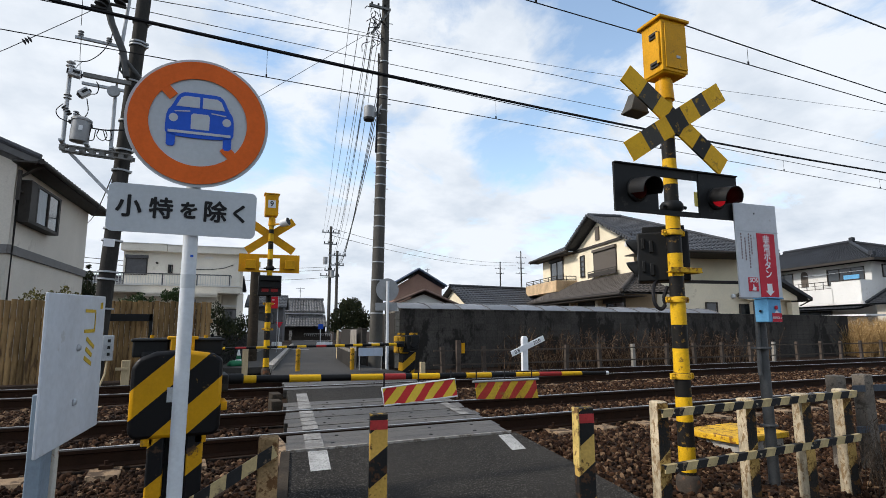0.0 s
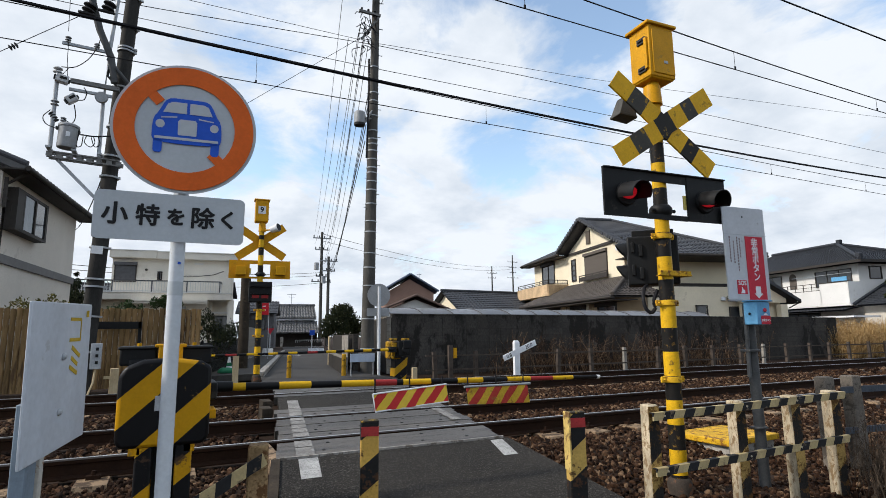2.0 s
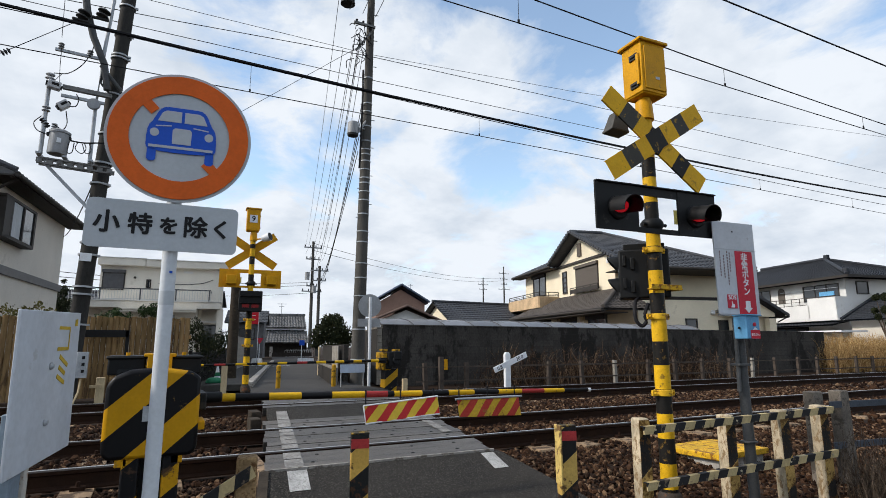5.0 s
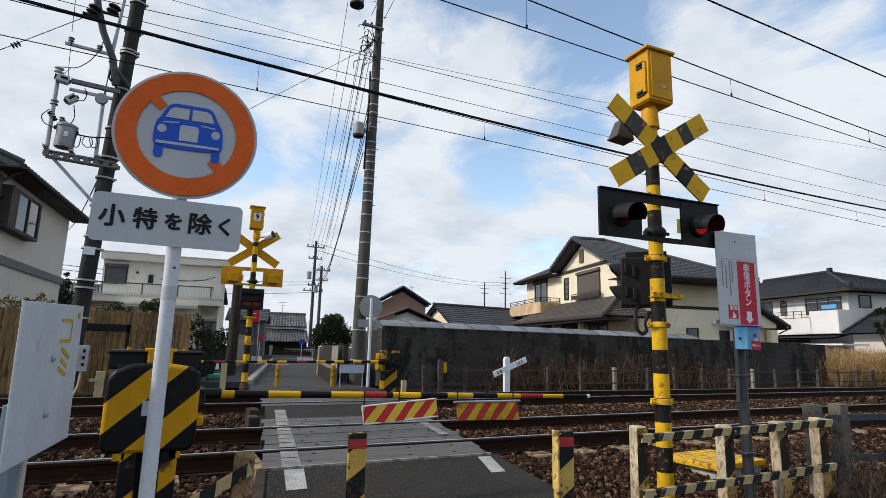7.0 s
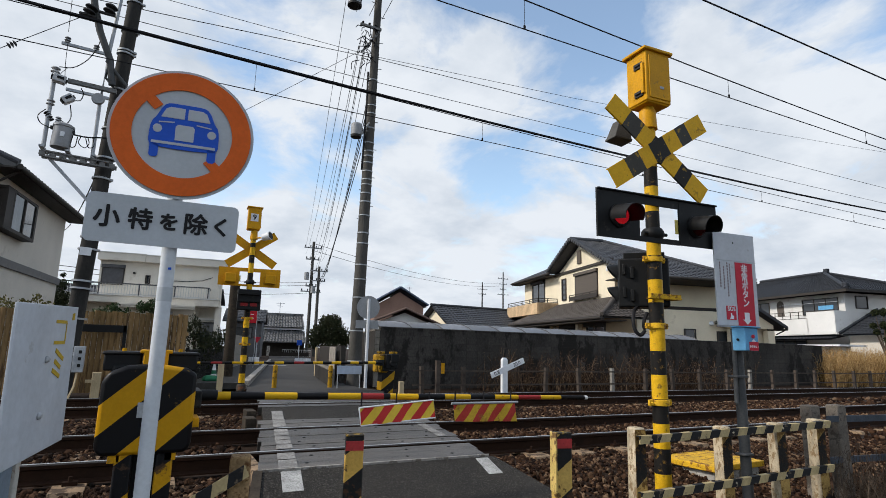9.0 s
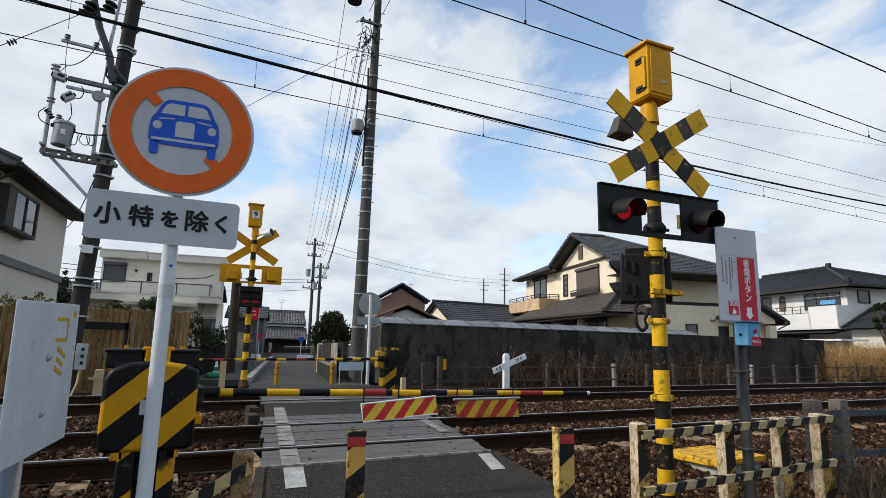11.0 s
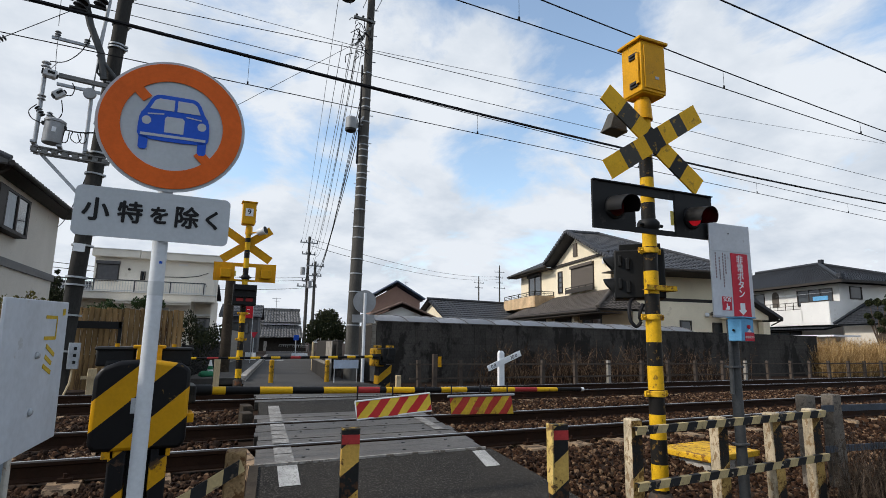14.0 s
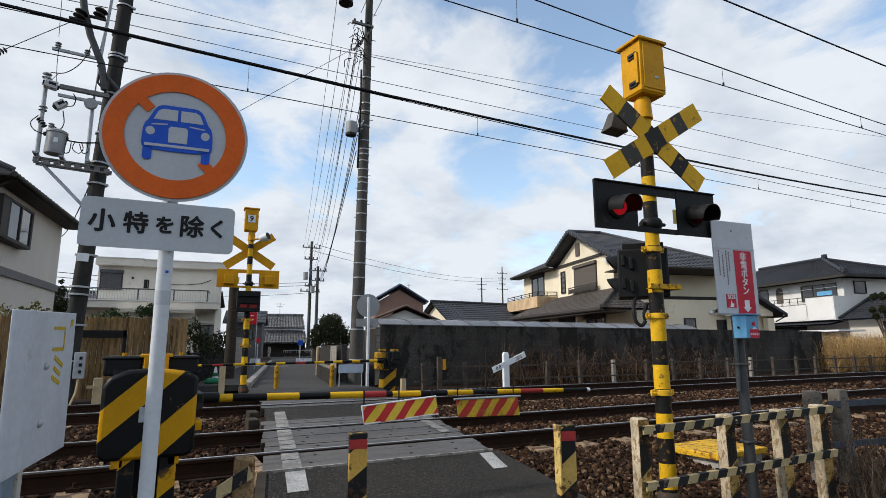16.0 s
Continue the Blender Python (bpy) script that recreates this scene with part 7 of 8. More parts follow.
    part("wing_wall", Shape().box((2.0, 11.3, 3.2), (4.0, 5.6, 6.5)), M_CREAM, h)
    part("wing_roof", tiles((-0.75, 7.9, 6.5), (-0.75, 15.1, 6.5), (3.2, 15.1, 8.2), (3.2, 7.9, 8.2)), M_TILE, h, "dark grey tiled slope")
    part("wing_fascia", Shape().box((-0.7, 11.5, 6.4), (0.08, 7.2, 0.18)), M_TRIM, h)
    part("wing_soffit", Shape().box((-0.35, 11.5, 6.36), (0.7, 7.2, 0.05)), M_TRIM, h)
    part("wing_gutter", Shape().rod((-0.8, 7.7, 6.44), (-0.8, 15.1, 6.44), 0.07, n=8), M_TRIM, h)
    f = window(h, (0, 0, 0), 2.3, 1.6, Matrix.Translation((-0.03, 11.3, 5.45)) @ side)
    part("shutter_box", Shape().box((-0.1, 11.3, 6.2), (0.18, 2.4, 0.22)), M_TRIM, h)
    part("balcony_wall", Shape().box((-1.5, 11.0, 4.0), (0.12, 5.9, 0.78)).box((-0.75, 8.05, 4.0), (1.5, 0.12, 0.78)).box((-0.75, 11.0, 3.66), (1.5, 5.9, 0.1)), M_TAN, h, "tan balcony parapet")
    railing(h, (-1.5, 13.9, 4.39), (-1.5, 8.05, 4.39), 0.3, M_TRIM, bars=False, posts=4)
    railing(h, (-1.5, 8.05, 4.39), (-0.05, 8.05, 4.39), 0.3, M_TRIM, bars=False, posts=2)
    # front side
    part("front_belt", Shape().box((4.4, 0.56, 3.72), (5.2, 0.1, 0.2)), M_TRIM, h)
    for x, z, wd, ht in ((3.7, 2.0, 0.75, 0.95), (5.85, 1.95, 0.8, 0.9)):
        window(h, (0, 0, 0), wd, ht, Matrix.Translation((x, -0.86, z)), panes=1)
    part("front_lamp", Shape().lathe((5.1, -0.9, 2.7), [(0.08, 0), (0.14, 0.06), (0.1, 0.22), (0.0, 0.26)], 10), M_WHITE, h, "white wall lamp")
    # gabled porch
    part("porch_slope", tiles((9.5, -1.6, 2.67), (9.5, 0.6, 2.67), (7.2, 0.6, 3.92), (7.2, -1.6, 3.92)), M_TILE, h, "dark grey tiled porch slope")
    part("porch_slope", tiles((5.3, 0.6, 2.89), (5.3, -1.6, 2.89), (7.2, -1.6, 3.92), (7.2, 0.6, 3.92)), M_TILE, h, "dark grey tiled porch slope")
    part("porch_verge", Shape().prism([(9.55, 2.6), (9.55, 2.76), (7.2, 4.04), (5.25, 2.98), (5.25, 2.82), (7.2, 3.84)], -1.68, -1.56), M_TILE, h, "dark verge tiles")
    part("porch_gable", Shape().prism([(8.9, 2.6), (8.9, 2.82), (7.2, 3.74), (5.7, 2.9), (5.7, 2.6)], -1.3, -1.14), M_CREAM, h)
    part("porch_gutter", Shape().rod((9.55, -1.6, 2.6), (9.55, 0.6, 2.6), 0.06, n=8).rod((9.55, -1.5, 2.58), (9.1, -1.25, 2.3), 0.035, n=8), M_TRIM, h)
    for x in (6.2, 8.65):
        part("porch_pillar", Shape().box((x, -1.2, 1.25), (0.45, 0.35, 2.5)), M_CREAM, h)
    part("front_wall_low", Shape().box((4.65, -0.43, 1.75), (8.5, 0.82, 3.5)), M_CREAM, h)


M_TANWALL = surface("tan_render", (0.4, 0.3, 0.19), 0.9, fine=20, coarse=0.6, vary=0.15, bump=0.15)
main_house()


def white_house():
    h = thing("house", pose(47.5, 19.15, 0.25, 0, 0, -13), "white two-storey house with a grey hipped roof and balcony", "house", "houses")
    part("wall", Shape().box((4.5, 9.0, 2.75), (9.0, 18.0, 6.3)), M_WHITEWALL, h, "white rendered walls")
    e, r = 6.05, 8.3
    a, b, c, d = (-1.0, -1.1, e), (10, -1.1, e), (10, 19.1, e), (-1.0, 19.1, e)
    p, q = (4.5, 5.5, r), (4.5, 12.6, r)
    part("left_slope", tiles(a, d, q, p), M_TILEBLUE, h, "grey tiled slope")
    part("front_slope", tiles(a, b, p, p), M_TILEBLUE, h)
    part("right_slope", tiles(b, c, q, p), M_TILEBLUE, h)
    part("back_slope", tiles(c, d, q, q), M_TILEBLUE, h)
    part("ridge_cap", Shape().rod((4.5, 5.3, r + 0.1), (4.5, 12.8, r + 0.1), 0.16, n=8).box((4.5, 5.3, r + 0.28), (0.3, 0.35, 0.35)), M_TILEBLUE, h)
    part("hip_cap", Shape().rod((-1.0, -1.1, e + 0.1), (4.5, 5.5, r + 0.1), 0.14, n=8).rod((10.0, -1.1, e + 0.1), (4.5, 5.5, r + 0.1), 0.14, n=8), M_TILEBLUE, h)
    part("hip_knob", Shape().box((-0.7, -0.8, e + 0.35), (0.4, 0.4, 0.4)), M_TILEBLUE, h, bevel=0.08)
    part("fascia", Shape().box((-1.0, 9.0, e - 0.08), (0.1, 20.2, 0.2)), M_TRIM, h)
    part("fascia", Shape().box((4.5, -1.1, e - 0.08), (11, 0.1, 0.2)), M_TRIM, h)
    place = lambda y, z: Matrix.Translation((-0.02, y, z)) @ LEFTWARD
    window(h, (0, 0, 0), 3.3, 1.3, place(2.2, 4.95), panes=3)
    window(h, (0, 0, 0), 2.0, 1.3, place(8.3, 5.0), panes=2)
    part("arched_niche", Shape().box((-0.02, 6.1, 4.85), (0.06, 0.7, 1.0)).rod((-0.05, 6.1, 5.35), (0.01, 6.1, 5.35), 0.35, n=18), M_SHUTTER, h)
    part("balcony_wall", Shape().box((-1.5, 0.9, 3.55), (0.14, 2.4, 1.8)).box((-1.5, 5.2, 3.3), (0.14, 6.4, 1.2)).box((-0.75, -0.3, 3.55), (1.6, 0.14, 1.8)).box((-0.75, 4.0, 2.7), (1.6, 8.8, 0.14)), M_WHITEWALL, h, "white balcony parapet")
    part("parapet_cap", Shape().box((-1.5, 0.9, 4.48), (0.2, 2.5, 0.07)), M_TRIM, h)
    railing(h, (-1.5, 8.4, 3.9), (-1.5, 2.1, 3.9), 0.6, M_TRIM, bars=False, posts=8)
    part("laundry_sheet", Shape().box((-1.0, 0.8, 4.75), (0.06, 1.3, 0.32)), M_BLUEBOX, h, "light blue sheet airing on the balcony")
    part("washing_pole", Shape().rod((-1.2, 5.0, 5.15), (-1.2, -0.5, 5.15), 0.018, n=6), M_STEEL, h)
    window(h, (0, 0, 0), 1.2, 1.0, Matrix.Translation((1.6, -0.03, 5.2)), panes=1)
    part("low_roof", tiles((-1.3, -6.0, 2.62), (-1.3, -0.45, 2.62), (2.6, -0.45, 4.6), (2.6, -6.0, 4.6)), M_TILEBLUE, h, "grey tiled wing roof")
    part("low_verge", Shape().rod((-1.35, -0.42, 2.72), (2.6, -0.42, 4.7), 0.1, n=8), M_TILEBLUE, h)
    part("low_wall", Shape().box((3.2, -3.2, 1.1), (7.6, 5.2, 2.9)), M_BEIGE, h)
    part("skirt_roof", tiles((-2.2, -0.4, 2.3), (-2.2, 13, 2.3), (0, 13, 2.75), (0, -0.4, 2.75)), M_TILEBLUE, h)
    part("carport", Shape().box((-2.6, 0.0, 1.75), (2.4, 5.0, 0.12)), M_WHITE, h, "pale carport roof")
    window(h, (0, 0, 0), 3.4, 1.2, place(5.4, 1.7), panes=3)
    wall2 = single("garden_wall", Shape().box((0, 0, 0.55), (9, 0.15, 1.1)), M_BLOCKPALE, pose(50, 15.4, -0.06, 0, 0, -13), "low pale garden wall before the white house", "wall", kind="structure")


white_house()


def left_house():
    """Local x runs from the far corner towards the near one; the lane wall faces +y, the gable wall faces +x."""
    h = thing("house", pose(-3.76, 21.6, 0, 0, 0, 83 + 180), "beige two-storey house with a dark tiled gable roof", "house", "houses")
    L, D = 7.33, 7.0
    part("wall", Shape().box((L / 2, -D / 2, 2.95), (L, D, 5.9)), M_BEIGE, h, "beige-grey rendered walls")
    e, r, out = 6.0, 7.7, 0.64
    part("gable_wall", Shape().prism([(0.0, 5.88), (D, 5.88), (D / 2, 7.42)], L - 0.2, L - 0.003, Matrix(((0, 1, 0, 0), (-1, 0, 0, 0), (0, 0, 1, 0), (0, 0, 0, 1)))), M_BEIGE, h, "beige gable")
    part("belt", Shape().box((L / 2, 0.02, 3.3), (L + 0.1, 0.12, 0.26)), M_BELTGREY, h, "grey belt board")
    part("belt", Shape().box((L + 0.02, -D / 2, 3.3), (0.12, D, 0.26)), M_BELTGREY, h)
    part("lane_slope", tiles((-0.6, out, e), (L + 0.27, out, e), (L + 0.27, -D / 2, r), (-0.6, -D / 2, r)), M_TILE, h, "dark tiled slope")
    part("back_slope", tiles((-0.6, -D - out, e), (L + 0.27, -D - out, e), (L + 0.27, -D / 2, r), (-0.6, -D / 2, r)), M_TILE, h)
    part("ridge_cap", Shape().rod((-0.65, -D / 2, r + 0.07), (L + 0.32, -D / 2, r + 0.07), 0.13, n=10), M_TILE, h)
    slope = math.atan2(r - e, D / 2 + out)
    run = math.hypot(r - e, D / 2 + out)
    for k in (1, -1):
        m = Matrix.Translation((L + 0.24, -D / 2 + k * (D / 2 + out) / 2, (e + r) / 2)) @ Matrix.Rotation(-k * slope, 4, "X")
        part("verge_board", Shape().box((0, 0, -0.12), (0.07, run, 0.2)), M_VERGE, h, "grey verge board", at=m)
        part("verge_cap", Shape().rod((0.0, -run / 2, 0.04), (0.0, run / 2, 0.04), 0.09, n=8), M_TILE, h, "rounded verge tiles", at=m)
        part("verge_soffit", Shape().box((-0.13, 0, -0.1), (0.2, run - 0.1, 0.03)), M_TRIM, h, at=m)
    part("gutter", Shape().rod((-0.6, out + 0.06, e - 0.1), (L + 0.27, out + 0.06, e - 0.1), 0.08, n=10), M_TRIM, h, "dark eaves gutter")
    part("soffit", Shape().box((L / 2, out / 2, e - 0.16), (L + 0.8, out - 0.02, 0.05)), M_TRIM, h)
    part("downpipe", Shape().tube([(L - 0.02, out, e - 0.15), (L - 0.02, 0.1, e - 0.55), (L - 0.02, 0.1, 0.2)], 0.05, 8), M_TRIM, h)
    # projecting window: dark shutter case, a pane before a pale curtain and a dark pane
    bay = part("bay_window", Shape().box((5.75, 0.16, 5.4), (2.66, 0.36, 0.08)).box((5.75, 0.16, 4.22), (2.66, 0.36, 0.1)).box((4.47, 0.16, 4.8), (0.09, 0.36, 1.2)).box((6.8, 0.16, 4.8), (0.5, 0.36, 1.24)),
               M_TRIM, h, "dark projecting window box with a shutter case")
    for x, w in ((5.02, 0.96), (6.05, 0.92)):
        part("pane", Shape().box((x, 0.3, 4.8), (w, 0.02, 1.08)), M_PANE, bay)
    for x in (4.54, 5.53, 6.5):
        part("sash", Shape().box((x, 0.32, 4.8), (0.09, 0.05, 1.12)), M_TRIM, bay)
    part("curtain", Shape().box((6.1, 0.325, 4.8), (0.74, 0.012, 1.06)), M_CURTAIN, bay, "pale drawn curtain")
    unit = part("air_conditioner", Shape().box((L + 0.25, -0.75, 2.9), (0.34, 0.8, 0.55)), M_STEELDULL, h, "grey air conditioner unit", bevel=0.02)
    part("pipe", Shape().tube([(L + 0.2, -0.3, 2.7), (L + 0.15, -0.2, 2.2), (L + 0.1, -0.2, 1.2)], 0.05, 8), M_TRIM, unit)
    part("vent_hood", Shape().box((-0.08, -0.3, 5.2), (0.2, 0.25, 0.22)), M_TRIM, h, bevel=0.03)
    part("cable_bracket", Shape().box((L + 0.05, 0.12, 5.2), (0.1, 0.08, 0.9)).box((L - 0.2, 0.12, 5.05), (0.5, 0.06, 0.05)).box((L - 0.32, 0.15, 4.8), (0.14, 0.12, 0.2)), M_TRIM, h, "dark cable bracket")


M_VERGE = surface("weathered_verge", (0.12, 0.12, 0.12), 0.7, vary=0.2)
M_BELTGREY = surface("grey_belt", (0.17, 0.165, 0.16), 0.8, vary=0.15)
left_house()


def flat_house():
    """Flat-roofed house square to the lane; local x runs along the balcony front."""
    h = thing("house", pose(0, 31.1, 0, 0, 0, -7), "aged white flat-roofed house with a long railed balcony", "house", "houses")
    part("upper_wall", Shape().box((-0.05, 3.6, 4.5), (6.35, 7.2, 2.3)), M_CREAMWALL, h, "aged cream-white walls")
    part("lower_wall", Shape().box((-1.2, 3.6, 1.7), (6.6, 7.2, 3.3)).box((2.6, 4.6, 1.7), (1.0, 5.2, 3.3)), M_CREAMWALL, h)
    part("parapet", Shape().box((-2.12, 3.5, 5.79), (2.42, 7.8, 0.42)).box((1.32, 3.55, 5.76), (4.42, 7.9, 0.4)), M_CREAMWALL, h, "pale stepped roof parapet", bevel=0.02)
    part("parapet_cap", Shape().box((-2.12, 3.5, 6.015), (2.5, 7.9, 0.04)).box((1.34, 3.55, 5.98), (4.5, 8.0, 0.04)), M_WHITEWALL, h)
    part("balcony_slab", Shape().box((-1.2, -0.76, 3.3), (8.95, 1.5, 0.38)).box((3.12, 2.6, 3.3), (0.3, 5.2, 0.38)), M_CREAMWALL, h, "pale balcony slab", bevel=0.015)
    part("slab_cap", Shape().box((-1.2, -0.78, 3.51), (9.05, 1.56, 0.04)), M_WHITEWALL, h)
    part("lower_canopy", Shape().box((0.14, -1.25, 3.03), (3.85, 1.5, 0.1)).box((0.14, -1.9, 3.0), (3.85, 0.1, 0.26)), M_CREAMWALL, h)
    part("bay_wall", Shape().box((0.14, -0.6, 1.5), (3.75, 1.1, 3.0)), M_CREAMWALL, h, "aged cream-white ground floor bay")
    front = railing(h, (-5.4, -1.4, 3.53), (2.67, -1.4, 3.53), 0.62, M_RAILWHITE, 0.135)
    for x in (0.02, 2.53, 4.5, 6.3, 8.05):
        part("rail_post", Shape().box((x, 0, 0.32), (0.06, 0.06, 0.66)), M_RIB, front, "dark rail post")
    railing(h, (2.67, -1.4, 3.53), (2.67, 0.0, 3.53), 0.62, M_RAILWHITE, 0.135)
    part("rail_cap", Shape().box((-1.36, -1.4, 4.17), (8.1, 0.09, 0.05)).box((2.67, -0.7, 4.17), (0.09, 1.4, 0.05)), M_RIB, h)
    window(h, (0, 0, 0), 1.14, 1.0, Matrix.Translation((-2.53, -0.03, 4.7)), shutter=True, slats=M_RIB)
    window(h, (0, 0, 0), 0.26, 0.5, Matrix.Translation((-0.73, -0.03, 4.6)), panes=1)
    part("vent", Shape().rod((-1.455, -0.1, 4.93), (-1.455, 0, 4.93), 0.07, n=10), M_TRIM, h)
    part("wall_patch", Shape().box((1.35, -0.006, 5.35), (0.5, 0.02, 0.12)), M_WHITEWALL, h)
    part("service_cable", Shape().tube([(-0.2, -0.03, 4.62), (0.4, -0.03, 4.6), (1.4, -0.03, 4.62), (2.2, -0.03, 4.72), (2.75, -0.03, 4.95)], 0.018, 5), M_WIRE, h, "sagging service cable along the wall")
    part("pillar", Shape().box((3.28, -1.0, 1.55), (0.34, 0.4, 3.1)), M_CREAMWALL, h, "cream pillar under the balcony")
    window(h, (0, 0, 0), 0.9, 1.5, Matrix.Translation((2.62, 1.97, 1.6)), panes=1)
    part("door_canopy", Shape().box((2.6, -0.3, 2.42), (0.95, 0.9, 0.1)), M_WHITEWALL, h)
    part("meter", Shape().box((0.75, -1.2, 2.55), (0.3, 0.15, 0.4)).rod((1.0, -1.18, 2.6), (1.0, -1.18, 1.2), 0.04, n=8), M_STEELDULL, h)


M_RAILWHITE = surface("white_railing", (0.5, 0.5, 0.48), 0.5, vary=0.1)
flat_house()


def small_houses():
    # gabled house behind the wall
    h = thing("house", pose(18.6, 30.0, 0, 0, 0, 4), "low cream house with a dark tiled gable roof", "house", "houses")
    part("wall", Shape().box((4.0, 2.1, 1.4), (8.0, 4.2, 2.8)), M_CREAM, h)
    part("gable", Shape().prism([(-2.1, 2.7), (2.1, 2.7), (0, 4.05)], -0.01, 0.2, Matrix.Translation((0, 2.1, 0)) @ Matrix.Rotation(radians(-90), 4, "Z")), M_CREAM, h)
    part("front_slope", tiles((-0.4, -0.5, 2.65), (8.4, -0.5, 2.65), (8.4, 2.1, 4.25), (-0.4, 2.1, 4.25)), M_TILE, h)
    part("back_slope", tiles((-0.4, 4.7, 2.65), (8.4, 4.7, 2.65), (8.4, 2.1, 4.25), (-0.4, 2.1, 4.25)), M_TILE, h)
    part("ridge_cap", Shape().rod((-0.45, 2.1, 4.3), (8.4, 2.1, 4.3), 0.1, n=8), M_TILE, h)
    # brown house with a gable to the lane
    b = thing("house", pose(17.2, 36.2, 0, 0, 0, -14), "brown clad house with a dark gable roof", "house", "houses")
    part("wall", Shape().box((0, 3.0, 2.2), (3.9, 6.0, 4.4)), M_PINK, b, "brown-pink cladding")
    part("gable", Shape().prism([(-1.95, 4.38), (1.95, 4.38), (0, 5.5)], 0, 0.2), M_PINK, b)
    part("left_slope", tiles((-2.6, -0.4, 4.25), (-2.6, 6.4, 4.25), (0, 6.4, 5.8), (0, -0.4, 5.8)), M_TILEBLUE, b, "blue-grey tiles")
    part("right_slope", tiles((2.25, -0.4, 4.45), (2.25, 6.4, 4.45), (0, 6.4, 5.8), (0, -0.4, 5.8)), M_TILEBLUE, b)
    for s in (-1, 1):
        part("verge", Shape().rod((s * 2.66 if s < 0 else 2.3, -0.44, 4.3 if s < 0 else 4.5), (0, -0.44, 5.88), 0.085, n=8), M_TILEBLUE, b, "blue-grey verge tiles")
    part("aerial", Shape().rod((1.1, 2, 5.2), (1.1, 2, 6.2), 0.025, n=5).rod((0.9, 2, 6.1), (1.3, 2, 6.1), 0.02, n=5), M_STEEL, b, "roof aerial")
    s = thing("shed", pose(10.9, 20.2, 0, 0, 0, -13), "pale shed with an old brown tiled gable roof", "shed")
    part("wall", Shape().box((0, 2.0, 1.1), (2.9, 4.0, 2.2)), M_WHITEWALL, s)
    part("gable", Shape().prism([(-1.45, 2.18), (1.45, 2.18), (0, 2.75)], 0, 0.15), M_WHITEWALL, s)
    part("left_slope", tiles((-1.9, -0.25, 2.1), (-1.9, 4.2, 2.1), (0, 4.2, 2.9), (0, -0.25, 2.9)), M_TILERED, s)
    part("right_slope", tiles((1.9, -0.25, 2.1), (1.9, 4.2, 2.1), (0, 4.2, 2.9), (0, -0.25, 2.9)), M_TILERED, s)
    for k in (-1, 1):
        part("verge", Shape().rod((k * 1.94, -0.29, 2.14), (0, -0.29, 2.95), 0.055, n=8), M_TILERED, s, "brown-grey verge tiles")
    # old house closing the lane
    o = thing("house", pose(9.95, 57.0, 0, 0, 0, -9), "old two-tier tiled house with dark timber walls", "house", "houses")
    part("wall", Shape().box((2.3, 3.0, 0.7), (4.7, 5.0, 3.0)), M_DARKTIMBER, o, "blackened timber wall")
    part("upper_wall", Shape().box((2.25, 3.2, 2.6), (4.2, 4.4, 1.2)), M_DARKTIMBER, o)
    part("upper_front", tiles((-0.05, 0.4, 3.05), (4.55, 0.4, 3.05), (4.4, 2.4, 4.45), (0.1, 2.4, 4.45), 0.3, 0.3, 0.05, 0.05), M_TILEOLD, o, "old grey tiles")
    part("upper_back", tiles((-0.05, 5.6, 3.05), (4.55, 5.6, 3.05), (4.4, 2.4, 4.45), (0.1, 2.4, 4.45)), M_TILEOLD, o)
    part("lower_front", tiles((-0.15, -0.9, 1.45), (4.75, -0.9, 1.45), (4.6, 0.9, 2.72), (0.05, 0.9, 2.72), 0.3, 0.3, 0.05, 0.05), M_TILEOLD, o, "old grey tiles")
    part("ridge_cap", Shape().box((2.25, 2.4, 4.52), (4.5, 0.3, 0.28)), M_TILEOLD, o, bevel=0.05)
    part("white_fascia", Shape().box((2.25, 0.7, 2.88), (4.6, 0.1, 0.2)), M_WHITE, o)
    railing(o, (2.3, -1.6, -0.1), (5.2, -1.6, -0.1), 0.75, M_RAILWHITE, 0.22)
    part("gate_post", Shape().box((0.9, -1.6, 0.5), (0.3, 0.3, 1.0)), M_CONCRETE, o)
    part("front_wall", Shape().box((3.0, -1.9, 0.2), (4.0, 0.2, 0.4)), M_DARKTIMBER, o)
    aer = part("aerial", Shape().rod((1.9, 3, 4.3), (1.9, 3, 5.9), 0.03, n=5).rod((1.4, 3, 5.8), (2.4, 3, 5.8), 0.025, n=5).rod((1.6, 3, 5.5), (2.2, 3, 5.5), 0.025, n=5), M_STEEL, o, "roof aerial")
    # houses further off, seen between the others
    for x, y, w, hgt, c, turn in ((6.9, 47, 3.0, 3.2, M_GREYCLAD, -12), (30, 48, 8, 3.4, M_WHITEWALL, -13), (-8, 52, 10, 5.0, M_CREAMWALL, 0), (2.9, 44, 2.4, 4.6, M_GREYCLAD, -12)):
        f = thing("house", pose(x, y, 0, 0, 0, turn), "distant house with a dark gable roof", "house", "houses")
        part("wall", Shape().box((0, 2, hgt / 2), (w, 4, hgt)), c, f)
        part("front_slope", tiles((-w / 2 - 0.3, -0.4, hgt - 0.1), (w / 2 + 0.3, -0.4, hgt - 0.1), (w / 2 + 0.3, 2, hgt + 1.1), (-w / 2 - 0.3, 2, hgt + 1.1)), M_TILE, f)
        part("back_slope", tiles((-w / 2 - 0.3, 4.4, hgt - 0.1), (w / 2 + 0.3, 4.4, hgt - 0.1), (w / 2 + 0.3, 2, hgt + 1.1), (-w / 2 - 0.3, 2, hgt + 1.1)), M_TILE, f)
        window(f, (0, 0, 0), min(1.6, w * 0.5), 1.0, Matrix.Translation((0, -0.03, hgt - 1.1)))


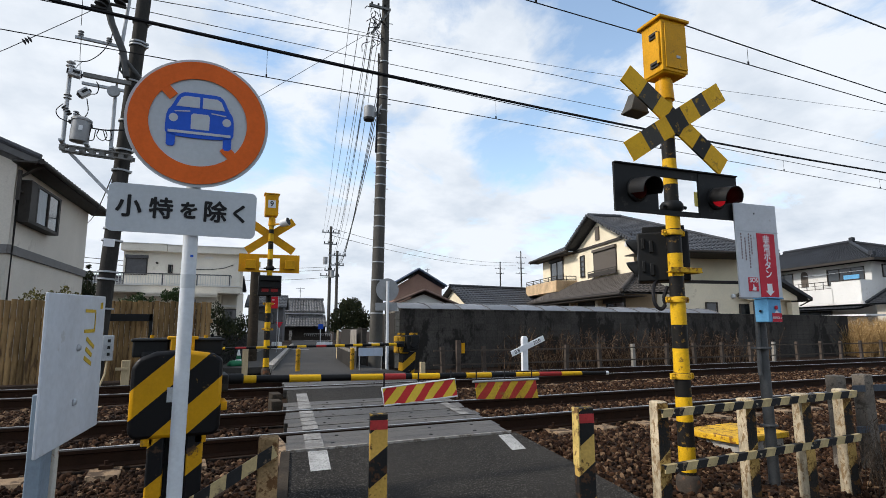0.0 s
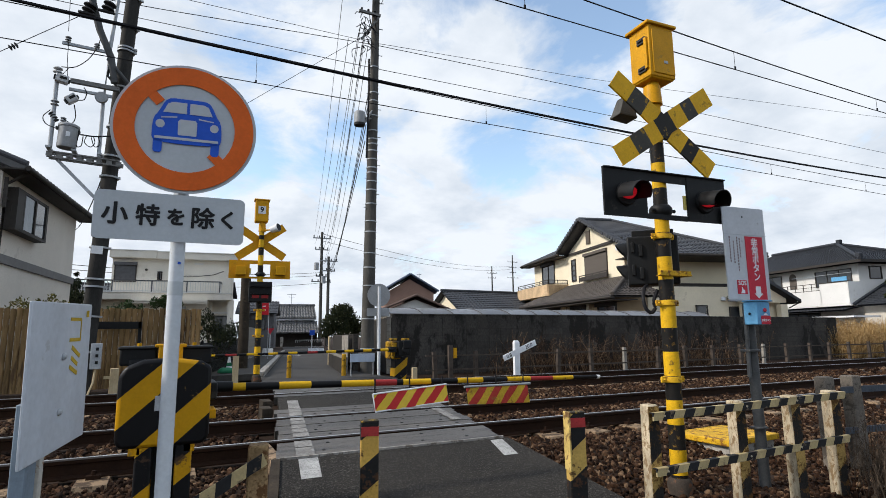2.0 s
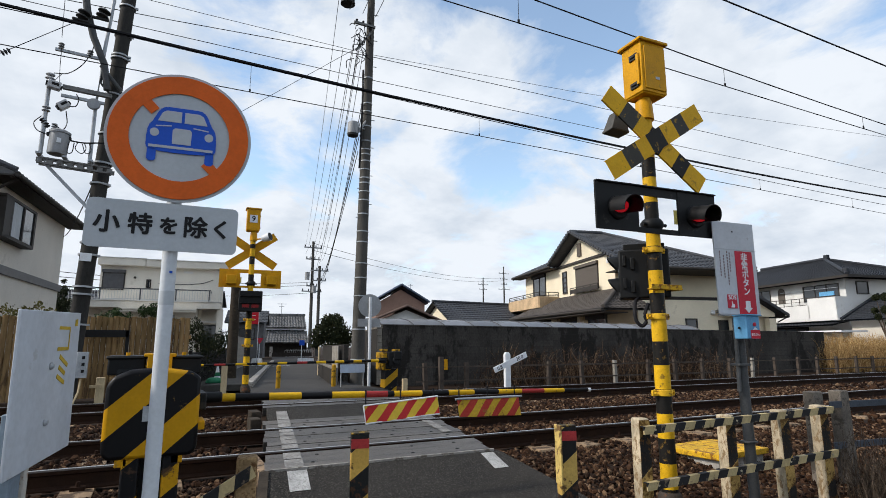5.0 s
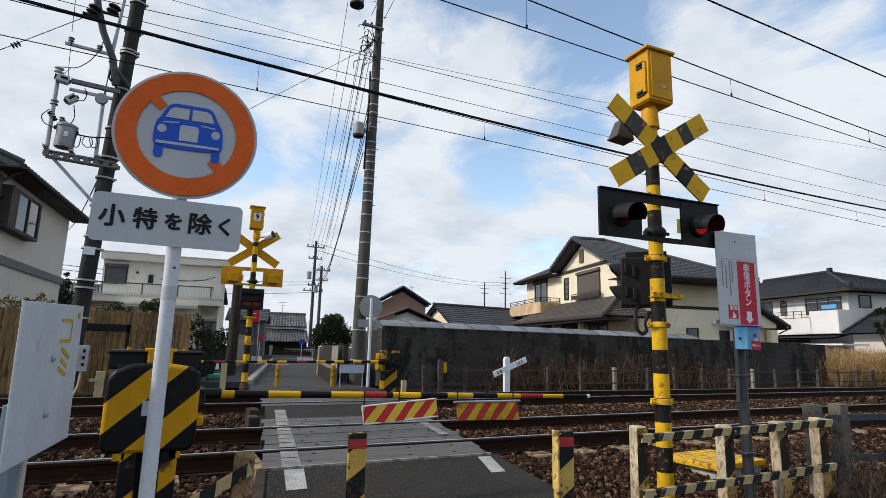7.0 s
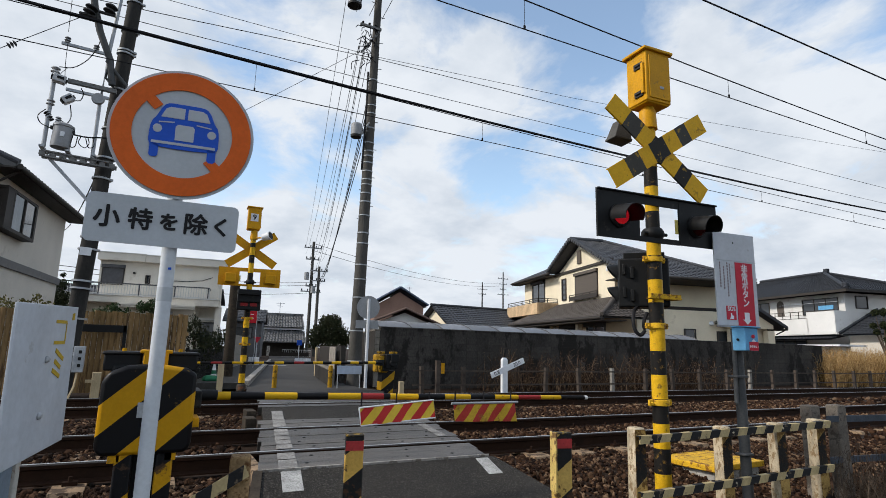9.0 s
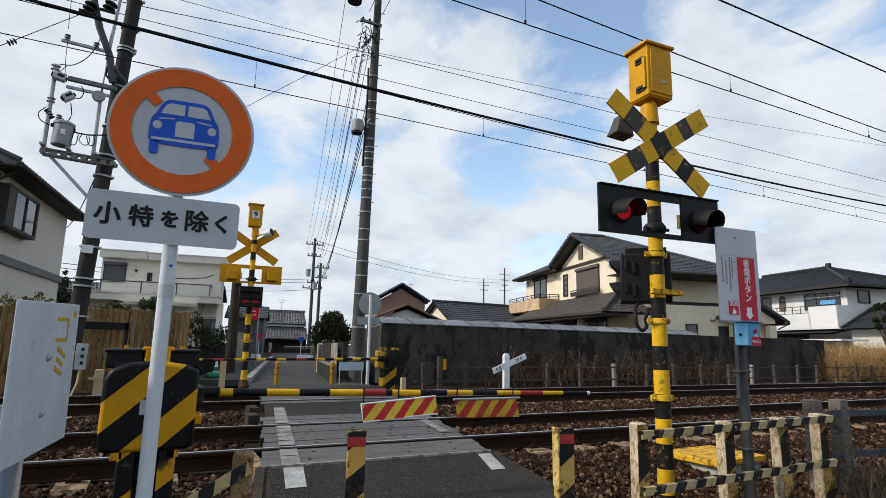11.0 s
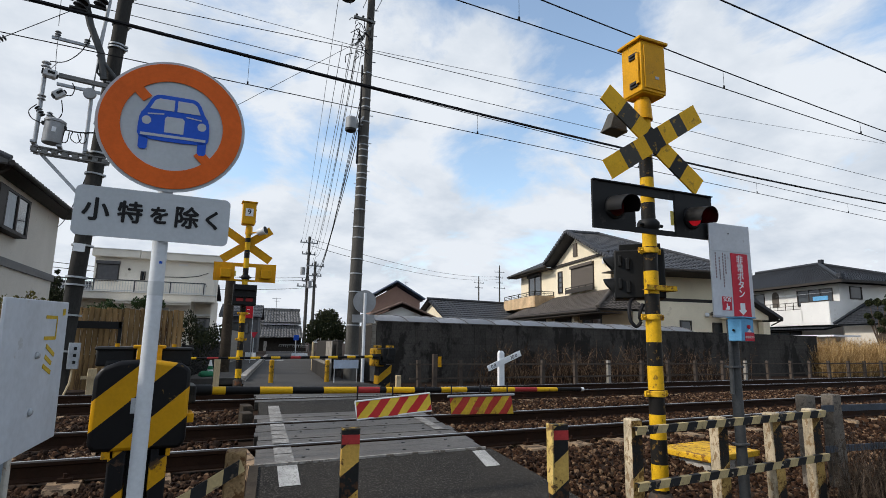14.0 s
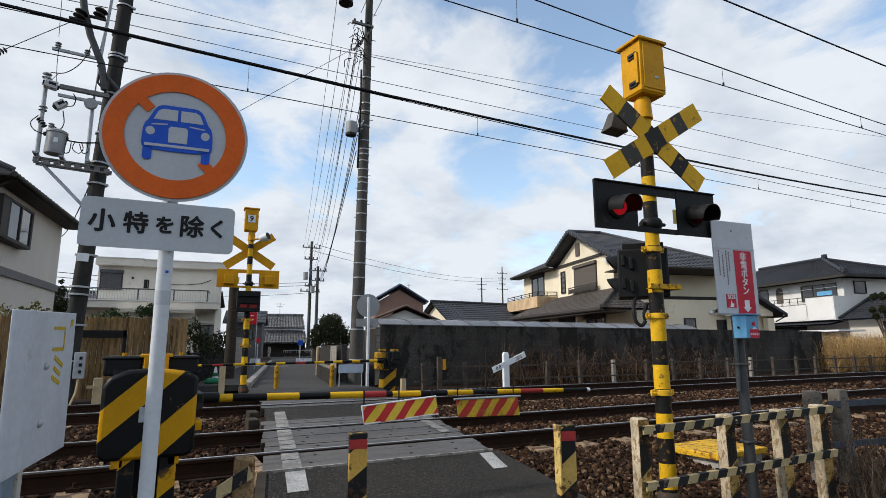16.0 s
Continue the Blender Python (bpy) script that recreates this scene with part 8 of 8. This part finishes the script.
M_TILERED = surface("old_brown_tile", (0.13, 0.09, 0.075), 0.7, fine=12, coarse=0.8, vary=0.35, bump=0.05)
M_TILEBLUE = surface("blue_grey_tile", (0.09, 0.115, 0.165), 0.5, fine=12, coarse=0.8, vary=0.25, bump=0.05)
small_houses()


def leafy(name, m, trunk_h, blobs, n, size, label, material=None, cat="tree", seed=1):
    """A tree or shrub: tapered trunk with limbs, and a crown of many single leaves in uneven clumps."""
    t = thing(name, m, label, cat, "trees and shrubs")
    g = random.Random(seed)
    tr = Shape()
    if trunk_h:
        tr.rod((0, 0, -0.05), (0.04, 0, trunk_h * 0.6), 0.06 * trunk_h, 0.045 * trunk_h, 9)
        for c, r in blobs:
            tr.rod((0.04, 0, trunk_h * 0.55), tuple(Vector(c) * 0.95), 0.03 * trunk_h, 0.008 * trunk_h, 6)
        part("trunk", tr, M_BARK, t)
    crown = Shape()
    weights = [r ** 2 for _, r in blobs]
    for _ in range(n):
        c, r = g.choices(blobs, weights)[0]
        d = Vector((g.gauss(0, 1), g.gauss(0, 1), g.gauss(0, 1))).normalized()
        p = Vector(c) + d * r * (g.random() ** 0.35) * g.uniform(0.8, 1.12)
        q = Euler((g.uniform(0, 6.3), g.uniform(0, 6.3), g.uniform(0, 6.3))).to_matrix()
        s = size * g.uniform(0.6, 1.4)
        crown.add([p + q @ Vector(v) * s for v in ((-0.5, 0, 0), (0, -0.28, 0.06), (0.55, 0, 0), (0, 0.28, 0.06))], [(0, 1, 2, 3)])
    me = bpy.data.meshes.new("crown")
    me.from_pydata(crown.v, [], crown.f)
    me.materials.append(material or M_LEAF)
    ob = new("crown", me)
    ob.parent = t
    return t


leafy("tree", pose(12.3, 38.4, 0), 1.6, [((0, 0, 2.3), 1.15), ((-0.9, 0.2, 1.9), 0.8), ((0.9, -0.1, 1.9), 0.8), ((0.3, 0.2, 3.0), 0.65), ((-0.4, 0, 2.95), 0.6), ((1.2, 0, 1.4), 0.5), ((-1.2, 0, 1.3), 0.55), ((0.0, -0.3, 1.3), 0.8)],
      9500, 0.15, "dense dark evergreen tree at the lane's end", M_LEAFDARK, seed=2)
leafy("shrub", pose(-0.98, 9.95, 0), 1.3, [((0, 0, 1.64), 0.22), ((-0.25, 0, 1.6), 0.18), ((0.28, 0.1, 1.6), 0.18), ((0.05, 0.1, 1.78), 0.12)], 800, 0.06, "dark green shrub behind the wooden fence", cat="shrub", seed=3)
leafy("clipped_pine", pose(-0.12, 10.3, 0), 1.4, [((0, 0, 1.86), 0.19), ((0.24, 0, 1.83), 0.15), ((-0.24, 0, 1.83), 0.15), ((0, 0, 1.62), 0.1)], 1900, 0.045, "small clipped cloud-shaped pine behind the fence", cat="shrub", seed=4)
leafy("shrub", pose(0.95, 10.9, 0), 0.9, [((0, 0, 1.3), 0.3), ((0.2, 0, 1.0), 0.33), ((-0.25, 0, 1.1), 0.3), ((-0.1, 0, 1.55), 0.2)], 1500, 0.06, "dark green bush behind the black fence", M_LEAFDARK, cat="shrub", seed=5)
leafy("shrub", pose(-3.1, 10.2, 0), 1.2, [((0, 0, 1.65), 0.28), ((0.4, 0, 1.6), 0.3), ((0.8, 0, 1.7), 0.18), ((0.6, 0, 1.9), 0.12)], 700, 0.07, "yellowish green shrub behind the wooden fence", M_LEAFYEL := surface("yellow_green_leaf", island_tones([(0, (0.05, 0.05, 0.015)), (1, (0.16, 0.14, 0.04))]), 0.7, vary=0.2, bump=0), "shrub", 6)
leafy("conifer", pose(-4.2, 26.3, 0), 1.8, [((0, 0, 1.2), 0.8), ((0, 0, 2.1), 0.65), ((0, 0, 2.9), 0.48), ((0, 0, 3.6), 0.28), ((0, 0, 4.05), 0.13)], 7000, 0.1, "dark conifer beside the beige house", M_LEAFDARK, cat="tree", seed=7)
leafy("hedge", pose(0.62, 9.9, 0), 0.5, [((0.0, 0.0, 0.5), 0.34), ((0.22, 0.7, 0.5), 0.34), ((0.3, 1.4, 0.5), 0.36), ((0.5, 2.1, 0.5), 0.36), ((0.62, 2.8, 0.5), 0.36)], 1500, 0.07, "dark low hedge behind the black fence", M_LEAFDARK, "hedge", 21)
leafy("shrub", pose(1.6, 13.6, 0), 0.9, [((0, 0, 1.0), 0.4), ((0.3, 0.4, 1.2), 0.35), ((0, 0.9, 0.9), 0.4)], 900, 0.09, "grey-green shrub behind the black fence", M_LEAFDARK, "shrub", 8)
# flat pads spread across the trunk: (side, height, half width)
PADS = [((0.43 * (u + 0.45 + k * w), -0.9 * (u + 0.45 + k * w), z - 0.03 * abs(k)), 0.2 if k else 0.24)
        for u, z, w in ((-0.36, 3.95, 0.55), (0.61, 4.33, 0.47), (-0.38, 3.14, 0.72), (0.53, 3.56, 0.55), (-0.14, 2.75, 0.85), (0.59, 3.04, 0.55), (0.34, 2.29, 0.85)) for k in (-0.75, 0.0, 0.75)]
leafy("pine", pose(39.9, 13.2, 0), 2.2, PADS, 14000, 0.1, "trained garden pine with layered pads", M_LEAFDARK, cat="tree", seed=9)

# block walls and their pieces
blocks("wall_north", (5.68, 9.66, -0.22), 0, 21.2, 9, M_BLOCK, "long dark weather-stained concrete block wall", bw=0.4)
blocks("wall_return", (5.6, 9.62, -0.1), 77.5, 7.6, 8, M_BLOCKPALE, "pale block wall turning along the lane", keep=100)


# ---------------------------------------------------------------- what moves
def build_flashers():
    """Each lamp has a turning lens: one face lit, the other dark."""
    made = []
    for mast, board, cx, cz, side in FLASHERS:
        lens = part("lens", Shape().lathe((0, 0, 0), [(0.0905, -0.004), (0.0905, 0.004)], 28, "Y"), M_BLACK, board, "red signal lens with a lit and a dark face")
        part("lit_face", Shape().lathe((0, 0, 0), [(0.078, 0.005), (0.073, 0.018), (0.056, 0.033), (0.03, 0.042), (0.0, 0.045)], 28, "Y"), M_REDGLOW, lens, "lit red lens face")
        part("dark_face", Shape().lathe((0, 0, 0), [(0.086, -0.005), (0.08, -0.02), (0.062, -0.036), (0.034, -0.046), (0.0, -0.05)], 28, "Y"), M_REDLENS, lens, "dark red lens face")
        made.append((lens, cx, cz, side))
    return made


FLASH = build_flashers()


def motions():
    period, lit = 1.194, 0.298
    for lens, cx, cz, side in FLASH:
        spot = lambda angle: pose(cx, -0.112, cz, angle, 0, 0)
        # the first lamp is lit round 0.52 s, the other half a period later
        middle = (0.52 if side == 0 else 1.117) - 2 * period
        turns = sorted(middle + k * period + s * lit for k in range(18) for s in (-1, 1))
        shown = 180
        rows = []
        for k, t in enumerate(turns):
            way = -180 if k % 2 == 0 else 180
            steps = [(t - 0.045 + 0.03 * j, shown + way * j / 3) for j in range(4)]
            rows += [(round(s, 3), a) for s, a in steps]
            shown += way
        inside = [(s, a) for s, a in rows if 0 < s < 16]
        first = next(a for s, a in reversed(rows) if s <= 0)
        last = next(a for s, a in reversed(rows) if s <= 16)
        walk(lens, [(0.0, spot(first))] + [(s, spot(a)) for s, a in inside] + [(16.0, spot(last))])


motions()
